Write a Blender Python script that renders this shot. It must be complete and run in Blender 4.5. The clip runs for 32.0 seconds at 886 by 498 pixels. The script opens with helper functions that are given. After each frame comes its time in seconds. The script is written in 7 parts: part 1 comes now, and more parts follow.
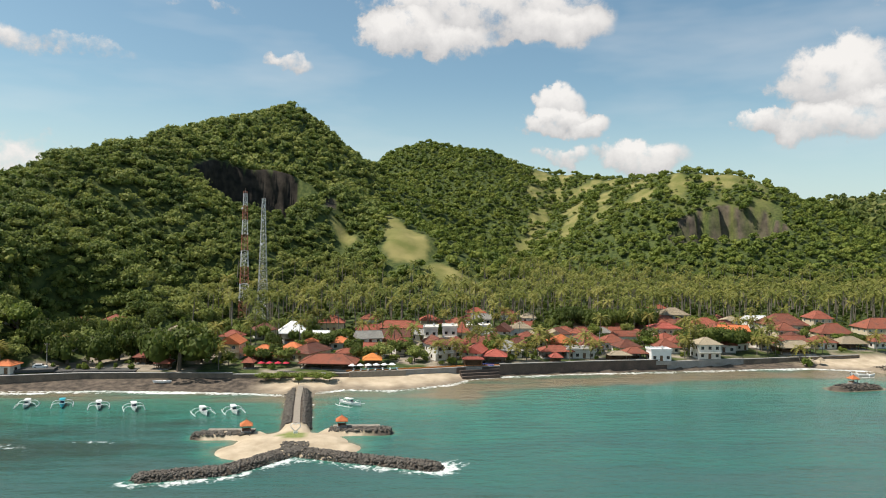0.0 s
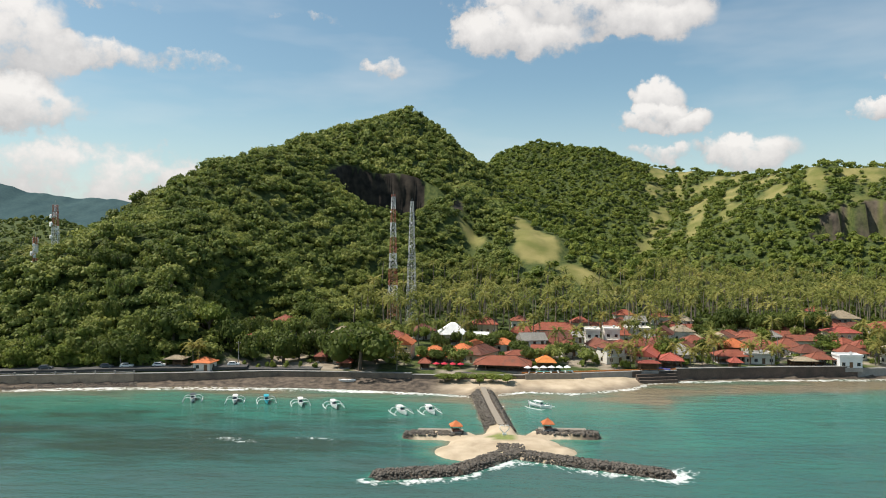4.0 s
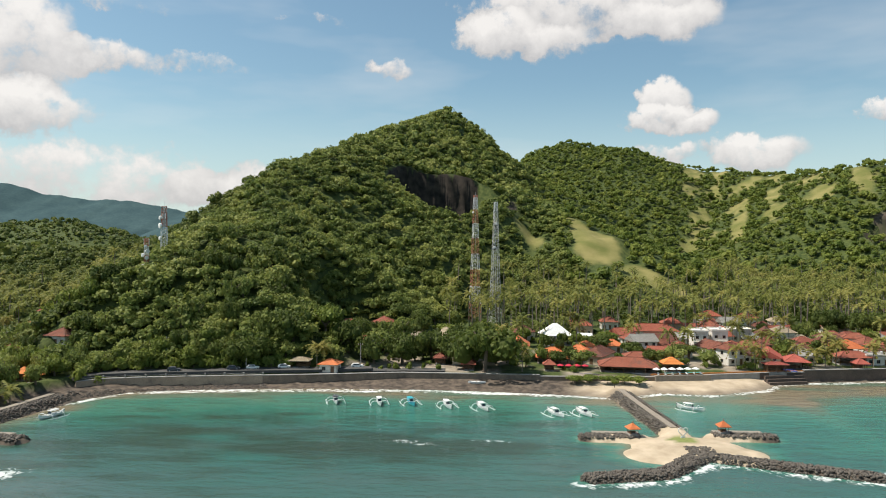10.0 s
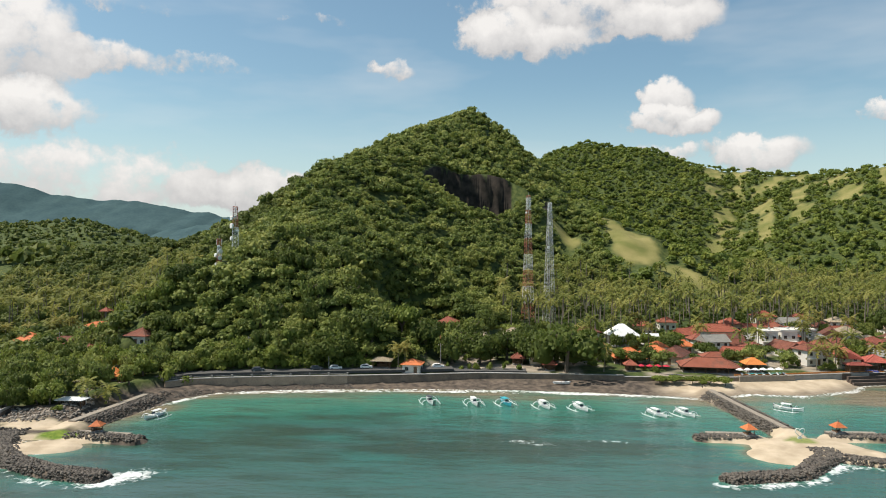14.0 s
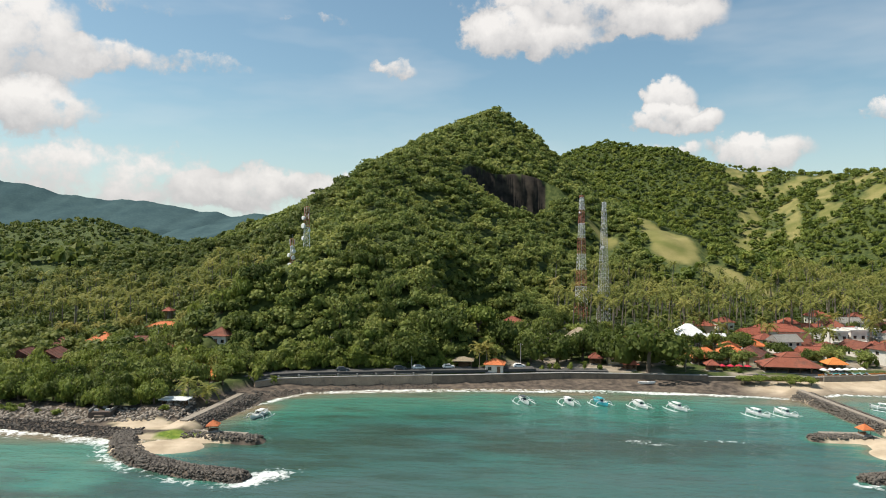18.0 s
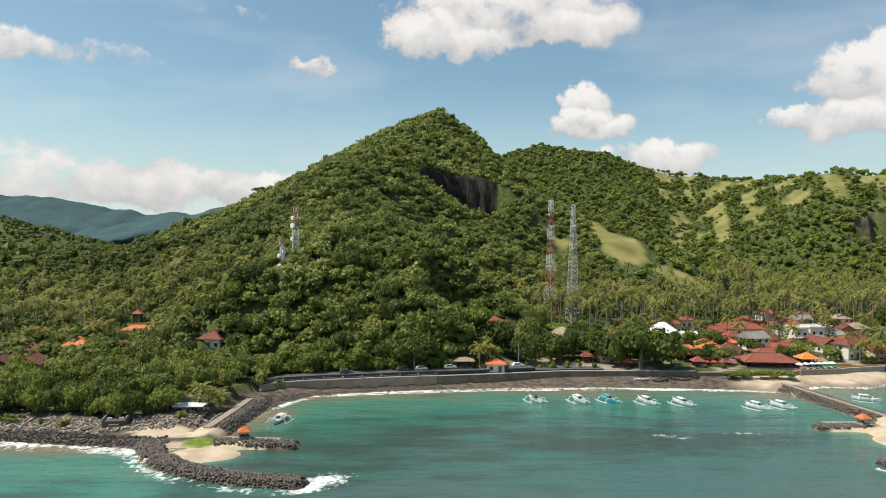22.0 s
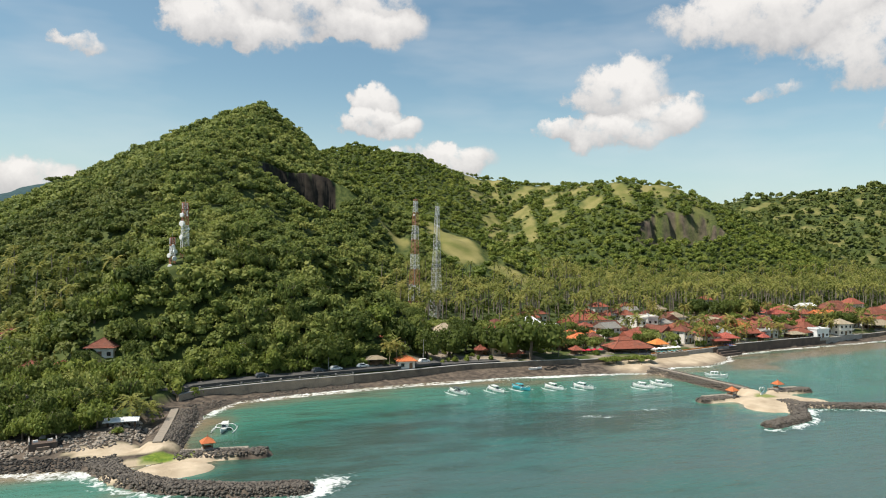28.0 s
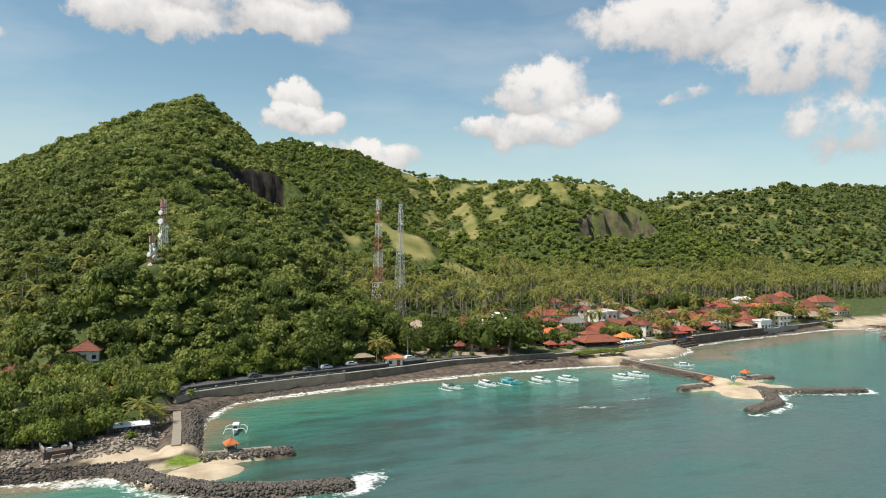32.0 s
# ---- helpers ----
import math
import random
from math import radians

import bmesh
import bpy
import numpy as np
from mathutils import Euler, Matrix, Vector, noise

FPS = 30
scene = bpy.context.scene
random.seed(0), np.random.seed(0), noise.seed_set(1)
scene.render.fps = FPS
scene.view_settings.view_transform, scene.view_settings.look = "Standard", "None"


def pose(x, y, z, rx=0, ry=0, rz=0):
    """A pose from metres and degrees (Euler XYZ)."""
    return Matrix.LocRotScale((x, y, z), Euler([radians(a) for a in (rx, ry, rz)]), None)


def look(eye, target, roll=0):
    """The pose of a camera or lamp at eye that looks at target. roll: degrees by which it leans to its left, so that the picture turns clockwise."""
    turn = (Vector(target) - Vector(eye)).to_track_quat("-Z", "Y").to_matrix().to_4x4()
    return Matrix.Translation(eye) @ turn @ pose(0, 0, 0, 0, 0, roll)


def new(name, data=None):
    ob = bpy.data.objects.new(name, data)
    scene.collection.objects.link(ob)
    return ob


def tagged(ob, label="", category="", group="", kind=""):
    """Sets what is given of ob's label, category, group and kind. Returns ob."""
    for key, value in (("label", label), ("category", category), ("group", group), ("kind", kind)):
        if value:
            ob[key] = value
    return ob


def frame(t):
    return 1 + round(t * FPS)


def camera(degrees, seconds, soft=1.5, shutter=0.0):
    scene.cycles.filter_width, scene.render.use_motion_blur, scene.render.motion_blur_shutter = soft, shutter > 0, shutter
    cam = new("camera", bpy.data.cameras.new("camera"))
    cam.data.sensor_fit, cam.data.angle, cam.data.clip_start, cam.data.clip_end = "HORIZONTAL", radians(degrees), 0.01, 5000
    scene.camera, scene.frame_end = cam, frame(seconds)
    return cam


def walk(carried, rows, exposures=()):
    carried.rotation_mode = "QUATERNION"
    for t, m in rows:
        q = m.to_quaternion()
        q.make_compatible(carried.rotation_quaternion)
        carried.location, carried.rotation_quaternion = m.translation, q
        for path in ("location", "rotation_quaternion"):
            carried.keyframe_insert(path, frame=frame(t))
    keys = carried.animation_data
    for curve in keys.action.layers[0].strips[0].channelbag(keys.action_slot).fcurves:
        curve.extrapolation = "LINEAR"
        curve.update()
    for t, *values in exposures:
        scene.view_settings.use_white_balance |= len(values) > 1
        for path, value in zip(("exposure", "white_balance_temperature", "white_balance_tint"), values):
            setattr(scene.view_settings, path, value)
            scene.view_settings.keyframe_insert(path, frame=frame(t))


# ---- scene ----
cam = camera(66.0, 32.0, soft=1.0)
PATH = [
    (0, (88.993, 1.200, 47.505), (89.191, 3.693, 47.489), 0.9),
    (0.5, (85.481, 1.379, 47.509), (85.646, 3.872, 47.491), 0.6),
    (1, (81.971, 1.566, 47.510), (82.090, 4.062, 47.492), 0.9),
    (1.5, (78.435, 1.774, 47.501), (78.506, 4.274, 47.482), 0.5),
    (2, (74.936, 1.978, 47.491), (74.961, 4.478, 47.473), 0.6),
    (2.5, (71.502, 2.160, 47.481), (71.475, 4.660, 47.462), 0.4),
    (3, (68.126, 2.310, 47.470), (68.046, 4.809, 47.453), 0.5),
    (3.5, (64.784, 2.424, 47.456), (64.659, 4.920, 47.439), 0.4),
    (5.5, (51.470, 2.690, 47.336), (51.307, 5.185, 47.322), 0.4),
    (6, (48.031, 2.685, 47.317), (47.869, 5.180, 47.302), 0.4),
    (6.5, (44.559, 2.591, 47.294), (44.396, 5.086, 47.280), 0.4),
    (7, (41.051, 2.464, 47.269), (40.888, 4.959, 47.256), 0.3),
    (7.5, (37.511, 2.336, 47.248), (37.347, 4.830, 47.235), 0.3),
    (8, (33.956, 2.216, 47.230), (33.792, 4.711, 47.216), 0.3),
    (8.5, (30.401, 2.099, 47.211), (30.238, 4.594, 47.199), 0.3),
    (9, (26.884, 1.969, 47.189), (26.719, 4.462, 47.176), 0.4),
    (9.5, (23.415, 1.801, 47.148), (23.250, 4.296, 47.134), 0.3),
    (10, (20.009, 1.614, 47.104), (19.841, 4.109, 47.091), 0.3),
    (10.5, (16.651, 1.412, 47.061), (16.483, 3.907, 47.049), 0.3),
    (11, (13.291, 1.206, 47.028), (13.122, 3.701, 47.015), 0.3),
    (11.5, (9.900, 1.001, 47.002), (9.730, 3.495, 46.990), 0.3),
    (12, (6.471, 0.791, 46.984), (6.300, 3.285, 46.971), 0.3),
    (12.5, (2.996, 0.579, 46.973), (2.825, 3.074, 46.960), 0.3),
    (13, (-0.512, 0.357, 46.965), (-0.685, 2.851, 46.954), 0.4),
    (13.5, (-4.029, 0.124, 46.951), (-4.203, 2.617, 46.939), 0.3),
    (14, (-7.508, -0.124, 46.940), (-7.683, 2.370, 46.928), 0.3),
    (14.5, (-10.946, -0.388, 46.935), (-11.121, 2.106, 46.922), 0.3),
    (16.5, (-24.649, -1.516, 46.944), (-24.830, 0.978, 46.931), 0.3),
    (17, (-28.059, -1.781, 46.947), (-28.241, 0.711, 46.935), 0.3),
    (17.5, (-31.449, -2.039, 46.956), (-31.633, 0.455, 46.944), 0.3),
    (18, (-34.843, -2.305, 46.974), (-35.027, 0.188, 46.960), 0.3),
    (18.5, (-38.242, -2.603, 46.998), (-38.418, -0.107, 46.984), 0.3),
    (19, (-41.625, -2.938, 47.024), (-41.752, -0.440, 47.013), 0.3),
    (19.5, (-44.941, -3.322, 47.024), (-45.026, -0.824, 47.011), 0.2),
    (20, (-48.275, -3.669, 47.029), (-48.325, -1.170, 47.016), 0.3),
    (20.5, (-51.706, -3.912, 47.039), (-51.722, -1.412, 47.026), 0.4),
    (21, (-55.270, -4.015, 47.053), (-55.251, -1.516, 47.040), 0.4),
    (21.5, (-58.939, -4.001, 47.070), (-58.883, -1.501, 47.059), 0.4),
    (22, (-62.676, -3.917, 47.086), (-62.572, -1.420, 47.075), 0.5),
    (22.5, (-66.414, -3.822, 47.099), (-66.244, -1.328, 47.088), 0.6),
    (23, (-70.104, -3.724, 47.109), (-69.869, -1.234, 47.099), 0.5),
    (23.5, (-73.696, -3.569, 47.130), (-73.404, -1.086, 47.119), 0.7),
    (24, (-77.219, -3.407, 47.151), (-76.868, -0.932, 47.142), 0.8),
    (24.5, (-80.706, -3.270, 47.174), (-80.291, -0.805, 47.165), 0.9),
    (25, (-84.214, -3.145, 47.195), (-83.735, -0.691, 47.186), 1.0),
    (25.5, (-87.744, -3.015, 47.221), (-87.201, -0.574, 47.214), 1.1),
    (27.5, (-101.972, -2.367, 47.415), (-101.180, 0.004, 47.407), 1.2),
    (28, (-105.482, -2.044, 47.441), (-104.630, 0.306, 47.431), 0.8),
    (28.5, (-108.953, -1.512, 47.486), (-108.042, 0.816, 47.481), 1.5),
    (29, (-112.306, -0.828, 47.524), (-111.358, 1.486, 47.519), 1.4),
    (29.5, (-115.475, -0.051, 47.553), (-114.524, 2.260, 47.547), 1.4),
    (30, (-118.432, 0.754, 47.574), (-117.485, 3.068, 47.564), 0.8),
    (30.5, (-121.146, 1.532, 47.604), (-120.195, 3.844, 47.596), 1.2),
    (31, (-123.551, 2.223, 47.625), (-122.566, 4.521, 47.616), 1.2),
    (31.5, (-125.662, 2.805, 47.633), (-124.616, 5.075, 47.624), 1.1),
    (32, (-127.590, 3.304, 47.623), (-126.483, 5.545, 47.605), 0.7),
]
walk(cam, [(t, look(eye, target, roll)) for t, eye, target, roll in PATH], exposures=[(0, 0.26, 6800, 11), (32, 0.26, 6800, 11)])


# ---- world, sun ----
SUN_DIR = Vector((-0.60, -0.04, 1.0)).normalized()
sun_el = math.asin(SUN_DIR.z)
sun_az = math.atan2(SUN_DIR.x, SUN_DIR.y)
sun_lamp = bpy.data.lights.new("sun", "SUN")
sun_lamp.energy, sun_lamp.angle, sun_lamp.color = 4.7, radians(0.53), (1.0, 0.95, 0.87)
sun_ob = new("sun", sun_lamp)
sun_ob.matrix_world = look((0, 0, 600), tuple(Vector((0, 0, 600)) - SUN_DIR))

# the clouds: azimuth and elevation of the middle, half width, half height (degrees), puffiness
CLOUDS = [
    (8.0, 19.2, 9.5, 2.6, 1.0), (0.8, 17.2, 3.4, 1.9, 1.0), (5.5, 16.6, 3.6, 1.5, 0.8), (14.0, 17.6, 5.0, 1.7, 0.9),
    (14.0, 11.6, 1.7, 1.7, 1.0), (13.8, 10.2, 2.9, 1.0, 1.0), (16.4, 9.5, 1.8, 1.0, 0.9), (20.6, 7.2, 3.8, 1.5, 0.95), (15.0, 7.4, 2.6, 0.9, 0.7),
    (34.2, 12.6, 4.2, 2.7, 1.0), (38.2, 10.6, 3.0, 1.6, 1.0), (29.0, 9.6, 2.6, 1.1, 1.0), (34.0, 9.3, 4.6, 1.6, 0.95), (-8.4, 14.5, 1.9, 0.9, 0.75),
    (46.0, 17.6, 9.0, 3.0, 1.0), (54.0, 14.0, 6.0, 3.0, 0.85), (45.6, 11.8, 2.4, 0.8, 0.6), (57.0, 9.0, 4.5, 2.4, 0.7),
    (-36.5, 14.5, 4.5, 4.2, 1.0), (-36.0, 9.6, 6.0, 1.9, 0.9), (-30.5, 13.9, 4.5, 1.4, 0.75), (-22.8, 14.2, 3.6, 0.9, 0.5), (-15.3, 18.2, 3.6, 0.45, 0.5), (-28.0, 17.6, 4.0, 0.6, 0.35),
    (-31.0, 4.8, 13.0, 2.8, 0.72), (-19.0, 4.4, 7.0, 1.9, 0.66), (-12.0, 4.4, 5.0, 1.7, 0.8), (-50.0, 12.0, 14.0, 7.0, 0.8), (-70.0, 10.0, 25.0, 6.0, 0.6),
]
world = bpy.data.worlds.new("world")
scene.world = world
world.use_nodes = True
wt = world.node_tree
wt.nodes.clear()


def wnode(kind, **kw):
    n = wt.nodes.new(kind)
    for k, v in kw.items():
        if k == "operation":
            n.operation = v
    return n


def wmath(op, a, b=None, c=None, clamp=False):
    n = wt.nodes.new("ShaderNodeMath")
    n.operation, n.use_clamp = op, clamp
    for slot, v in enumerate((a, b, c)):
        if v is None:
            continue
        if isinstance(v, (int, float)):
            n.inputs[slot].default_value = v
        else:
            wt.links.new(v, n.inputs[slot])
    return n.outputs[0]


def wvec(op, a, b=None, scale=None):
    n = wt.nodes.new("ShaderNodeVectorMath")
    n.operation = op
    for slot, v in enumerate((a, b)):
        if v is None:
            continue
        if isinstance(v, (tuple, Vector)):
            n.inputs[slot].default_value = tuple(v)
        else:
            wt.links.new(v, n.inputs[slot])
    if scale is not None:
        n.inputs["Scale"].default_value = scale
    return n


def wnoise(vec, scale, detail, rough=0.55):
    n = wt.nodes.new("ShaderNodeTexNoise")
    n.inputs["Scale"].default_value, n.inputs["Detail"].default_value, n.inputs["Roughness"].default_value = scale, detail, rough
    wt.links.new(vec, n.inputs["Vector"])
    return n


sky = wt.nodes.new("ShaderNodeTexSky")
sky.sky_type, sky.sun_disc = "NISHITA", False
sky.sun_elevation, sky.sun_rotation = sun_el, sun_az
sky.air_density, sky.dust_density, sky.ozone_density = 1.0, 1.2, 1.6
coord = wt.nodes.new("ShaderNodeTexCoord")
dirn = wvec("NORMALIZE", coord.outputs["Generated"]).outputs[0]
warp = wnoise(dirn, 13.0, 8.0, 0.62)
warped = wvec("ADD", dirn, wvec("SCALE", wvec("SUBTRACT", warp.outputs["Color"], (0.5, 0.5, 0.5)).outputs[0], scale=0.075).outputs[0]).outputs[0]
cover, shade = None, None
for az, el, hw, hh, puff in CLOUDS:
    a, e = radians(az), radians(el)
    right = Vector((math.cos(a), -math.sin(a), 0)) / math.sin(radians(hw))
    mid = Vector((math.sin(a) * math.cos(e), math.cos(a) * math.cos(e), math.sin(e)))
    up = Vector((-math.sin(a) * math.sin(e), -math.cos(a) * math.sin(e), math.cos(e))) / math.sin(radians(hh))
    u = wvec("DOT_PRODUCT", warped, right).outputs["Value"]
    v = wvec("DOT_PRODUCT", warped, up).outputs["Value"]
    f = wmath("GREATER_THAN", wvec("DOT_PRODUCT", dirn, mid).outputs["Value"], 0.3)
    r2 = wmath("ADD", wmath("MULTIPLY", u, u), wmath("MULTIPLY", v, v))
    m = wmath("MULTIPLY", wmath("MULTIPLY", wmath("SUBTRACT", 1.35, r2, clamp=True), puff), f)
    sh = wmath("MULTIPLY", m, wmath("MULTIPLY_ADD", v, 0.5, 0.55))
    cover = m if cover is None else wmath("ADD", cover, m, clamp=True)
    shade = sh if shade is None else wmath("MAXIMUM", shade, sh)
fine = wnoise(dirn, 26.0, 7.0, 0.6)
dens = wmath("ADD", cover, wmath("MULTIPLY", wmath("SUBTRACT", fine.outputs["Fac"], 0.52), 2.1))
mask = wt.nodes.new("ShaderNodeMapRange")
mask.interpolation_type = "SMOOTHSTEP"
for k, v in (("From Min", 0.26), ("From Max", 0.86), ("To Min", 0.0), ("To Max", 0.94)):
    mask.inputs[k].default_value = v
wt.links.new(dens, mask.inputs["Value"])
gated = wmath("MULTIPLY", mask.outputs[0], wmath("MULTIPLY", cover, 5.0, clamp=True))
tone = wt.nodes.new("ShaderNodeValToRGB")
tone.color_ramp.elements[0].position, tone.color_ramp.elements[0].color = 0.1, (4.3, 4.35, 4.5, 1)
tone.color_ramp.elements[1].position, tone.color_ramp.elements[1].color = 0.75, (7.3, 7.25, 7.2, 1)
wt.links.new(wmath("ADD", shade, wmath("MULTIPLY", wmath("SUBTRACT", fine.outputs["Fac"], 0.5), 0.9)), tone.inputs[0])
veil = wnoise(wvec("MULTIPLY", dirn, (1.0, 1.0, 4.0)).outputs[0], 3.0, 4.0)
veilm = wmath("MULTIPLY", wmath("SUBTRACT", veil.outputs["Fac"], 0.48, clamp=True), 1.0, clamp=True)
tinted = wt.nodes.new("ShaderNodeMixRGB")
tinted.blend_type = "MULTIPLY"
tinted.inputs[0].default_value = 1.0
tinted.inputs[2].default_value = (0.94, 1.11, 1.03, 1)
wt.links.new(sky.outputs[0], tinted.inputs[1])
mix0 = wt.nodes.new("ShaderNodeMixRGB")
wt.links.new(veilm, mix0.inputs[0])
wt.links.new(tinted.outputs[0], mix0.inputs[1])
mix0.inputs[2].default_value = (6.5, 6.7, 6.9, 1)
low = wt.nodes.new("ShaderNodeSeparateXYZ")
wt.links.new(dirn, low.inputs[0])
hz = wt.nodes.new("ShaderNodeMapRange")
hz.interpolation_type = "SMOOTHSTEP"
for k, v in (("From Min", 0.0), ("From Max", 0.24), ("To Min", 0.62), ("To Max", 0.0)):
    hz.inputs[k].default_value = v
wt.links.new(low.outputs["Z"], hz.inputs["Value"])
mix2 = wt.nodes.new("ShaderNodeMixRGB")
wt.links.new(hz.outputs[0], mix2.inputs[0])
wt.links.new(mix0.outputs[0], mix2.inputs[1])
mix2.inputs[2].default_value = (5.4, 6.5, 6.8, 1)
mix1 = wt.nodes.new("ShaderNodeMixRGB")
wt.links.new(gated, mix1.inputs[0])
wt.links.new(mix2.outputs[0], mix1.inputs[1])
wt.links.new(tone.outputs[0], mix1.inputs[2])
bg = wt.nodes.new("ShaderNodeBackground")
bg.inputs["Strength"].default_value = 0.106
wt.links.new(mix1.outputs[0], bg.inputs["Color"])
wout = wt.nodes.new("ShaderNodeOutputWorld")
wt.links.new(bg.outputs[0], wout.inputs[0])


# ---- materials ----
def material(name, base, dark=None, scale=1.0, rough=0.7, metal=0.0, bump=0.0, bump_scale=None, island=0.0, objrand=0.0, spec=0.4, stretch=(1, 1, 1), stain=None):
    """A surface with two scales of variation between two colours, optional relief and a shift from piece to piece."""
    m = bpy.data.materials.new(name)
    m.use_nodes = True
    nt = m.node_tree
    b = nt.nodes["Principled BSDF"]
    b.inputs["Roughness"].default_value, b.inputs["Metallic"].default_value = rough, metal
    b.inputs["Specular IOR Level"].default_value = spec
    dark = dark or tuple(c * 0.6 for c in base)
    geo = nt.nodes.new("ShaderNodeTexCoord")
    mp = nt.nodes.new("ShaderNodeMapping")
    mp.inputs["Scale"].default_value = stretch
    nt.links.new(geo.outputs["Object"], mp.inputs["Vector"])

    def noise_of(s, d=4.0):
        n = nt.nodes.new("ShaderNodeTexNoise")
        n.inputs["Scale"].default_value, n.inputs["Detail"].default_value = s, d
        nt.links.new(mp.outputs[0], n.inputs["Vector"])
        return n.outputs["Fac"]

    def mth(op, x, y):
        n = nt.nodes.new("ShaderNodeMath")
        n.operation = op
        for k, v in enumerate((x, y)):
            if isinstance(v, (int, float)):
                n.inputs[k].default_value = v
            else:
                nt.links.new(v, n.inputs[k])
        return n.outputs[0]

    fac = mth("ADD", mth("MULTIPLY", noise_of(scale), 0.55), mth("MULTIPLY", noise_of(scale * 7.3), 0.45))
    if island:
        g = nt.nodes.new("ShaderNodeNewGeometry")
        fac = mth("ADD", fac, mth("MULTIPLY", mth("SUBTRACT", g.outputs["Random Per Island"], 0.5), island))
    if objrand:
        o = nt.nodes.new("ShaderNodeObjectInfo")
        fac = mth("ADD", fac, mth("MULTIPLY", mth("SUBTRACT", o.outputs["Random"], 0.5), objrand))
    ramp = nt.nodes.new("ShaderNodeValToRGB")
    ramp.color_ramp.elements[0].position, ramp.color_ramp.elements[0].color = 0.28, (*dark, 1)
    ramp.color_ramp.elements[1].position, ramp.color_ramp.elements[1].color = 0.72, (*base, 1)
    nt.links.new(fac, ramp.inputs[0])
    col = ramp.outputs[0]
    if stain:
        mx = nt.nodes.new("ShaderNodeMixRGB")
        mx.inputs[2].default_value = (*stain, 1)
        sm = nt.nodes.new("ShaderNodeMapRange")
        sm.inputs["From Min"].default_value, sm.inputs["From Max"].default_value, sm.inputs["To Max"].default_value = 0.52, 0.72, 0.7
        nt.links.new(noise_of(scale * 0.6, 6.0), sm.inputs["Value"])
        nt.links.new(sm.outputs[0], mx.inputs[0])
        nt.links.new(col, mx.inputs[1])
        col = mx.outputs[0]
    nt.links.new(col, b.inputs["Base Color"])
    if bump:
        bp = nt.nodes.new("ShaderNodeBump")
        bp.inputs["Strength"].default_value, bp.inputs["Distance"].default_value = min(1.0, bump), 0.12
        nt.links.new(noise_of(bump_scale or scale * 4, 5.0), bp.inputs["Height"])
        nt.links.new(bp.outputs[0], b.inputs["Normal"])
    return m


def foliage(name, dark, mid, light, patch=0.03):
    """Leaves: three greens by piece, by tree and by stretch of land, with some light through the blades."""
    m = bpy.data.materials.new(name)
    m.use_nodes = True
    nt = m.node_tree
    b = nt.nodes["Principled BSDF"]
    b.inputs["Roughness"].default_value, b.inputs["Specular IOR Level"].default_value = 0.62, 0.25
    g = nt.nodes.new("ShaderNodeNewGeometry")
    at = nt.nodes.new("ShaderNodeAttribute")
    at.attribute_name = "tint"
    n = nt.nodes.new("ShaderNodeTexNoise")
    n.inputs["Scale"].default_value, n.inputs["Detail"].default_value = patch, 3.0
    nt.links.new(g.outputs["Position"], n.inputs["Vector"])

    def mth(op, x, y):
        q = nt.nodes.new("ShaderNodeMath")
        q.operation = op
        for k, v in enumerate((x, y)):
            if isinstance(v, (int, float)):
                q.inputs[k].default_value = v
            else:
                nt.links.new(v, q.inputs[k])
        return q.outputs[0]

    fac = mth("ADD", mth("MULTIPLY", g.outputs["Random Per Island"], 0.30), mth("MULTIPLY", at.outputs["Fac"], 0.42))
    fac = mth("ADD", fac, mth("MULTIPLY", mth("SUBTRACT", n.outputs["Fac"], 0.5), 0.9))
    fac = mth("ADD", fac, 0.14)
    ramp = nt.nodes.new("ShaderNodeValToRGB")
    e = ramp.color_ramp.elements
    e[0].position, e[0].color = 0.1, (*dark, 1)
    e[1].position, e[1].color = 0.9, (*light, 1)
    k = e.new(0.5)
    k.color = (*mid, 1)
    nt.links.new(fac, ramp.inputs[0])
    nt.links.new(ramp.outputs[0], b.inputs["Base Color"])
    tr = nt.nodes.new("ShaderNodeBsdfTranslucent")
    nt.links.new(ramp.outputs[0], tr.inputs["Color"])
    mix = nt.nodes.new("ShaderNodeMixShader")
    mix.inputs[0].default_value = 0.40
    nt.links.new(b.outputs[0], mix.inputs[1])
    nt.links.new(tr.outputs[0], mix.inputs[2])
    nt.links.new(mix.outputs[0], nt.nodes["Material Output"].inputs["Surface"])
    return m


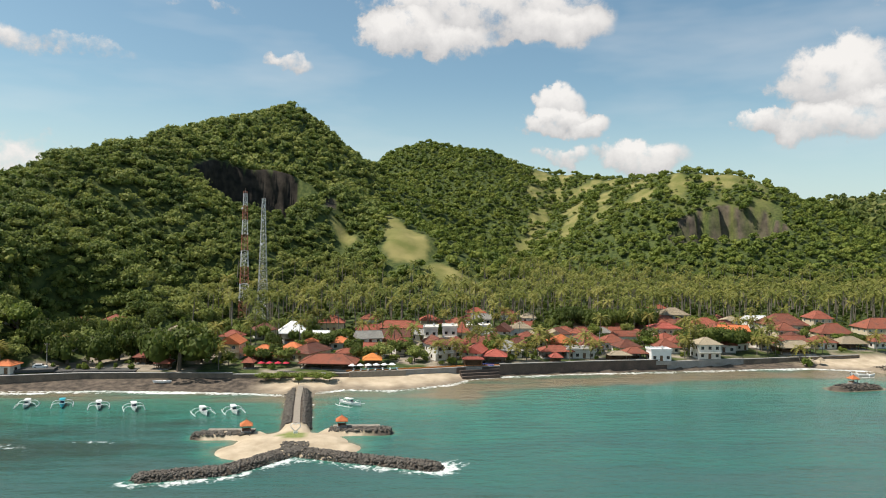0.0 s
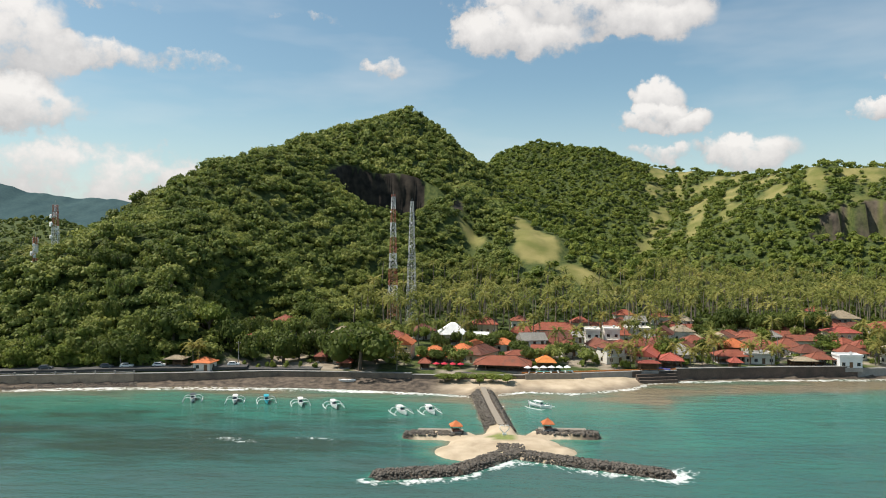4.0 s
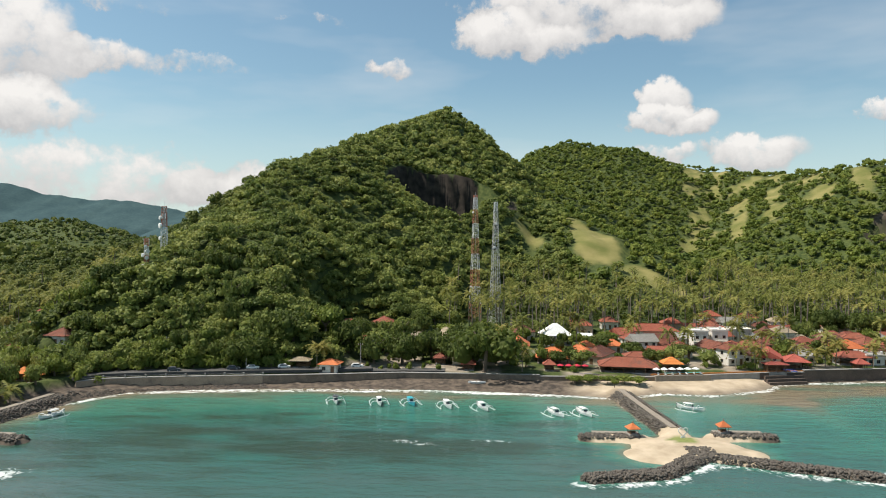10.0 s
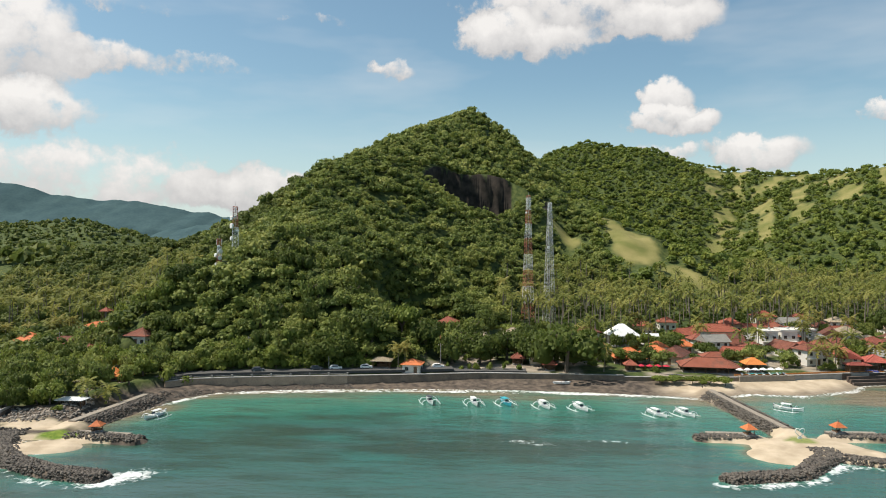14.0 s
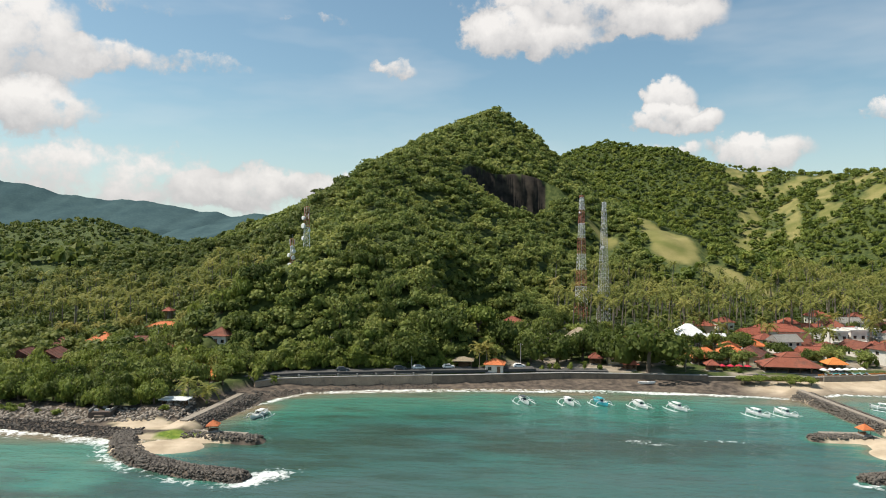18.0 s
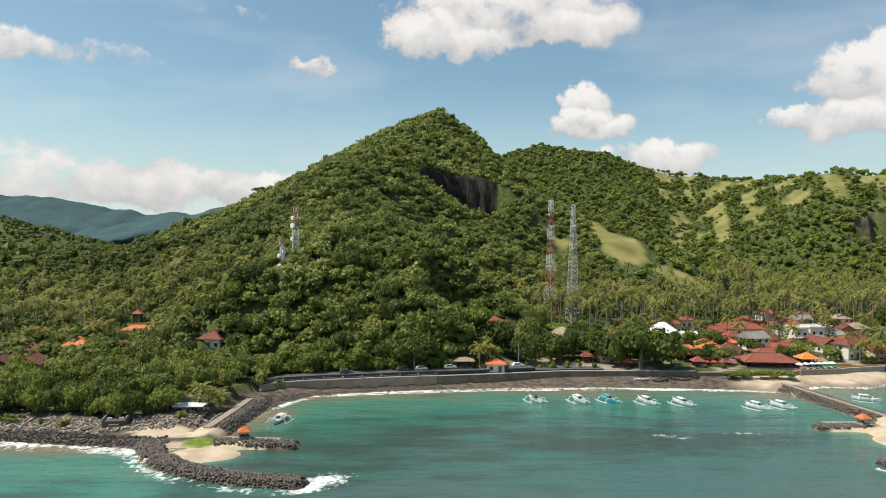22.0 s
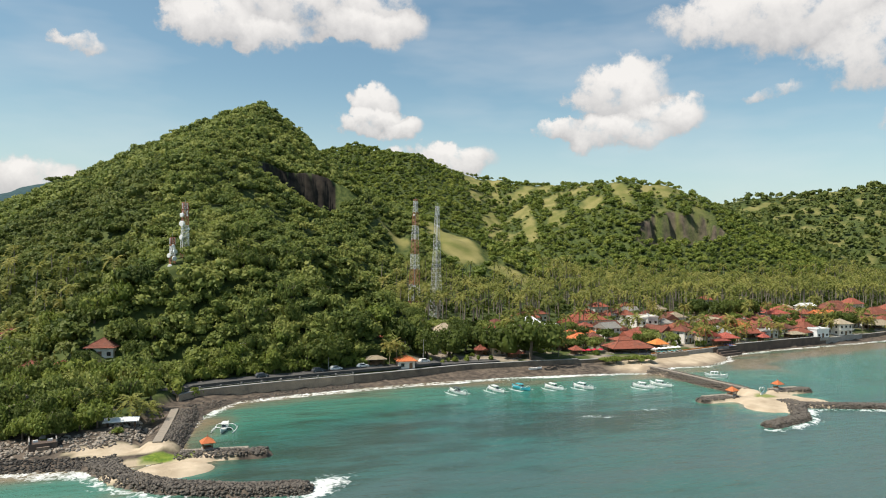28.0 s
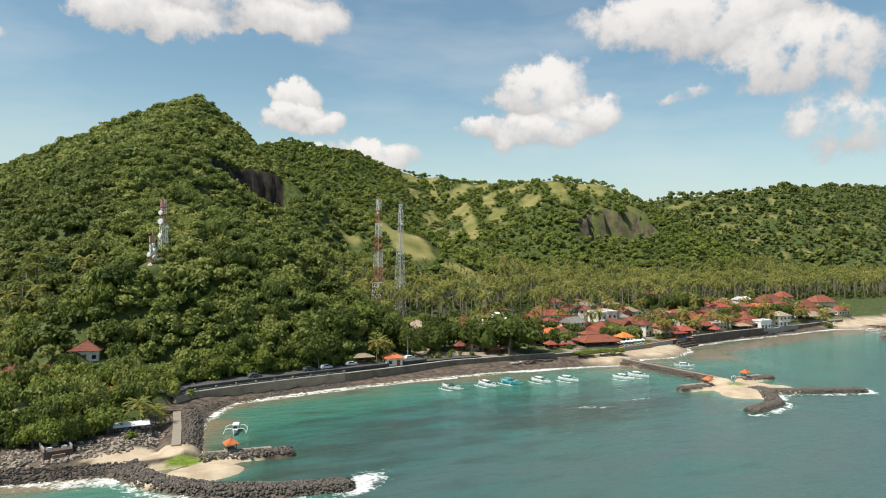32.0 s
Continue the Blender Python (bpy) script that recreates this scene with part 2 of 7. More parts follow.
M = dict(
    leaf_forest=foliage("leaf_forest", (0.070, 0.108, 0.028), (0.188, 0.230, 0.054), (0.320, 0.332, 0.092)),
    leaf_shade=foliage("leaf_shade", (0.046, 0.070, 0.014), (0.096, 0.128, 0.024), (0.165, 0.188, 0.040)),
    # leaf_forest darkened by about a third: haze on far woods put into the leaves
    leaf_forest_dim=foliage("leaf_forest_dim", (0.056, 0.086, 0.022), (0.132, 0.166, 0.040), (0.225, 0.238, 0.066)),
    leaf_bright=foliage("leaf_bright", (0.080, 0.122, 0.022), (0.165, 0.210, 0.038), (0.262, 0.285, 0.058)),
    frond=foliage("frond", (0.090, 0.115, 0.024), (0.200, 0.215, 0.050), (0.36, 0.325, 0.095)),
    frond_gold=foliage("frond_gold", (0.13, 0.13, 0.03), (0.23, 0.21, 0.05), (0.34, 0.29, 0.08)),
    bark=material("bark", (0.17, 0.135, 0.10), (0.075, 0.055, 0.04), 1.5, 0.9, bump=0.6),
    palm_bark=material("palm_bark", (0.27, 0.235, 0.19), (0.13, 0.105, 0.08), 2.0, 0.9, bump=0.5),
    tile_orange=material("tile_orange", (0.60, 0.185, 0.065), (0.42, 0.115, 0.042), 0.9, 0.75, bump=0.7, bump_scale=6, objrand=0.3),
    tile_red=material("tile_red", (0.32, 0.092, 0.055), (0.17, 0.055, 0.036), 0.7, 0.8, bump=0.7, bump_scale=6, objrand=0.35),
    tile_brown=material("tile_brown", (0.27, 0.085, 0.05), (0.12, 0.045, 0.03), 0.6, 0.85, bump=0.8, bump_scale=6, objrand=0.5, stain=(0.10, 0.065, 0.05)),
    tile_pink=material("tile_pink", (0.40, 0.095, 0.065), (0.25, 0.066, 0.048), 0.8, 0.7, bump=0.5, bump_scale=6, objrand=0.3),
    thatch=material("thatch", (0.40, 0.33, 0.23), (0.22, 0.175, 0.12), 2.0, 0.95, bump=0.9, bump_scale=9, objrand=0.3),
    thatch_grey=material("thatch_grey", (0.33, 0.32, 0.29), (0.19, 0.18, 0.16), 2.0, 0.95, bump=0.9, bump_scale=9, objrand=0.3),
    plaster=material("plaster", (0.74, 0.71, 0.65), (0.60, 0.565, 0.50), 0.5, 0.85, bump=0.15, stain=(0.45, 0.42, 0.36)),
    plaster_cream=material("plaster_cream", (0.62, 0.52, 0.37), (0.48, 0.39, 0.27), 0.5, 0.85, bump=0.15, stain=(0.36, 0.30, 0.22)),
    concrete=material("concrete", (0.36, 0.345, 0.32), (0.22, 0.21, 0.19), 0.4, 0.9, bump=0.4, stain=(0.14, 0.13, 0.115)),
    metal_pale=material("metal_pale", (0.46, 0.45, 0.42), (0.30, 0.29, 0.27), 0.8, 0.6, stain=(0.24, 0.20, 0.16)),
    white_paint=material("white_paint", (0.80, 0.80, 0.78), (0.68, 0.68, 0.66), 0.8, 0.5),
    timber=material("timber", (0.20, 0.115, 0.06), (0.10, 0.055, 0.03), 2.0, 0.7, bump=0.3, stretch=(1, 1, 6)),
    window_glass=material("window_glass", (0.03, 0.04, 0.045), (0.015, 0.02, 0.025), 0.5, 0.08, spec=0.6),
    dark_room=material("dark_room", (0.05, 0.042, 0.036), (0.025, 0.02, 0.018), 0.8, 0.9),
    rock=material("rock", (0.125, 0.108, 0.090), (0.028, 0.025, 0.022), 1.2, 0.85, bump=0.7, island=0.7, objrand=0.8),
    rock_pale=material("rock_pale", (0.29, 0.25, 0.205), (0.10, 0.084, 0.068), 1.0, 0.9, bump=0.6, island=0.9, objrand=0.9),
    seawall=material("seawall", (0.275, 0.208, 0.152), (0.105, 0.086, 0.070), 0.35, 0.9, bump=0.8, bump_scale=2.2, stain=(0.06, 0.054, 0.048)),
    seawall_dark=material("seawall_dark", (0.150, 0.108, 0.084), (0.066, 0.050, 0.042), 0.3, 0.9, bump=0.8, bump_scale=2.2, stain=(0.042, 0.036, 0.033)),
    seawall_pale=material("seawall_pale", (0.46, 0.35, 0.25), (0.24, 0.185, 0.14), 0.3, 0.9, bump=0.8, bump_scale=2.2, stain=(0.09, 0.08, 0.07)),
    walkway=material("walkway", (0.32, 0.275, 0.22), (0.20, 0.172, 0.138), 1.0, 0.9, bump=0.3),
    asphalt=material("asphalt", (0.10, 0.097, 0.092), (0.055, 0.053, 0.05), 1.5, 0.9, bump=0.2),
    steel=material("steel", (0.60, 0.60, 0.60), (0.42, 0.42, 0.42), 3.0, 0.5, metal=0.3),
    steel_red=material("steel_red", (0.48, 0.17, 0.11), (0.34, 0.12, 0.08), 3.0, 0.55),
    steel_white=material("steel_white", (0.75, 0.75, 0.74), (0.62, 0.62, 0.61), 3.0, 0.5),
    boat_white=material("boat_white", (0.80, 0.80, 0.78), (0.66, 0.66, 0.64), 2.0, 0.35),
    boat_blue=material("boat_blue", (0.05, 0.42, 0.50), (0.03, 0.30, 0.38), 2.0, 0.4),
    boat_dark=material("boat_dark", (0.09, 0.10, 0.11), (0.04, 0.045, 0.05), 2.0, 0.6),
    cloth_white=material("cloth_white", (0.78, 0.78, 0.75), (0.64, 0.64, 0.61), 2.0, 0.8),
    cloth_teal=material("cloth_teal", (0.07, 0.42, 0.40), (0.04, 0.30, 0.30), 2.0, 0.8),
    cloth_red=material("cloth_red", (0.55, 0.03, 0.06), (0.38, 0.02, 0.04), 2.0, 0.8),
    cloth_orange=material("cloth_orange", (0.68, 0.24, 0.06), (0.5, 0.16, 0.04), 2.0, 0.8),
    pool=material("pool", (0.06, 0.12, 0.42), (0.04, 0.07, 0.30), 1.0, 0.08),
)


# ---- mesh tools ----
class Geo:
    """Gathers vertices and faces of one part."""

    def __init__(self):
        self.v, self.f = [], []

    def add(self, verts, faces):
        k = len(self.v)
        self.v += [tuple(p) for p in verts]
        self.f += [tuple(i + k for i in q) for q in faces]
        return self

    def box(self, x0, x1, y0, y1, z0, z1, bevel=0.0):
        if bevel <= 0:
            return self.add([(x0, y0, z0), (x1, y0, z0), (x1, y1, z0), (x0, y1, z0), (x0, y0, z1), (x1, y0, z1), (x1, y1, z1), (x0, y1, z1)],
                            [(0, 3, 2, 1), (4, 5, 6, 7), (0, 1, 5, 4), (1, 2, 6, 5), (2, 3, 7, 6), (3, 0, 4, 7)])
        b = bevel
        r = [(x0 + b, y0), (x1 - b, y0), (x1, y0 + b), (x1, y1 - b), (x1 - b, y1), (x0 + b, y1), (x0, y1 - b), (x0, y0 + b)]
        return self.add([(x, y, z0) for x, y in r] + [(x, y, z1) for x, y in r],
                        [tuple(range(7, -1, -1)), tuple(range(8, 16))] + [(i, (i + 1) % 8, 8 + (i + 1) % 8, 8 + i) for i in range(8)])

    def tube(self, pts, radii, n=6, cap=True):
        k = len(self.v)
        m = len(pts)
        for i, p in enumerate(pts):
            p = Vector(p)
            d = Vector(pts[min(i + 1, m - 1)]) - Vector(pts[max(i - 1, 0)])
            a = d.cross(Vector((0, 0, 1)))
            if a.length < 1e-4:
                a = Vector((1, 0, 0))
            a.normalize()
            b = a.cross(d).normalized()
            r = radii[i] if isinstance(radii, (list, tuple)) else radii
            for j in range(n):
                w = 2 * math.pi * j / n
                self.v.append(tuple(p + (a * math.cos(w) + b * math.sin(w)) * r))
        for i in range(m - 1):
            for j in range(n):
                self.f.append((k + i * n + j, k + i * n + (j + 1) % n, k + (i + 1) * n + (j + 1) % n, k + (i + 1) * n + j))
        if cap:
            self.f.append(tuple(k + j for j in range(n - 1, -1, -1)))
            self.f.append(tuple(k + (m - 1) * n + j for j in range(n)))
        return self

    def lathe(self, prof, n=10, cx=0, cy=0):
        k = len(self.v)
        for r, z in prof:
            for j in range(n):
                w = 2 * math.pi * (j + 0.5) / n
                self.v.append((cx + r * math.cos(w), cy + r * math.sin(w), z))
        for i in range(len(prof) - 1):
            for j in range(n):
                self.f.append((k + i * n + j, k + i * n + (j + 1) % n, k + (i + 1) * n + (j + 1) % n, k + (i + 1) * n + j))
        self.f.append(tuple(k + j for j in range(n - 1, -1, -1)))
        self.f.append(tuple(k + (len(prof) - 1) * n + j for j in range(n)))
        return self

    def mesh(self, name):
        me = bpy.data.meshes.new(name)
        me.from_pydata(self.v, [], self.f)
        me.update()
        return me


def thing(name, place=(0, 0, 0), turn=0.0, label="", category="", group="", kind=""):
    ob = new(name)
    ob.matrix_basis = pose(*place, 0, 0, turn)
    return tagged(ob, label, category, group, kind)


def part(name, geo, mat, parent, label="", at=None, smooth=False):
    me = geo.mesh(name) if isinstance(geo, Geo) else geo
    if not me.materials:
        me.materials.append(M[mat] if isinstance(mat, str) else mat)
    if smooth:
        me.shade_smooth()
    ob = new(name, me)
    ob.parent = parent
    if at is not None:
        ob.matrix_basis = at
    return tagged(ob, label)


def big_mesh(name, verts, faces, mat, tint=None, smooth=False):
    """One mesh from arrays: verts (n, 3), faces (m, 3 or 4)."""
    me = bpy.data.meshes.new(name)
    verts, faces = np.asarray(verts, np.float32), np.asarray(faces, np.int32)
    k = faces.shape[1]
    me.vertices.add(len(verts))
    me.vertices.foreach_set("co", verts.ravel())
    me.loops.add(faces.size)
    me.loops.foreach_set("vertex_index", faces.ravel())
    me.polygons.add(len(faces))
    me.polygons.foreach_set("loop_start", np.arange(0, faces.size, k, dtype=np.int32))
    if smooth:
        me.polygons.foreach_set("use_smooth", np.ones(len(faces), bool))
    me.update(calc_edges=True)
    if tint is not None:
        at = me.attributes.new("tint", "FLOAT", "POINT")
        at.data.foreach_set("value", np.asarray(tint, np.float32))
    me.materials.append(M[mat] if isinstance(mat, str) else mat)
    return me


# ---- land ----
# the plan below is drawn in units of 1.25 m
U = 1.25
SHORE_X = [-600, -200, -135, -121, -108, -97, -92, -86, -80, -75, -61, -42, -25, 0, 19, 40, 48, 53, 60, 73, 88, 95, 104, 124, 157, 180, 206, 227, 260, 400, 900]
SHORE_Y = [170, 138, 131, 128, 126, 125, 134, 150, 162, 169, 173, 176, 178, 178.5, 177.5, 175, 173, 176, 180, 178.5, 186, 194, 197, 201, 205, 208, 211, 206, 212, 225, 260]
WALL_X = [-600, -200, -135, -108, -97, -92, -86, -75, -59, -33, -8, 17, 29, 45, 60, 75, 90, 110, 131, 157, 184, 205, 230, 300, 900]
WALL_Y = [182, 152, 144, 140, 144, 160, 170, 173.5, 176.8, 181.5, 187, 187.3, 187, 187.5, 189, 192, 196, 199.5, 203.5, 207, 213, 217, 222, 230, 270]


def seg_dist(x, y, pts):
    """Distance to a line of points, and the values beyond x and y run along it."""
    best = np.full(np.shape(x), 1e9)
    vals = [np.zeros(np.shape(x)) for _ in pts[0][2:]]
    side = np.zeros(np.shape(x))
    for a, b in zip(pts[:-1], pts[1:]):
        dx, dy = b[0] - a[0], b[1] - a[1]
        u = np.clip(((x - a[0]) * dx + (y - a[1]) * dy) / (dx * dx + dy * dy), 0, 1)
        d = np.hypot(x - a[0] - u * dx, y - a[1] - u * dy)
        near = d < best
        best = np.where(near, d, best)
        side = np.where(near, np.sign((x - a[0]) * dy - (y - a[1]) * dx), side)
        for k in range(len(vals)):
            vals[k] = np.where(near, a[2 + k] + u * (b[2 + k] - a[2 + k]), vals[k])
    return best, vals, side


def sstep(a, b, x):
    q = np.clip((x - a) / (b - a), 0, 1)
    return q * q * (3 - 2 * q)


def fbm(x, y, s, seed=0.0, octaves=4):
    """Smooth waves of many directions, as cheap rolling relief."""
    out, amp = np.zeros(np.shape(x)), 1.0
    rs = np.random.RandomState(int(seed * 10) + 5)
    for o in range(octaves):
        for k in range(4):
            a, ph = rs.uniform(0, 6.283, 2)
            f = 6.283 / s * (2.0 ** o) * rs.uniform(0.7, 1.3)
            out += amp * 0.3 * np.sin((x * np.cos(a) + y * np.sin(a)) * f + ph)
        amp *= 0.5
    return out


# crest lines: x, y, height, fall to the east, fall to the west (metres per metre)
CRESTS = [
    [(-60, 900, 120, 0.6, 0.5), (-30, 758, 159, 0.55, 0.44), (-25.5, 683.5, 169, 0.94, 0.55), (-62, 544, 126, 0.68, 0.61), (-81.5, 404, 90, 0.71, 0.9), (-91, 312, 63, 0.78, 0.81),
     (-71, 263, 45.5, 0.64, 0.62), (-83, 214, 33.5, 0.55, 0.8), (-85, 194, 18, 0.6, 0.9)],
    [(-60, 900, 120, 0.5, 0.5), (40, 960, 144, 0.5, 0.5), (78, 950, 152, 0.55, 0.55), (98, 945, 170, 0.6, 0.6), (122, 936, 176, 0.55, 0.55), (155, 915, 166, 0.5, 0.5), (184, 893, 162, 0.5, 0.5), (220, 874, 144, 0.5, 0.5), (293, 841, 126, 0.5, 0.5), (335, 740, 113, 0.5, 0.5), (362, 625, 111, 0.52, 0.52), (384, 604, 106, 0.6, 0.6),
     (420, 610, 82, 0.5, 0.5), (560, 700, 80, 0.4, 0.4), (800, 900, 98, 0.4, 0.4)],
    [(45, 560, 72, 0.5, 0.5), (60, 505, 63, 0.5, 0.5), (72, 474, 56, 0.46, 0.46), (76, 466, 52, 0.46, 0.46)],
    [(30, 560, 85, 0.8, 0.8), (28, 500, 74, 0.9, 0.9)],
    [(-58, 480, 90, 0.9, 0.9), (-25, 478, 89, 0.9, 0.9), (-2, 480, 85, 0.9, 0.9), (10, 484, 78, 0.9, 0.9), (29, 490, 72, 0.9, 0.9)],
    [(180, 760, 100, 0.45, 0.45), (170, 690, 56, 0.4, 0.4), (165, 600, 30, 0.4, 0.4)],
    [(262, 760, 92, 0.4, 0.4), (250, 660, 46, 0.4, 0.4), (240, 590, 24, 0.4, 0.4)],
    [(-120, 430, 50, 0.3, 0.3), (-224, 410, 31, 0.25, 0.25), (-420, 420, 28, 0.25, 0.25)],
    [(700, 960, 110, 0.3, 0.3), (905, 780, 138, 0.35, 0.35), (1100, 770, 146, 0.3, 0.3), (1500, 820, 150, 0.3, 0.3)],
    [(-900, 1500, 70, 0.25, 0.25), (-1060, 1640, 92, 0.25, 0.25), (-1300, 1700, 80, 0.2, 0.2)],
]
# mounds in the sea: line, half width, height
STEM_1 = [(49.0, 178, 0), (53.2, 139, 0)]
BAR_1 = [(33, 112.5, 0), (45, 115.5, 0), (54.3, 125.5, 0), (65, 121.5, 0), (79, 116.5, 0)]
ARM_1A = [(35.5, 135.8, 0), (45.5, 136, 0)]
ARM_1B = [(60.5, 138.3, 0), (70.8, 138.4, 0)]
STEM_2 = [(-86.5, 160, 0), (-90.3, 132, 0)]
BAR_2 = [(-99, 126, 0), (-94.5, 117, 0), (-88, 111.3, 0), (-78, 106.5, 0), (-69, 104.8, 0)]
ARM_2 = [(-86, 126, 0), (-73, 124.5, 0)]
STEM_3 = [(228, 206, 0), (238, 178, 0)]
BAR_3 = [(194, 178, 0), (206, 180.5, 0)]


def plan_z(x, y):
    x, y = np.asarray(x, float), np.asarray(y, float)
    sh, wl = np.interp(x, SHORE_X, SHORE_Y), np.interp(x, WALL_X, WALL_Y)
    slope = (np.interp(x + 2, SHORE_X, SHORE_Y) - np.interp(x - 2, SHORE_X, SHORE_Y)) / 4
    s = (y - sh) / np.sqrt(1 + slope ** 2)
    back = np.maximum(wl - sh, 1.0)
    u = np.clip((y - sh) / back, 0, 1)
    rise = 2.8 + 0.022 * np.clip(y - wl, 0, 260) + 0.01 * np.clip(y - wl - 260, 0, 3000)
    z = np.where(y < sh, np.maximum(s * 0.075, -3.2), np.where(y < wl, u * np.minimum(1.5, back * 0.16), 1.5 + (rise - 1.5) * sstep(1.0, 2.4, y - wl)))
    west = (x < -94) & (y >= sh) & (y < wl)
    z = np.where(west, 2.8 * u, z)
    flat = z
    for k, line in enumerate(CRESTS):
        h = np.full(np.shape(x), -99.0)
        for a, b in zip(line[:-1], line[1:]):
            d, (top, fe, fw), side = seg_dist(x, y, [a, b])
            # positive side: to the west of a line that runs towards the sea
            h = np.maximum(h, top - np.where(side > 0, fw, fe) * (np.sqrt(d * d + 144) - 12))
        if k == 0:
            foot = wl + np.maximum(174 - wl, 0) * sstep(-130, -104, x)
            h = np.minimum(h, 3 + np.maximum(y - foot - 7, 0) * 1.1)
        gap = np.clip(0.5 + 0.5 * (h - z) / 6, 0, 1)
        z = z + ((h - z) * gap + 3.0 * gap * (1 - gap)) * sstep(1.3, 3.0, y - wl)
    lift = np.clip((z - flat) / 25, 0, 1)
    z = z + lift * (fbm(x, y, 90, 1) * 3.0 + fbm(x, y, 30, 2, 2) * 1.0)
    # the levelled ground of the villas at the foot of the hill
    pad = np.hypot((x + 28) / 14, (y - 231) / 17)
    z = z + (np.minimum(z, 5.5) - z) * (1 - sstep(0.75, 1.9, pad))
    # the quarry-like cliff below the summit, and the rock face of the eastern hill
    ell = ((x - 10) / 58) ** 2 + ((y - 436) / 42) ** 2 + fbm(x, y, 22, 3, 3) * 0.07
    z = z + (np.minimum(z, 53) - z) * (1 - sstep(0.86, 1.0, ell)) * sstep(404, 432, y) * (1 - sstep(0, 34, x))
    ell = ((x - 334) / 44) ** 2 + ((y - 512) / 24) ** 2 + fbm(x, y, 20, 4, 3) * 0.35
    z = z - 24 * (1 - sstep(0.80, 1.0, ell)) * sstep(475, 508, y)
    for line, w, h in ((STEM_1, 3.1, 1.4), (BAR_1, 2.5, 0.75), (ARM_1A, 2.6, 0.9), (ARM_1B, 2.6, 0.9), (STEM_2, 4.0, 1.45), (BAR_2, 2.9, 0.9), (ARM_2, 2.6, 1.0),
                       (STEM_3, 4.0, 1.4), (BAR_3, 3.0, 1.0)):
        d, _, _ = seg_dist(x, y, line)
        z = np.maximum(z, h - 4.4 * sstep(w * 0.45, w * 1.8, d))
    for cx, cy, rx, ry, h in ((53.5, 131.8, 12.0, 7.6, 0.75), (47, 126.5, 8, 6.5, 0.5), (61, 128, 7, 5, 0.5), (-87.5, 120, 8, 5, 0.55), (-93.5, 128, 7, 4, 0.8), (238, 180, 14, 7, 0.8)):
        q = np.sqrt(((x - cx) / rx) ** 2 + ((y - cy) / ry) ** 2)
        z = np.maximum(z, h - 4.0 * sstep(0.55, 1.75, q))
    return z


def ground_z(x, y):
    return U * plan_z(np.asarray(x, float) / U, np.asarray(y, float) / U)


def gz(x, y):
    return float(ground_z(np.array([x]), np.array([y]))[0])


def axis(stops):
    out = []
    for a, b, step in stops:
        n = max(1, int(round((b - a) / step)))
        out += [a + (b - a) * i / n for i in range(n)]
    out.append(stops[-1][1])
    return np.array(out)


def sheet(xs, ys, zf):
    X, Y = np.meshgrid(xs, ys)
    Z = zf(X, Y)
    n, m = len(xs), len(ys)
    i = (np.arange(m - 1)[:, None] * n + np.arange(n - 1)[None, :]).ravel()
    return np.stack([X.ravel(), Y.ravel(), Z.ravel()], 1), np.stack([i, i + 1, i + 1 + n, i + n], 1)


GX = axis([(-3800, -1500, 220), (-1500, -500, 40), (-500, -240, 8), (-240, -130, 3), (-130, 240, 1.4), (240, 440, 4), (440, 900, 12), (900, 3800, 150)])
GY = axis([(-900, 60, 60), (60, 98, 6), (98, 215, 1.3), (215, 520, 3.5), (520, 1000, 7), (1000, 1800, 40), (1800, 3800, 200)])
gv, gf = sheet(GX * U, GY * U, ground_z)


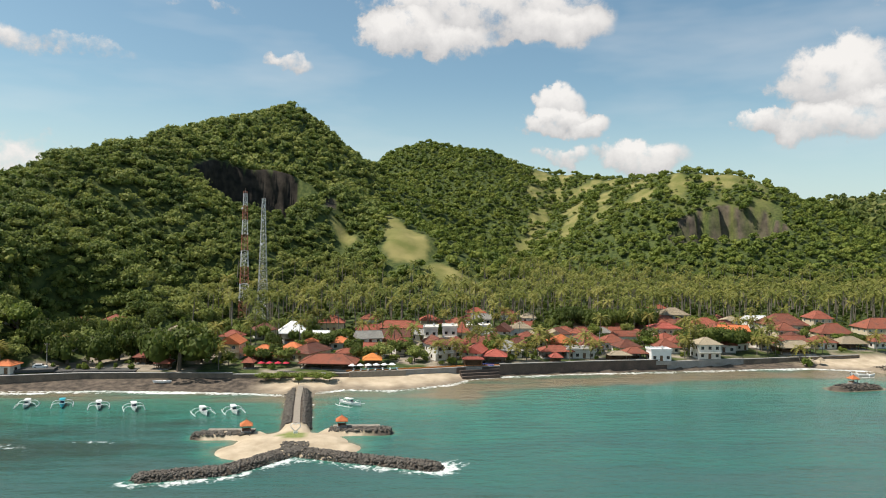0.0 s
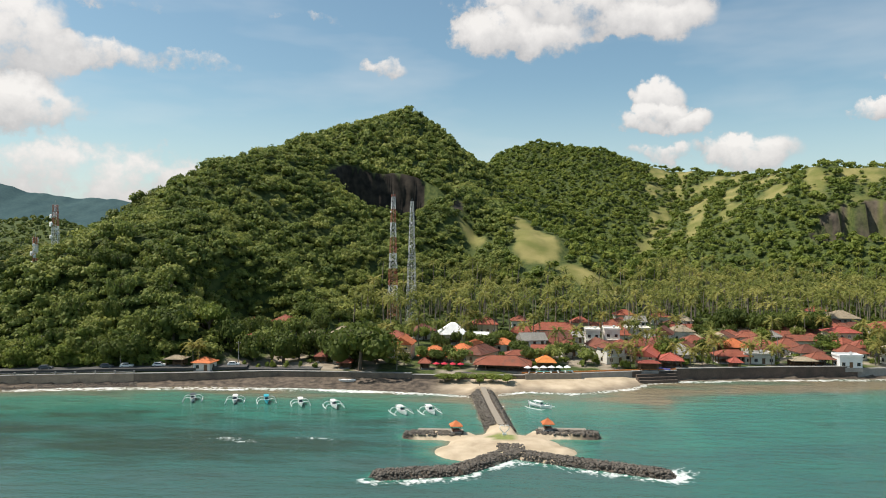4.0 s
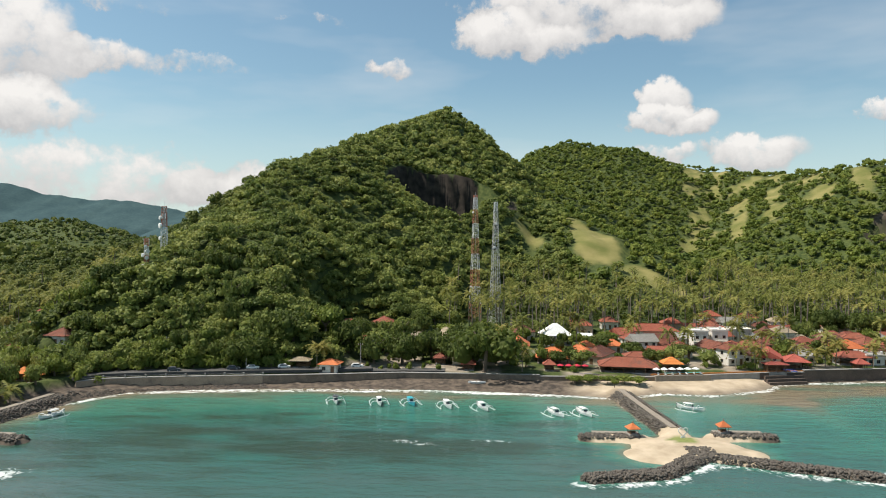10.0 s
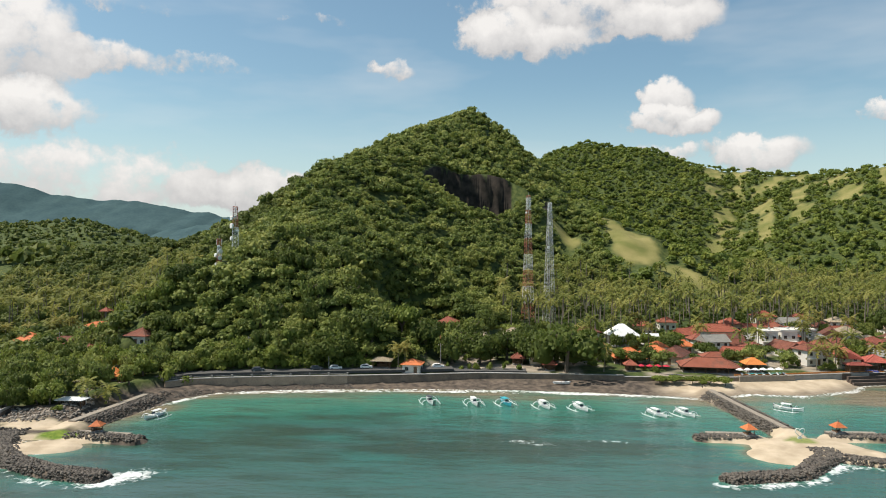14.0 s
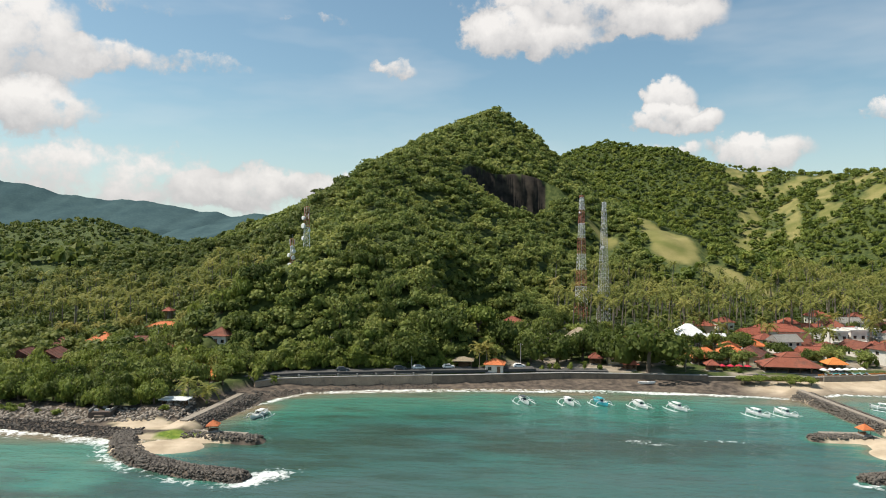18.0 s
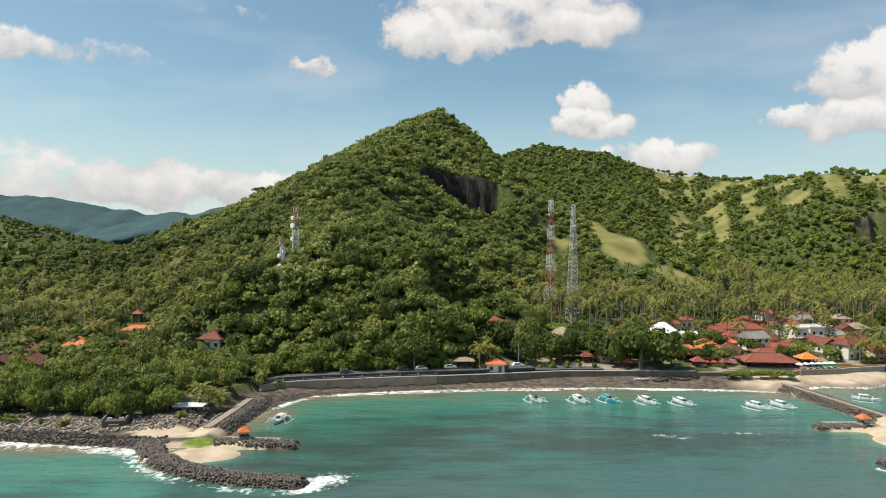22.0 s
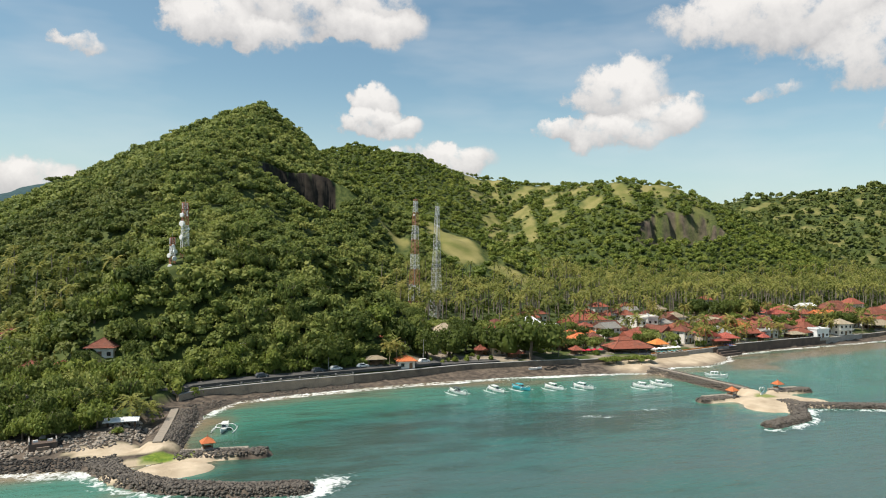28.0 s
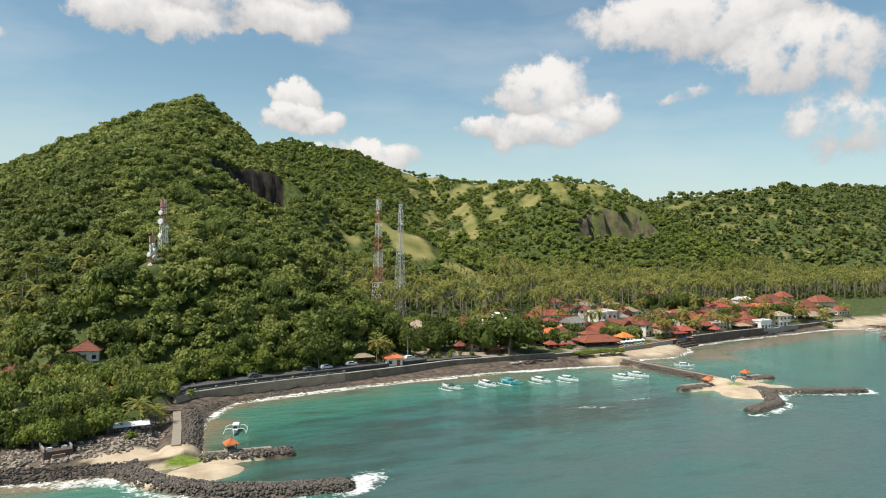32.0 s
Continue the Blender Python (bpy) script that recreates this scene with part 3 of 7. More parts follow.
def ground_material():
    """Sand at the water, dark wet shingle, earth and undergrowth, rock where it is steep, with shade painted into the
    cliff's rock, dry grass on the open slopes.
    """
    m = bpy.data.materials.new("ground")
    m.use_nodes = True
    nt = m.node_tree
    b = nt.nodes["Principled BSDF"]
    b.inputs["Roughness"].default_value, b.inputs["Specular IOR Level"].default_value = 0.9, 0.2
    g = nt.nodes.new("ShaderNodeNewGeometry")

    def att(n):
        a = nt.nodes.new("ShaderNodeAttribute")
        a.attribute_name = n
        return a.outputs["Fac"]

    def noise_of(s, d=5.0):
        n = nt.nodes.new("ShaderNodeTexNoise")
        n.inputs["Scale"].default_value, n.inputs["Detail"].default_value = s, d
        nt.links.new(g.outputs["Position"], n.inputs["Vector"])
        return n.outputs["Fac"]

    def two(c0, c1, fac, lo=0.35, hi=0.65):
        r = nt.nodes.new("ShaderNodeValToRGB")
        r.color_ramp.elements[0].position, r.color_ramp.elements[0].color = lo, (*c0, 1)
        r.color_ramp.elements[1].position, r.color_ramp.elements[1].color = hi, (*c1, 1)
        nt.links.new(fac, r.inputs[0])
        return r.outputs[0]

    def mix(fac, c0, c1):
        x = nt.nodes.new("ShaderNodeMixRGB")
        nt.links.new(fac, x.inputs[0])
        nt.links.new(c0, x.inputs[1])
        nt.links.new(c1, x.inputs[2])
        return x.outputs[0]

    n2 = noise_of(1.3)
    earth = two((0.032, 0.052, 0.014), (0.085, 0.105, 0.030), noise_of(0.35, 7.0))
    grass = two((0.135, 0.142, 0.040), (0.245, 0.215, 0.082), noise_of(0.05, 8.0))
    sand = two((0.37, 0.295, 0.205), (0.52, 0.425, 0.31), noise_of(0.22, 7.0))
    shingle = two((0.050, 0.041, 0.034), (0.150, 0.118, 0.090), noise_of(0.5, 7.0))
    lawn = two((0.09, 0.15, 0.02), (0.17, 0.22, 0.035), n2)
    # crag colours cut to under half: the cliff's shade is painted in
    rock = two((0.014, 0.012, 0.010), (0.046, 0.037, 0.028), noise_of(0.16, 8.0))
    yard = two((0.20, 0.165, 0.125), (0.34, 0.29, 0.225), noise_of(0.25, 6.0))
    c = mix(att("grass"), earth, grass)
    c = mix(att("yard"), c, yard)
    crag = two((0.034, 0.028, 0.023), (0.125, 0.098, 0.074), noise_of(0.12, 8.0))
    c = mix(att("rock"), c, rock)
    c = mix(att("crag"), c, crag)
    c = mix(att("shingle"), c, shingle)
    c = mix(att("sand"), c, sand)
    c = mix(att("lawn"), c, lawn)
    nt.links.new(c, b.inputs["Base Color"])
    bp = nt.nodes.new("ShaderNodeBump")
    bp.inputs["Strength"].default_value, bp.inputs["Distance"].default_value = 0.6, 0.5
    nt.links.new(noise_of(0.7, 8.0), bp.inputs["Height"])
    nt.links.new(bp.outputs[0], b.inputs["Normal"])
    return m


def open_grass(x, y):
    """How open the slope is: the meadow below the crag and the grazed spurs of the eastern hill."""
    d, (w,), _ = seg_dist(x, y, [(70, 478, 1.5), (75, 460, 7), (82.5, 440, 14), (82, 416, 13)])
    meadow = 1 - sstep(0.8, 1.15, d / np.maximum(w, 1) + 0.15 * fbm(x, y, 12, 7, 2))
    d2, (w2,), _ = seg_dist(x, y, [(36, 452, 4), (45, 438, 6)])
    meadow = np.maximum(meadow, 1 - sstep(0.8, 1.2, d2 / w2))
    d3, (w3,), _ = seg_dist(x, y, [(100, 396, 9), (116, 384, 9)])
    meadow = np.maximum(meadow, 1 - sstep(0.8, 1.2, d3 / w3))
    spur = sstep(178, 214, x - (y - 660) * 0.28) * (1 - sstep(370, 420, x)) * sstep(0, 50, y - np.interp(x, [200, 300, 340], [560, 555, 515])) * (1 - sstep(880, 930, y))
    far = sstep(560, 600, x) * (1 - sstep(430, 470, y) * 0) * sstep(520, 560, y)
    n = fbm(x - y * 0.35, y * 0.6, 46, 9, 4) + 0.25 * fbm(x, y, 17, 14, 2)
    spurs = spur * sstep(-0.12, 0.3, n) * 0.97
    return np.clip(np.maximum(meadow, np.maximum(spurs, far * sstep(0.25, 0.6, n) * 0.8)), 0, 1)


def set_attr(me, name, v):
    me.attributes.new(name, "FLOAT", "POINT").data.foreach_set("value", np.asarray(v, np.float32))


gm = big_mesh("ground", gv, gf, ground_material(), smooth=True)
x_, y_, z_ = gv.T / U
sh_, wl_ = np.interp(x_, SHORE_X, SHORE_Y), np.interp(x_, WALL_X, WALL_Y)
shape = (len(GY), len(GX))
dzx = np.gradient(z_.reshape(shape), axis=1) / np.gradient(GX)[None, :]
dzy = np.gradient(z_.reshape(shape), axis=0) / np.gradient(GY)[:, None]
steep = np.hypot(dzx, dzy).ravel()
set_attr(gm, "grass", open_grass(x_, y_))
# this mask lays the shade-dark rock colour on the cliff alone
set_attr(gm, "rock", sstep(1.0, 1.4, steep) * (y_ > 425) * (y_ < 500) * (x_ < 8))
# flat brown patch on the slope, placed to pass for a rock column in the camera's view
pillar_patch = 1 - sstep(0.7, 1.1, np.hypot((x_ - 31) / 4.5, (y_ - 470) / 8))
set_attr(gm, "crag", pillar_patch + (1 - pillar_patch) * sstep(0.95, 1.5, steep) * (y_ > 350) * (x_ >= 60) * sstep(-0.5, 0.2, fbm(x_, y_, 14, 6, 3)))
beach = (y_ < wl_ + 1.5)
sandy = (sstep(34, 44, x_ + 0.35 * (180 - y_)) * (1 - sstep(96, 104, x_)) + sstep(200, 214, x_)) * (y_ > sh_ - 7) * (0.40 + 0.60 * sstep(0.8, 5.0, y_ - sh_ + 1.2 * fbm(x_, y_, 11, 17, 3)))
spit = (np.hypot((x_ - 53) / 18, (y_ - 130) / 11) < 1) | (np.hypot((x_ + 88) / 11, (y_ - 120) / 7) < 1) | (np.hypot((x_ + 96) / 9, (y_ - 131.5) / 3) < 1)
set_attr(gm, "sand", np.clip(np.where(spit, 1, sandy * beach), 0, 1))
set_attr(gm, "shingle", (beach & ~spit) * 1.0)
set_attr(gm, "lawn", (np.hypot((x_ + 87.5) / 5.5, (y_ - 126.3) / 2.3) < 1) * 1.0 + (np.hypot((x_ - 53.3) / 2.6, (y_ - 134.5) / 2.2) < 1) * 0.8)
village = ((x_ > -25) & (x_ < 250) & (y_ > wl_ + 1) & (y_ < wl_ + 70)) | ((x_ > -175) & (x_ < -100) & (y_ > 140) & (y_ < 240))
court = (x_ > -22) & (x_ < 11) & (y_ > wl_ + 3) & (y_ < wl_ + 13)
set_attr(gm, "yard", court * 1.0 + (z_ < 8) * ~court * village * sstep(0.05, 0.45, fbm(x_, y_, 24, 12, 3)))
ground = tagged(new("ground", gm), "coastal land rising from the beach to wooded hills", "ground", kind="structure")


# ---- sea ----
def water_material():
    m = bpy.data.materials.new("sea")
    m.use_nodes = True
    nt = m.node_tree
    b = nt.nodes["Principled BSDF"]
    b.inputs["IOR"].default_value = 1.33
    g = nt.nodes.new("ShaderNodeNewGeometry")

    def att(n):
        a = nt.nodes.new("ShaderNodeAttribute")
        a.attribute_name = n
        return a.outputs["Fac"]

    def noise_of(s, d=5.0, stretch=(1, 1, 1), off=(0, 0, 0), dist=0.0):
        mp = nt.nodes.new("ShaderNodeMapping")
        mp.inputs["Scale"].default_value = stretch
        mp.inputs["Location"].default_value = off
        nt.links.new(g.outputs["Position"], mp.inputs["Vector"])
        n = nt.nodes.new("ShaderNodeTexNoise")
        n.inputs["Scale"].default_value, n.inputs["Detail"].default_value = s, d
        n.inputs["Distortion"].default_value = dist
        nt.links.new(mp.outputs[0], n.inputs["Vector"])
        return n.outputs["Fac"]

    def mth(op, x, y, clamp=False):
        q = nt.nodes.new("ShaderNodeMath")
        q.operation, q.use_clamp = op, clamp
        for k, v in enumerate((x, y)):
            if isinstance(v, (int, float)):
                q.inputs[k].default_value = v
            else:
                nt.links.new(v, q.inputs[k])
        return q.outputs[0]

    def rng(v, a, c):
        q = nt.nodes.new("ShaderNodeMapRange")
        q.interpolation_type = "SMOOTHSTEP"
        q.inputs["From Min"].default_value, q.inputs["From Max"].default_value = a, c
        nt.links.new(v, q.inputs["Value"])
        return q.outputs[0]

    ramp = nt.nodes.new("ShaderNodeValToRGB")
    e = ramp.color_ramp.elements
    e[0].position, e[0].color = 0.0, (0.20, 0.165, 0.105, 1)
    e[1].position, e[1].color = 1.0, (0.056, 0.104, 0.094, 1)
    for p, c in ((0.08, (0.125, 0.155, 0.105)), (0.20, (0.066, 0.180, 0.130)), (0.44, (0.036, 0.155, 0.116)), (0.74, (0.036, 0.115, 0.096))):
        k = e.new(p)
        k.color = (*c, 1)
    deep = mth("ADD", att("offshore"), mth("MULTIPLY", mth("SUBTRACT", noise_of(0.03, 5.0, (0.8, 2.6, 1)), 0.5), 0.7))
    nt.links.new(deep, ramp.inputs[0])
    weed = nt.nodes.new("ShaderNodeMixRGB")
    weed.inputs[2].default_value = (0.032, 0.056, 0.040, 1)
    wm = mth("MULTIPLY", rng(mth("ADD", noise_of(0.06, 6.0, (0.8, 2.4, 1), (7, 3, 0)), mth("MULTIPLY", att("weed"), 0.42)), 0.54, 0.92), 0.88)
    nt.links.new(wm, weed.inputs[0])
    nt.links.new(ramp.outputs[0], weed.inputs[1])
    foam = nt.nodes.new("ShaderNodeMixRGB")
    foam.inputs[2].default_value = (0.80, 0.82, 0.80, 1)
    fm = mth("MULTIPLY", rng(mth("ADD", att("foam"), mth("MULTIPLY", mth("SUBTRACT", noise_of(0.7, 9.0, (1, 1, 1), (0, 0, 0), 0.9), 0.5), 1.9)), 0.34, 1.02), 0.93)
    fm = mth("MULTIPLY", fm, rng(att("foam"), 0.02, 0.25))
    nt.links.new(fm, foam.inputs[0])
    nt.links.new(weed.outputs[0], foam.inputs[1])
    nt.links.new(foam.outputs[0], b.inputs["Base Color"])
    nt.links.new(mth("ADD", mth("MULTIPLY", fm, 0.6), 0.13), b.inputs["Roughness"])
    hgt = mth("ADD", mth("MULTIPLY", noise_of(0.22, 5.0, (0.6, 1.8, 1)), 1.0), mth("MULTIPLY", noise_of(1.6, 5.0, (0.7, 1.5, 1)), 0.30))
    bp = nt.nodes.new("ShaderNodeBump")
    bp.inputs["Strength"].default_value, bp.inputs["Distance"].default_value = 0.55, 0.6
    nt.links.new(hgt, bp.inputs["Height"])
    nt.links.new(bp.outputs[0], b.inputs["Normal"])
    return m


WX = axis([(-3800, -600, 300), (-600, -160, 10), (-160, 250, 1.25), (250, 600, 10), (600, 3800, 300)])
WY = axis([(-900, 40, 40), (40, 92, 3), (92, 216, 1.25), (216, 260, 6)])
wv, wf = sheet(WX * U, WY * U, lambda X, Y: X * 0)
wm_ = big_mesh("sea", wv, wf, water_material(), smooth=True)
wx, wy = wv[:, 0] / U, wv[:, 1] / U
depth = -plan_z(wx, wy)
set_attr(wm_, "offshore", np.clip(depth / 3.2, 0, 1) * 0.72 + 0.28 * sstep(10, 90, np.interp(wx, SHORE_X, SHORE_Y) - wy) - 0.24 * sstep(58, 96, wx) * (1 - sstep(70, 130, np.interp(wx, SHORE_X, SHORE_Y) - wy)) * sstep(3, 14, np.interp(wx, SHORE_X, SHORE_Y) - wy))
shd = np.interp(wx, SHORE_X, SHORE_Y) - wy
foam_shore = np.exp(-((depth - 0.10) / 0.13) ** 2) * (0.70 + 0.24 * fbm(wx, wy, 15, 6, 3))
breaker = np.exp(-((shd - 2.6 - 1.3 * fbm(wx, wy, 40, 3, 3)) / 1.0) ** 2) * sstep(-95, -60, wx) * (1 - sstep(40, 48, wx)) * (0.84 + 0.3 * fbm(wx, wy, 22, 8, 3))
d1, _, _ = seg_dist(wx, wy, BAR_1)
d2, _, _ = seg_dist(wx, wy, BAR_2)
front_1, front_2 = (wy < np.interp(wx, [30, 45, 54.3, 65, 81], [112, 116, 126, 122, 116])) * 1.0, ((wx < -92) | (wy < np.interp(wx, [-94, -88, -78, -66], [118, 112, 107, 104.5]))) * (wx < -62)
surf = (0.56 + 0.36 * fbm(wx, wy, 9, 5, 3)) * np.exp(-((d1 - 3.0) / 1.7) ** 2) * front_1 + (0.50 + 0.36 * fbm(wx, wy, 9, 4, 3)) * np.exp(-((d2 - 3.8) / 1.7) ** 2) * front_2
surf += 0.9 * np.exp(-(((wx - 80.5) / 4.4) ** 2 + ((wy - 117.5 - 0.15 * (wx - 80)) / 3) ** 2)) + 0.95 * np.exp(-(((wx + 64.5) / 4.6) ** 2 + ((wy - 106.5 - 0.35 * (wx + 64)) / 3.4) ** 2))
surf += (0.52 + 0.3 * fbm(wx, wy, 12, 11, 3)) * np.exp(-((depth - 0.22) / 0.22) ** 2) * (wx < -94)
surf += (0.62 + 0.34 * fbm(wx, wy, 16, 15, 3)) * np.exp(-((shd - 2.2 - 1.2 * fbm(wx, wy, 30, 16, 2)) / 1.5) ** 2) * sstep(92, 104, wx) * (1 - sstep(196, 214, wx))
crest = np.exp(-(((wx - 2) / 6.0) ** 2 + ((wy - 131 + 0.25 * (wx - 2)) / 1.5) ** 2)) + 0.95 * np.exp(-(((wx - 17) / 5) ** 2 + ((wy - 133 + 0.2 * (wx - 17)) / 1.2) ** 2))
calm = 1 - 0.75 * ((wy > 119) & (np.hypot((wx - 53) / 26, (wy - 130) / 12) < 1)) - 0.8 * (np.hypot((wx + 77) / 9, (wy - 118) / 6) < 1)
set_attr(wm_, "foam", np.clip(np.maximum.reduce([foam_shore * calm, breaker, surf, crest * 0.62]), 0, 1))
bed = 0.42 * (1 - sstep(20, 62, wx)) * sstep(14, 30, shd) * (1 - sstep(48, 80, shd)) + 0.40 * (1 - sstep(-112, -84, wx)) * sstep(0.7, 2.3, depth) + 0.30 * (1 - sstep(-80, -10, wx)) * sstep(-94, -84, wx) * sstep(26, 50, shd)
set_attr(wm_, "weed", np.maximum(1.15 * np.exp(-(((wx + 6) / 40) ** 2 + ((wy - 128) / 9) ** 2)), bed))
sea = tagged(new("sea", wm_), "turquoise tropical sea with small waves and foam", "sea", kind="structure")


# ---- far ranges ----
def range_mesh(name, pts, fall, seed):
    xs = np.linspace(pts[0][0], pts[-1][0], 240)
    crest_y = np.interp(xs, [p[0] for p in pts], [p[1] for p in pts])
    crest_z = np.interp(xs, [p[0] for p in pts], [p[2] for p in pts]) + fbm(xs, xs * 0, 500, seed, 5) * 22
    rows = []
    for k in np.linspace(0, 1, 26):
        w = fbm(xs, np.full(xs.shape, k * 900.0), 420, seed + 1, 4) * 120 * k
        rows.append(np.stack([xs, crest_y - fall * k + w, crest_z * (1 - k) ** 1.2 - 5 * k], 1))
    v = np.concatenate(rows)
    n = len(xs)
    i = (np.arange(25)[:, None] * n + np.arange(n - 1)[None, :]).ravel()
    return big_mesh(name, v, np.stack([i, i + n, i + n + 1, i + 1], 1), "hazed_woods", smooth=True)


# the blue of distance haze is painted into the base colour of the ranges
M["hazed_woods"] = material("hazed_woods", (0.072, 0.118, 0.120), (0.040, 0.072, 0.082), 0.012, 1.0, bump=0.5, bump_scale=0.05, spec=0.0)
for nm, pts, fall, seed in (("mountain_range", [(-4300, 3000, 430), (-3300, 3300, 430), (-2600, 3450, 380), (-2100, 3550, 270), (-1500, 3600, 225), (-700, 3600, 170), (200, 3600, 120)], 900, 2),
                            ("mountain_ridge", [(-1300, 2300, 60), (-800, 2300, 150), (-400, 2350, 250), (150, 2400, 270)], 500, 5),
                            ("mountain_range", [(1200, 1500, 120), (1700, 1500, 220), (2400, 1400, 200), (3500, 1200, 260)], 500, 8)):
    tagged(new(nm, range_mesh(nm, pts, fall, seed)), "distant forested mountains with blue haze painted into their colour", "mountains", kind="structure")


# ---- trees ----
def leaf_cards(n, rs, centres, radii, size):
    """Bent leaf sprays on the outside of a crown of several lobes; verts (n, 4, 3)."""
    k = rs.randint(0, len(centres), n)
    d = rs.normal(size=(n, 3))
    d[:, 2] = np.abs(d[:, 2]) * 0.9 - 0.25
    d /= np.linalg.norm(d, axis=1)[:, None]
    pos = centres[k] + d * radii[k] * rs.uniform(0.82, 1.12, (n, 1))
    nrm = d + rs.normal(size=(n, 3)) * 0.55
    nrm[:, 2] += 0.25
    nrm /= np.linalg.norm(nrm, axis=1)[:, None]
    t = np.cross(nrm, rs.normal(size=(n, 3)))
    t /= np.linalg.norm(t, axis=1)[:, None]
    b = np.cross(nrm, t)
    s = (size * rs.uniform(0.6, 1.3, n))[:, None]
    q = np.stack([pos - t * s - b * s * 0.55, pos + t * s * 0.7 - b * s * 0.7 - nrm * s * 0.3, pos + t * s + b * s * 0.6, pos - t * s * 0.6 + b * s * 0.75 - nrm * s * 0.3], 1)
    return q


def lump(rs, centre, rad, n_lat=4, n_lon=7):
    """A lumpy low solid inside a crown, so that the sky does not shine through its heart."""
    v = [centre + np.array([0, 0, rad[2]])]
    for i in range(1, n_lat):
        for j in range(n_lon):
            a, w = math.pi * i / n_lat, 2 * math.pi * (j + 0.5 * (i % 2)) / n_lon
            v.append(centre + rad * rs.uniform(0.75, 1.1) * np.array([math.sin(a) * math.cos(w), math.sin(a) * math.sin(w), math.cos(a)]))
    v.append(centre - np.array([0, 0, rad[2] * 0.6]))
    f = []
    for j in range(n_lon):
        f.append((0, 1 + j, 1 + (j + 1) % n_lon, 1 + (j + 1) % n_lon))
        last = 1 + (n_lat - 2) * n_lon
        f.append((last + j, len(v) - 1, len(v) - 1, last + (j + 1) % n_lon))
        for i in range(n_lat - 2):
            a = 1 + i * n_lon
            f.append((a + j, a + n_lon + j, a + n_lon + (j + 1) % n_lon, a + (j + 1) % n_lon))
    return np.array(v), f


def crown_tris(rs, r, h, lobes, cards, size, z0):
    """A crown as triangles: verts, faces."""
    ang = rs.uniform(0, 6.283, lobes)
    rr = r * 0.52 * np.sqrt(rs.uniform(0.1, 1, lobes))
    cen = np.stack([rr * np.cos(ang), rr * np.sin(ang), z0 + h * rs.uniform(0.35, 0.68, lobes)], 1)
    cen[0] = (0, 0, z0 + h * 0.6)
    big = 1.0 if lobes < 7 else 0.72
    rr = rr * (1.0 if lobes < 7 else 1.25)
    cen[1:, 0], cen[1:, 1] = (rr * np.cos(ang))[1:], (rr * np.sin(ang))[1:]
    rad = np.stack([r * big * rs.uniform(0.42, 0.62, lobes)] * 2 + [h * big * rs.uniform(0.34, 0.50, lobes)], 1)
    q = leaf_cards(cards, rs, cen, rad, size)
    v = q.reshape(-1, 3)
    i = np.arange(cards) * 4
    f = np.concatenate([np.stack([i, i + 1, i + 2], 1), np.stack([i, i + 2, i + 3], 1)])
    vs, fs, base = [v], [f], len(v)
    for c, rd in list(zip(cen, rad))[:max(2, lobes // 2)]:
        lv, lf = lump(rs, c, rd * 0.80, 3, 6)
        tri = []
        for a in lf:
            if a[2] == a[3]:
                tri.append(a[:3])
            elif a[1] == a[2]:
                tri.append((a[0], a[1], a[3]))
            else:
                tri += [(a[0], a[1], a[2]), (a[0], a[2], a[3])]
        vs.append(lv)
        fs.append(np.array(tri) + base)
        base += len(lv)
    return np.concatenate(vs), np.concatenate(fs)


def scatter(templates, places, scales, turns, kinds, tints):
    """Copies of templates laid out into one set of arrays."""
    V, F, T, base = [], [], [], 0
    for k, (tv, tf) in enumerate(templates):
        sel = np.where(kinds == k)[0]
        if not len(sel):
            continue
        c, s = np.cos(turns[sel])[:, None], np.sin(turns[sel])[:, None]
        sc = scales[sel][:, None]
        x = (tv[None, :, 0] * c - tv[None, :, 1] * s) * sc + places[sel, 0:1]
        y = (tv[None, :, 0] * s + tv[None, :, 1] * c) * sc + places[sel, 1:2]
        z = tv[None, :, 2] * sc + places[sel, 2:3]
        V.append(np.stack([x, y, z], 2).reshape(-1, 3))
        F.append((tf[None] + (np.arange(len(sel)) * len(tv))[:, None, None] + base).reshape(-1, 3))
        T.append(np.repeat(tints[sel], len(tv)))
        base += len(sel) * len(tv)
    return np.concatenate(V), np.concatenate(F), np.concatenate(T)


rs = np.random.RandomState(11)
FINE_CROWNS = [crown_tris(rs, 1.0, rs.uniform(1.1, 1.45), 9, 320, 0.088, 0.05) for _ in range(10)]
NEAR_CROWNS = [crown_tris(rs, 1.0, rs.uniform(1.1, 1.45), 7, 140, 0.128, 0.05) for _ in range(10)]
TINY_CROWNS = [crown_tris(rs, 1.0, 1.1, 2, 22, 0.32, 0.0) for _ in range(6)]
FAR_CROWNS = [crown_tris(rs, 1.0, rs.uniform(1.05, 1.4), 4, 62, 0.19, 0.0) for _ in range(8)]


def jitter_grid(x0, x1, y0, y1, step):
    xs, ys = np.meshgrid(np.arange(x0, x1, step), np.arange(y0, y1, step))
    p = np.stack([xs.ravel(), ys.ravel()], 1)
    return p + rs.uniform(-0.48, 0.48, p.shape) * step


def slope_south(x, y, e=6.0):
    return (plan_z(x, y + e) - plan_z(x, y - e)) / (2 * e)


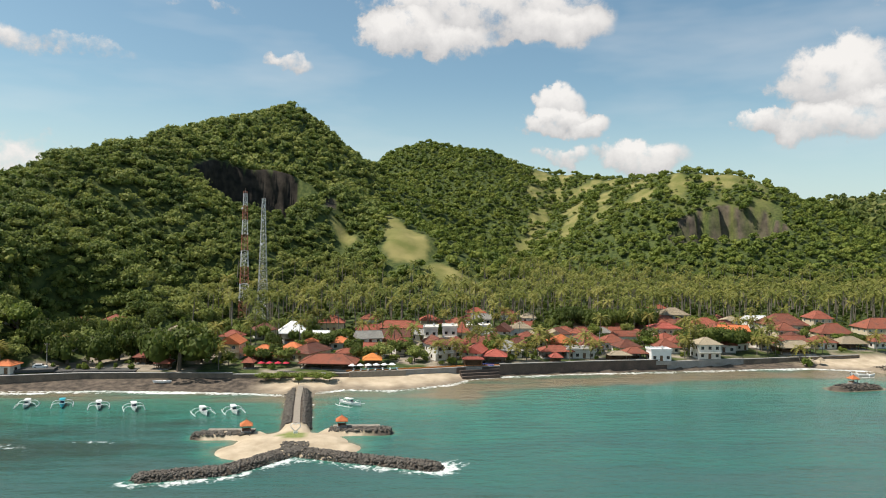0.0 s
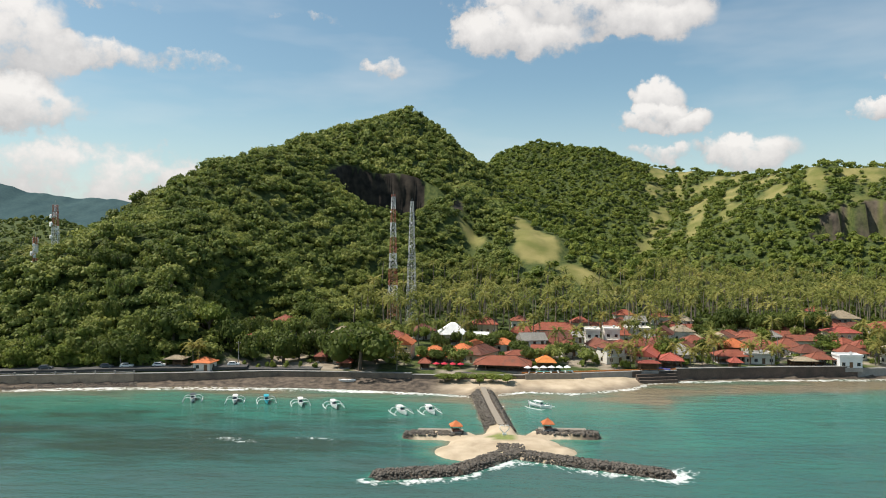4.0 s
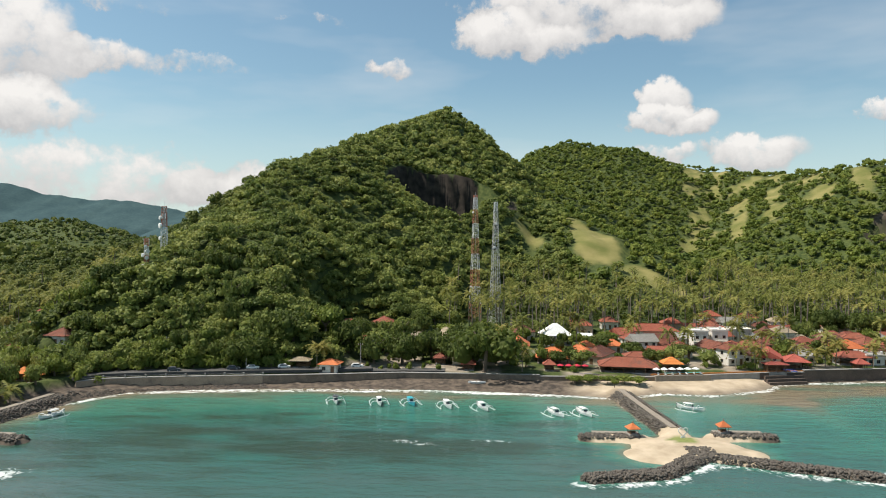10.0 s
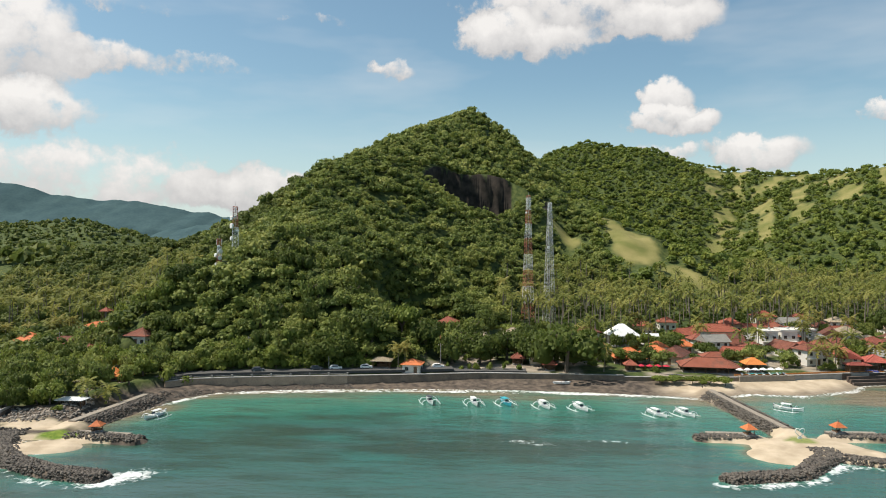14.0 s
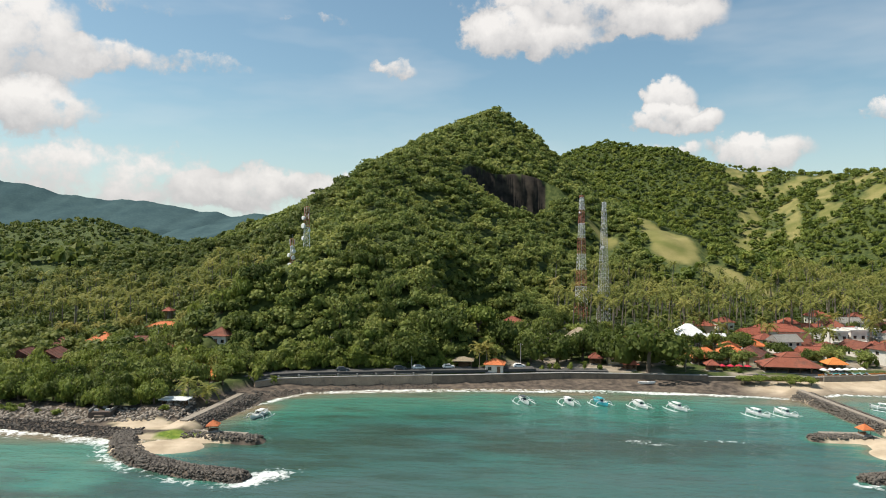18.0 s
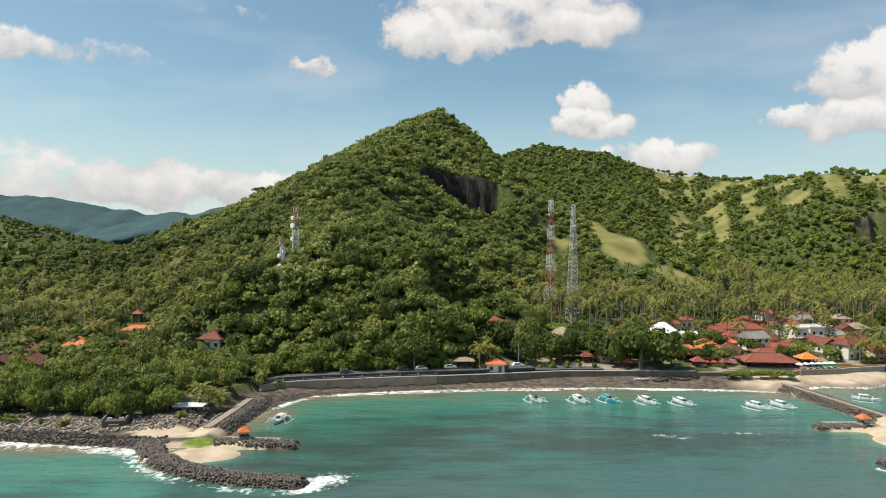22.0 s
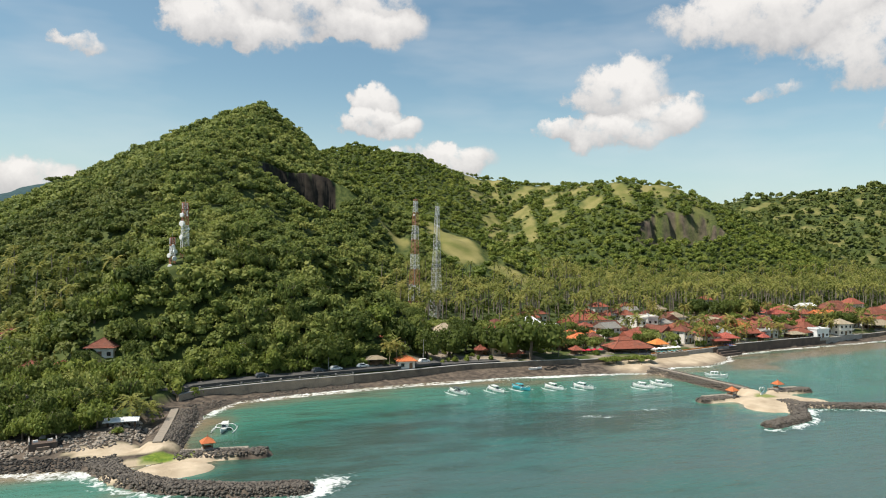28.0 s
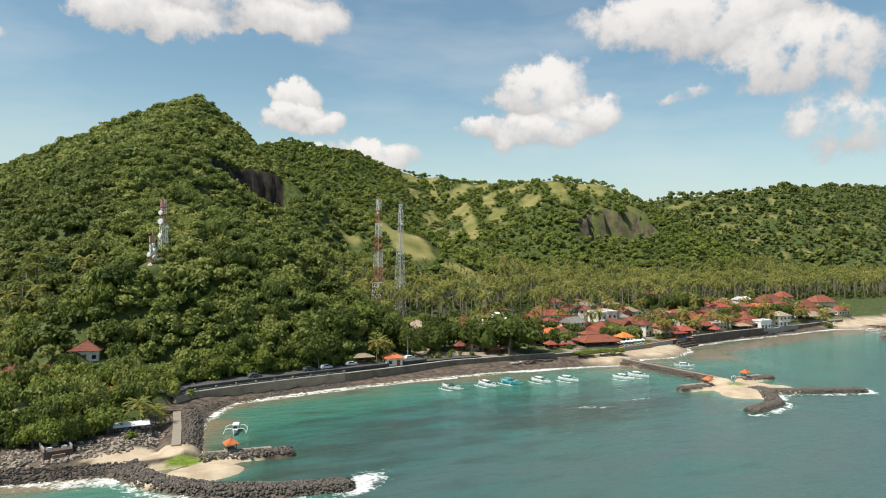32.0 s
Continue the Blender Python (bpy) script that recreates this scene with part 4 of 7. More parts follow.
def clear_of(x, y):
    """Where no wild wood grows: the beach, the road and the villages (plan units)."""
    wl = np.interp(x, WALL_X, WALL_Y)
    ok = y > wl + 6.8
    ok &= ~((x > -14) & (y < wl + 66)) & ~((x < -98) & (y < 180))
    # house clearings, moved seaward so the camera sees the houses past the trees
    for hx, hy, hr in ((-34, 237, 8), (-36, 229, 6), (-30, 213, 8), (-21, 235, 7), (-22, 226, 5), (-27, 184, 6), (-36, 186, 6), (-22, 204, 6), (-19, 194, 7), (-154, 176, 9), (-149, 198, 8), (-138, 199, 9),
                       (-161, 195, 7), (-143, 226, 8), (-135, 228, 7), (-148, 238, 5), (-114, 179, 7.5), (-106, 185, 6.5), (-122, 185, 6.5)):
        ok &= np.hypot(x - hx, y - hy) > hr * 0.72
    return ok


def seen_by_camera(x, y, z):
    """True where the land between does not hide a tree from points along the camera's path (plan units)."""
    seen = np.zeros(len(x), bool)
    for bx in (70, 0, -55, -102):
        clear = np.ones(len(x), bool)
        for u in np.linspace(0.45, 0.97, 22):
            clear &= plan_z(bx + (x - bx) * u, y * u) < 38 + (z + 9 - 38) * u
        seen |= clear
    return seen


def wood(name, pts, rmin, rmax, templates, mat, label, keep=None):
    x, y = pts[:, 0], pts[:, 1]
    z = plan_z(x, y)
    e = 3.0
    st = np.hypot((plan_z(x + e, y) - plan_z(x - e, y)) / (2 * e), (plan_z(x, y + e) - plan_z(x, y - e)) / (2 * e))
    ok = clear_of(x, y) & (st < np.where(y > 350, np.where(x < 60, 1.9, 1.15), 3.5))
    ok &= ~((((x - 10) / 58) ** 2 + ((y - 436) / 42) ** 2 < 1.0) & (y > 434) & (x < 7))
    ok &= np.hypot((x - 31) / 4.5, (y - 466) / 10) > 1
    ok &= (np.hypot(x - 10, y - 297) > 8) & (np.hypot(x - 19, y - 291) > 8)
    ok &= np.hypot((x + 89.5) / 3.6, (y - 207) / 6.5) > 1
    if keep is not None:
        ok &= keep(x, y, z)
    x, y, z = x[ok], y[ok], z[ok]
    # trees that the camera never sees are left out
    ok = seen_by_camera(x, y, z)
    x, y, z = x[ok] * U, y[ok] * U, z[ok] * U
    n = len(x)
    r = rs.uniform(rmin, rmax, n) * rs.choice([0.6, 0.8, 1.0, 1.0, 1.35], n)
    v, f, t = scatter(templates, np.stack([x, y, z - 0.4 + rs.uniform(0, 1.2, n)], 1), r, rs.uniform(0, 6.283, n), rs.randint(0, len(templates), n), rs.uniform(0, 1, n))
    return tagged(new(name, big_mesh(name, v, f, mat, t)), label, "woodland", kind="stuff")


def not_palms(x, y, z):
    return ~((z < 15) & (x > 3) & (y > 250))


def meadow_free(x, y):
    """No tree on the open grass, nor close below it."""
    return (open_grass(x, y) < 0.25) & (open_grass(x, y + 5) < 0.3) & (open_grass(x, y + 11) < 0.4)


near = jitter_grid(-260, 62, 170, 470, 4.4)
low_west = near[:, 0] < -100
# the low west takes the darkened copy of the forest green
wood("western_trees", near[low_west], 3.6, 5.4, NEAR_CROWNS, "leaf_forest_dim", "trees of a darkened green on the low land west of the hill", lambda x, y, z: not_palms(x, y, z))
near = near[~low_west]
wood("foothill_trees", near[near[:, 1] < 290], 3.6, 5.2, FINE_CROWNS, "leaf_forest", "dense green broadleaf trees at the foot of the hill", lambda x, y, z: not_palms(x, y, z) & meadow_free(x, y))
wood("hillside_trees", near[near[:, 1] >= 290], 3.7, 5.2, NEAR_CROWNS, "leaf_forest", "dense green broadleaf forest covering the steep hillside", lambda x, y, z: not_palms(x, y, z) & meadow_free(x, y))
steep_pts = jitter_grid(-110, 20, 180, 330, 2.7)
e_ = 3.0
st_ = np.hypot((plan_z(steep_pts[:, 0] + e_, steep_pts[:, 1]) - plan_z(steep_pts[:, 0] - e_, steep_pts[:, 1])) / (2 * e_), (plan_z(steep_pts[:, 0], steep_pts[:, 1] + e_) - plan_z(steep_pts[:, 0], steep_pts[:, 1] - e_)) / (2 * e_))
wood("steep_slope_trees", steep_pts[st_ > 0.85], 3.0, 4.4, NEAR_CROWNS, "leaf_forest", "green trees and climbers on the steepest faces of the hill")
upper = jitter_grid(-330, 62, 470, 800, 5.2)
wood("upper_trees", upper, 4.0, 6.2, FAR_CROWNS, "leaf_forest", "dense green forest up to the summit", lambda x, y, z: (z > 14) & meadow_free(x, y))
east = jitter_grid(62, 520, 330, 1010, 5.6)
wood("valley_trees", east, 3.0, 5.4, FAR_CROWNS, "leaf_bright", "patchy woods on the grassy eastern hills",
     lambda x, y, z: not_palms(x, y, z) & (rs.uniform(size=len(x)) > np.clip(open_grass(x, y) * 1.2, 0, 0.93)) & ((y > 540) | meadow_free(x, y)))
outer = np.concatenate([jitter_grid(520, 1400, 330, 1000, 11), jitter_grid(-760, -255, 240, 1000, 12)])
far_west = jitter_grid(-1400, -330, 1000, 1750, 22)
# haze over the far woods is imitated by the darkened leaf colour
wood("distant_trees", far_west, 8, 13, TINY_CROWNS, "leaf_forest_dim", "distant green woods on a low western hill")
wood("outlying_trees", outer, 5.5, 9, TINY_CROWNS, "leaf_forest_dim", "far green woods on the low hills", lambda x, y, z: (x < 0) | (rs.uniform(size=len(x)) > np.clip(open_grass(x, y) * 1.2, 0, 0.93)))


# ---- palms ----
def frond_arrays(rs, length, lift, droop, n=6):
    """One feather leaf along +x: a thin rib and hanging leaflets."""
    u = np.linspace(0, 1, n + 1)
    px = length * (u - 0.18 * u ** 2 * droop)
    pz = length * (lift * u - droop * u ** 2)
    v, f = [], []
    for i in range(n):
        w0 = length * 0.25 * math.sin(math.pi * min(0.97, 0.12 + 0.88 * u[i])) + 0.05
        for sgn in (-1, 1):
            k = len(v)
            a, b = np.array([px[i], 0, pz[i]]), np.array([px[i + 1], 0, pz[i + 1]])
            tip = np.array([px[i + 1] + length * 0.04, sgn * w0 * rs.uniform(0.8, 1.15), (pz[i] + pz[i + 1]) / 2 - w0 * rs.uniform(0.1, 0.45)])
            mid = a * 0.25 + b * 0.75
            v += [a, mid, tip]
            f.append((k, k + 1, k + 2) if sgn < 0 else (k, k + 2, k + 1))
            v += [mid, b, tip + np.array([length * 0.05, 0, -0.05])]
            f.append((k + 3, k + 4, k + 5) if sgn < 0 else (k + 3, k + 5, k + 4))
    return np.array(v), np.array(f)


def palm_crown(rs, leaves=17, length=3.6):
    V, F, base = [], [], 0
    for k in range(leaves):
        ring = k / leaves
        lift, droop = (1.05 - 1.15 * ring) + rs.uniform(-0.12, 0.12), 0.55 + 0.45 * ring + rs.uniform(-0.1, 0.15)
        v, f = frond_arrays(rs, length * rs.uniform(0.8, 1.12), lift, droop)
        a = k * 2.4 + rs.uniform(-0.25, 0.25)
        c, s = math.cos(a), math.sin(a)
        V.append(np.stack([v[:, 0] * c - v[:, 1] * s, v[:, 0] * s + v[:, 1] * c, v[:, 2]], 1))
        F.append(f + base)
        base += len(v)
    return np.concatenate(V), np.concatenate(F)


def palm_trunk(rs, height, lean=0.08, r=0.17):
    a = rs.uniform(0, 6.283)
    g = Geo()
    pts = [(math.cos(a) * lean * height * u ** 1.7, math.sin(a) * lean * height * u ** 1.7, height * u) for u in (0, 0.08, 0.35, 0.7, 1.0)]
    g.tube(pts, [r * 1.7, r * 1.15, r, r * 0.9, r * 0.75], 6)
    return g, pts[-1]


def tri_geo(g):
    f = []
    for q in g.f:
        for i in range(1, len(q) - 1):
            f.append((q[0], q[i], q[i + 1]))
    return np.array(g.v), np.array(f)


def grove(name, pts, label, hmin, hmax):
    x, y = pts[:, 0], pts[:, 1]
    z = plan_z(x, y)
    tops, trunks = [], []
    for k in range(6):
        g, tip = palm_trunk(rs, 1.0, rs.uniform(0.02, 0.10), 0.016)
        trunks.append((tri_geo(g), tip))
    crowns = [palm_crown(rs, 15, 4.3) for _ in range(6)]
    n = len(x)
    h, kind, turn = rs.uniform(hmin, hmax, n), rs.randint(0, 6, n), rs.uniform(0, 6.283, n)
    base = np.stack([x, y, z], 1) * U
    v, f, t = scatter([a for a, _ in trunks], base, h, turn, kind, rs.uniform(0, 1, n))
    ob = thing(name, label=label, category="palm grove", kind="stuff")
    part("trunks", big_mesh("trunks", v, f, "palm_bark", t), None, ob)
    tip = np.array([tp for _, tp in trunks])[kind]
    c, s = np.cos(turn), np.sin(turn)
    top = base + np.stack([(tip[:, 0] * c - tip[:, 1] * s) * h, (tip[:, 0] * s + tip[:, 1] * c) * h, tip[:, 2] * h], 1)
    v, f, t = scatter(crowns, top, rs.uniform(0.85, 1.2, n), rs.uniform(0, 6.283, n), rs.randint(0, 6, n), rs.uniform(0, 1, n))
    part("crowns", big_mesh("crowns", v, f, "frond", t), None, ob)
    return ob


gp = jitter_grid(2, 560, 252, 520, 7.8)
gx_, gy_ = gp[:, 0], gp[:, 1]
keep_ = (plan_z(gx_, gy_) < 17) & (open_grass(gx_, gy_) < 0.2) & (rs.uniform(size=len(gp)) < np.where(gy_ < 285, 0.75, 0.9)) & (gy_ > np.interp(gx_, WALL_X, WALL_Y) + 62)
grove("coconut_grove", gp[keep_], "tall coconut palms with yellow-green crowns behind the village", 12.5, 18.5)
gp = jitter_grid(-330, -96, 228, 330, 7.0)
keep_ = (plan_z(gp[:, 0], gp[:, 1]) < 24) & (rs.uniform(size=len(gp)) < 0.6)
grove("coconut_grove", gp[keep_], "tall coconut palms at the foot of the hill", 11, 17)
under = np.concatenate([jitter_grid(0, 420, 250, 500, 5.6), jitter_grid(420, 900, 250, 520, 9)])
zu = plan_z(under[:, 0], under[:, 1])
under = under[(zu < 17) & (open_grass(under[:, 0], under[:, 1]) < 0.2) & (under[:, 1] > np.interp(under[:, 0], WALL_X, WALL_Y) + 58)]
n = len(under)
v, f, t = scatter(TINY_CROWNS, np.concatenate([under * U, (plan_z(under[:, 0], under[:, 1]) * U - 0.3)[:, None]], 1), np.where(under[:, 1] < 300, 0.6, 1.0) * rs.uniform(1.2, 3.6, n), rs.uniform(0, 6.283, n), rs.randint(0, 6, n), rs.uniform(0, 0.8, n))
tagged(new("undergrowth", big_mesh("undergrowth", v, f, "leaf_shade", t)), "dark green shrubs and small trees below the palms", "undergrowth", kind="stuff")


# ---- shore works ----
def at_plan(x, y, dz=0.0):
    return (x * U, y * U, gz(x * U, y * U) + dz)


def rock_mesh(rr, name="boulder"):
    """A broken stone: the hull of a few points."""
    bm = bmesh.new()
    for _ in range(13):
        d = Vector((rr.normal(), rr.normal(), rr.normal() * 0.8)).normalized() * rr.uniform(0.8, 1.1)
        bm.verts.new((d.x * 0.55, d.y * 0.5, d.z * 0.42))
    bmesh.ops.convex_hull(bm, input=bm.verts)
    loose = [v for v in bm.verts if not v.link_faces]
    bmesh.ops.delete(bm, geom=loose, context="VERTS")
    me = bpy.data.meshes.new(name)
    bm.to_mesh(me)
    bm.free()
    return me


ROCKS = [rock_mesh(rs) for _ in range(10)]
for me in ROCKS:
    me.materials.append(M["rock"])
PALE_ROCKS = [rock_mesh(rs) for _ in range(6)]
for me in PALE_ROCKS:
    me.materials.append(M["rock_pale"])


def mesh_arrays(me):
    v = np.empty(len(me.vertices) * 3, np.float32)
    me.vertices.foreach_get("co", v)
    f = []
    for p in me.polygons:
        q = list(p.vertices)
        for i in range(1, len(q) - 1):
            f.append((q[0], q[i], q[i + 1]))
    return v.reshape(-1, 3), np.array(f)


ROCK_ARR, PALE_ARR = [mesh_arrays(m) for m in ROCKS], [mesh_arrays(m) for m in PALE_ROCKS]


def along(line, n, half):
    """n random places beside a line of the plan, out to half its width."""
    p = np.array([q[:2] for q in line], float)
    L = np.hypot(*np.diff(p, axis=0).T)
    s = rs.uniform(0, L.sum(), n)
    k = np.clip(np.searchsorted(np.cumsum(L), s), 0, len(L) - 1)
    u = (s - np.concatenate([[0], np.cumsum(L)])[k]) / L[k]
    d = (p[k + 1] - p[k]) / L[k][:, None]
    o = rs.uniform(-1, 1, n) * half
    return p[k] + (p[k + 1] - p[k]) * u[:, None] + np.stack([-d[:, 1], d[:, 0]], 1) * o[:, None]


def heap(name, lines, label, singles=300, pale=False, size=(0.6, 1.35)):
    """A rock heap: the stones of the first line are parts, the others are joined."""
    ob = thing(name, label=label, category="breakwater")
    meshes, arrs = (PALE_ROCKS, PALE_ARR) if pale else (ROCKS, ROCK_ARR)
    pts = np.concatenate([along(*l) for l in lines])
    z = ground_z(pts[:, 0] * U, pts[:, 1] * U)
    ok = z > -1.2
    pts, z = pts[ok], z[ok]
    n = len(pts)
    sz, turn = rs.uniform(size[0], size[1], n), rs.uniform(0, 6.283, n)
    pos = np.stack([pts[:, 0] * U, pts[:, 1] * U, z + sz * 0.10], 1)
    m = min(singles, n)
    for i in range(m):
        o = new("boulder", meshes[i % len(meshes)])
        o.parent = ob
        o.matrix_basis = Matrix.LocRotScale(Vector(pos[i]), Euler((rs.uniform(-0.6, 0.6), rs.uniform(-0.6, 0.6), turn[i])), Vector((sz[i],) * 3))
    if n > m:
        v, f, t = scatter(arrs, pos[m:], sz[m:], turn[m:], rs.randint(0, len(arrs), n - m), rs.uniform(0, 1, n - m))
        q = part("boulder_heap", big_mesh("boulder_heap", v, f, "rock_pale" if pale else "rock", t), None, ob)
        tagged(q, kind="stuff")
    return ob


BAR_1L = [(30.8, 111.8)] + [q[:2] for q in BAR_1[1:-1]] + [(81, 115.8)]
BAR_2L = [q[:2] for q in BAR_2[:-1]] + [(-66.8, 104.4)]
heap("rock_groyne", [(BAR_2L, 3200, 2.8), ([(-87.5, 126.2), (-71.5, 124.3)], 520, 1.9), ([(-84.5, 158), (-87.2, 133)], 1000, 2.4), ([(-104, 126.5), (-97, 127)], 200, 2)],
     "curved groyne of dark basalt boulders washed by surf", size=(0.36, 0.88))
heap("rock_groyne", [(BAR_1L, 3400, 2.2), ([(33.8, 135.7), (45.5, 136)], 420, 1.6), ([(60, 138.3), (72.4, 138.4)], 440, 1.6), ([(47.1, 174), (50.7, 141)], 1200, 1.3), ([(51.6, 174), (55.5, 141)], 1100, 1.2), ([(52, 128), (57, 128)], 160, 1.8)],
     "long T-shaped groyne of dark basalt boulders in the sea", size=(0.36, 0.85))
heap("rock_groyne", [(BAR_3, 260, 2.4), (STEM_3, 420, 3.0)], "small groyne of dark boulders off the far beach", 120, size=(0.45, 1.05))
heap("rock_revetment", [([(-175, 138.5), (-135, 133.0), (-108, 127.6), (-97, 127.0)], 2400, 2.3)], "band of dark boulders along the water's edge", size=(0.36, 0.88))
heap("rock_revetment", [([(-175, 143.6), (-135, 137.6), (-112, 134.0), (-98, 136.4), (-93, 146)], 1900, 3.2)], "sloping revetment of pale angular stones below the trees", pale=True, size=(0.5, 1.2))
heap("beach_stones", [([(-86, 160), (-78, 166.5), (-60, 174.3), (-42, 178)], 1100, 2.2)], "scattered dark stones on the shingle beach", 150, size=(0.22, 0.7))


def ribbon(pts, width, z0, z1, geo, wobble=0.0):
    """A wall of the given thickness along a line of the plan."""
    p = [Vector((a * U, b * U, 0)) for a, b in pts]
    L, R = [], []
    for i, q in enumerate(p):
        d = (p[min(i + 1, len(p) - 1)] - p[max(i - 1, 0)]).normalized()
        nrm = Vector((-d.y, d.x, 0)) * width / 2
        L.append(q + nrm)
        R.append(q - nrm)
    v, f = [], []
    for i in range(len(p)):
        a, b = (z0[i], z1[i]) if isinstance(z0, (list, tuple)) else (z0, z1)
        v += [(L[i].x, L[i].y, a), (R[i].x, R[i].y, a), (R[i].x, R[i].y, b), (L[i].x, L[i].y, b)]
    for i in range(len(p) - 1):
        k = 4 * i
        for j in range(4):
            f.append((k + j, k + (j + 1) % 4, k + 4 + (j + 1) % 4, k + 4 + j))
    f.append((0, 1, 2, 3))
    e = 4 * (len(p) - 1)
    f.append((e + 3, e + 2, e + 1, e))
    geo.add(v, f)
    return geo


def wall_run(x0, x1, step=4.0, off=0.0):
    n = max(2, int((x1 - x0) / step))
    return [(x0 + (x1 - x0) * i / n, float(np.interp(x0 + (x1 - x0) * i / n, WALL_X, WALL_Y)) + off) for i in range(n + 1)]


def sea_wall(x0, x1, top, mat, label, coping="concrete", posts=0.0, off=0.0):
    ob = thing("sea_wall", label=label, category="sea wall", kind="structure")
    run = wall_run(x0, x1, off=off)
    part("wall", ribbon(run, 1.1, -0.6, top - 0.18, Geo()), mat, ob)
    part("coping", ribbon(run, 1.4, top - 0.18, top, Geo()), coping, ob, "worn pale coping along the top")
    if posts:
        g = Geo().box(-0.22, 0.22, -0.22, 0.22, 0, 0.75, 0.05).box(-0.28, 0.28, -0.28, 0.28, 0.75, 0.85, 0.05)
        me = g.mesh("post")
        me.materials.append(M["concrete"])
        n = int((x1 - x0) / posts)
        for i in range(n + 1):
            x = x0 + (x1 - x0) * i / n
            o = new("post", me)
            o.parent = ob
            o.matrix_basis = pose(x * U, (float(np.interp(x, WALL_X, WALL_Y)) + off) * U, top)
        run2 = [(a, b) for a, b in run]
        part("railing", ribbon(run2, 0.12, top + 0.45, top + 0.55, Geo()), "concrete", ob)
    return ob


sea_wall(-88, -44, 3.7, "seawall_pale", "weathered pale stone sea wall with posts beside the road", posts=4.6)
sea_wall(-44, 30, 3.65, "seawall", "dark grey stone sea wall above a shingle beach", posts=0)
sea_wall(30, 62, 3.2, "seawall", "low stone wall between the restaurant terrace and the sand")
sea_wall(62, 91, 3.5, "concrete", "grey concrete terrace wall at the head of the beach")
sea_wall(91, 104, 3.6, "seawall_dark", "stepped dark sea wall of stacked stone cages")
sea_wall(104, 158, 4.3, "seawall_dark", "tall dark brick sea wall standing in the water")
sea_wall(158, 186, 3.4, "concrete", "lower concrete sea wall with a sloping apron")
sea_wall(186, 232, 3.2, "seawall", "stone retaining wall behind the far beach")
cages = thing("stone_cage_wall", label="three terraces of stacked dark stone cages", category="retaining wall")
for i in range(3):
    part("terrace", ribbon([(92 + 0.2 * i, 194.6 - 1.0 * i), (103.5, 197.2 - 1.0 * i)], 0.9, -0.5, 2.7 - 0.85 * i, Geo()), "seawall_dark", cages)
tagged(new("terrace_edge", ribbon(wall_run(60, 104, 3, 0.5), 0.25, 3.45, 3.95, Geo()).mesh("terrace_edge")), "orange-painted kerb along the terrace edge", "kerb", kind="structure").data.materials.append(M["cloth_orange"])

road = Geo()
road_pts = wall_run(-90, 4, 4, 4.2)
p = [Vector((a * U, b * U, 0)) for a, b in road_pts]
for i in range(len(p) - 1):
    d = (p[i + 1] - p[i]).normalized()
    nrm = Vector((-d.y, d.x, 0)) * 2.8
    q = [p[i] - nrm, p[i + 1] - nrm, p[i + 1] + nrm, p[i] + nrm]
    zz = [max(3.55, max(gz(w.x, w.y) for w in q) + 0.08)]
    road.add([(w.x, w.y, zz[0]) for w in q] + [(w.x, w.y, zz[0] - 0.9) for w in q], [(0, 1, 2, 3), (4, 0, 3, 7), (1, 5, 6, 2), (0, 4, 5, 1), (3, 2, 6, 7)])
tagged(new("road", road.mesh("road")), "narrow grey asphalt coast road behind the sea wall", "road", kind="structure").data.materials.append(M["asphalt"])

g = Geo()
ribbon([(49.4, 176.5), (50.8, 160), (53.1, 140.6)], 1.7, 0.6, 1.95, g)
tagged(new("pier_path", g.mesh("pier_path")), "straight concrete walkway on top of the groyne", "walkway", kind="structure").data.materials.append(M["walkway"])
g = Geo()
ribbon([(-88.2, 158), (-89.3, 145), (-90.6, 132.5)], 2.0, 0.8, 2.15, g)
tagged(new("pier_path", g.mesh("pier_path")), "concrete footpath along the groyne", "walkway", kind="structure").data.materials.append(M["walkway"])
for pts, lab in (([(36.5, 137.6), (45.5, 137.6)], "concrete slab behind the boulders"), ([(60.5, 140), (70, 140.1)], "concrete slab behind the boulders"), ([(-86.5, 127.6), (-75, 126.4)], "concrete slab beside the grass")):
    tagged(new("slab", ribbon(pts, 1.8, -0.4, 1.35, Geo()).mesh("slab")), lab, "slab", kind="structure").data.materials.append(M["walkway"])


# ---- gazebos, heart arch ----
def courses(w, d, rise, n, over, kind="hip", tip=0.0, lip=0.05):
    """A roof of tile courses that step up to a ridge or a point."""
    g = Geo()
    W, D = w / 2 + over, d / 2 + over
    m = min(W, D)
    rings = []
    for k in range(n + 1):
        u = k / n
        ins = m * u * (1 - tip)
        a = W - ins if kind != "gable_x" else W
        b = D - ins if kind != "gable_y" else D
        rings.append((max(a, 0.02), max(b, 0.02), rise * u))
    loops = [(W, D, -0.12)]
    for k in range(n):
        a, b, z = rings[k]
        loops += [(a, b, z), (a, b, z + lip)] if k else [(a, b, lip)]
    loops.append(rings[-1])
    v, f = [], [(3, 2, 1, 0)]
    for a, b, z in loops:
        v += [(-a, -b, z), (a, -b, z), (a, b, z), (-a, b, z)]
    for k in range(len(loops) - 1):
        f += [(4 * k + j, 4 * k + (j + 1) % 4, 4 * k + 4 + (j + 1) % 4, 4 * k + 4 + j) for j in range(4)]
    e = 4 * (len(loops) - 1)
    f.append((e, e + 1, e + 2, e + 3))
    return g.add(v, f)


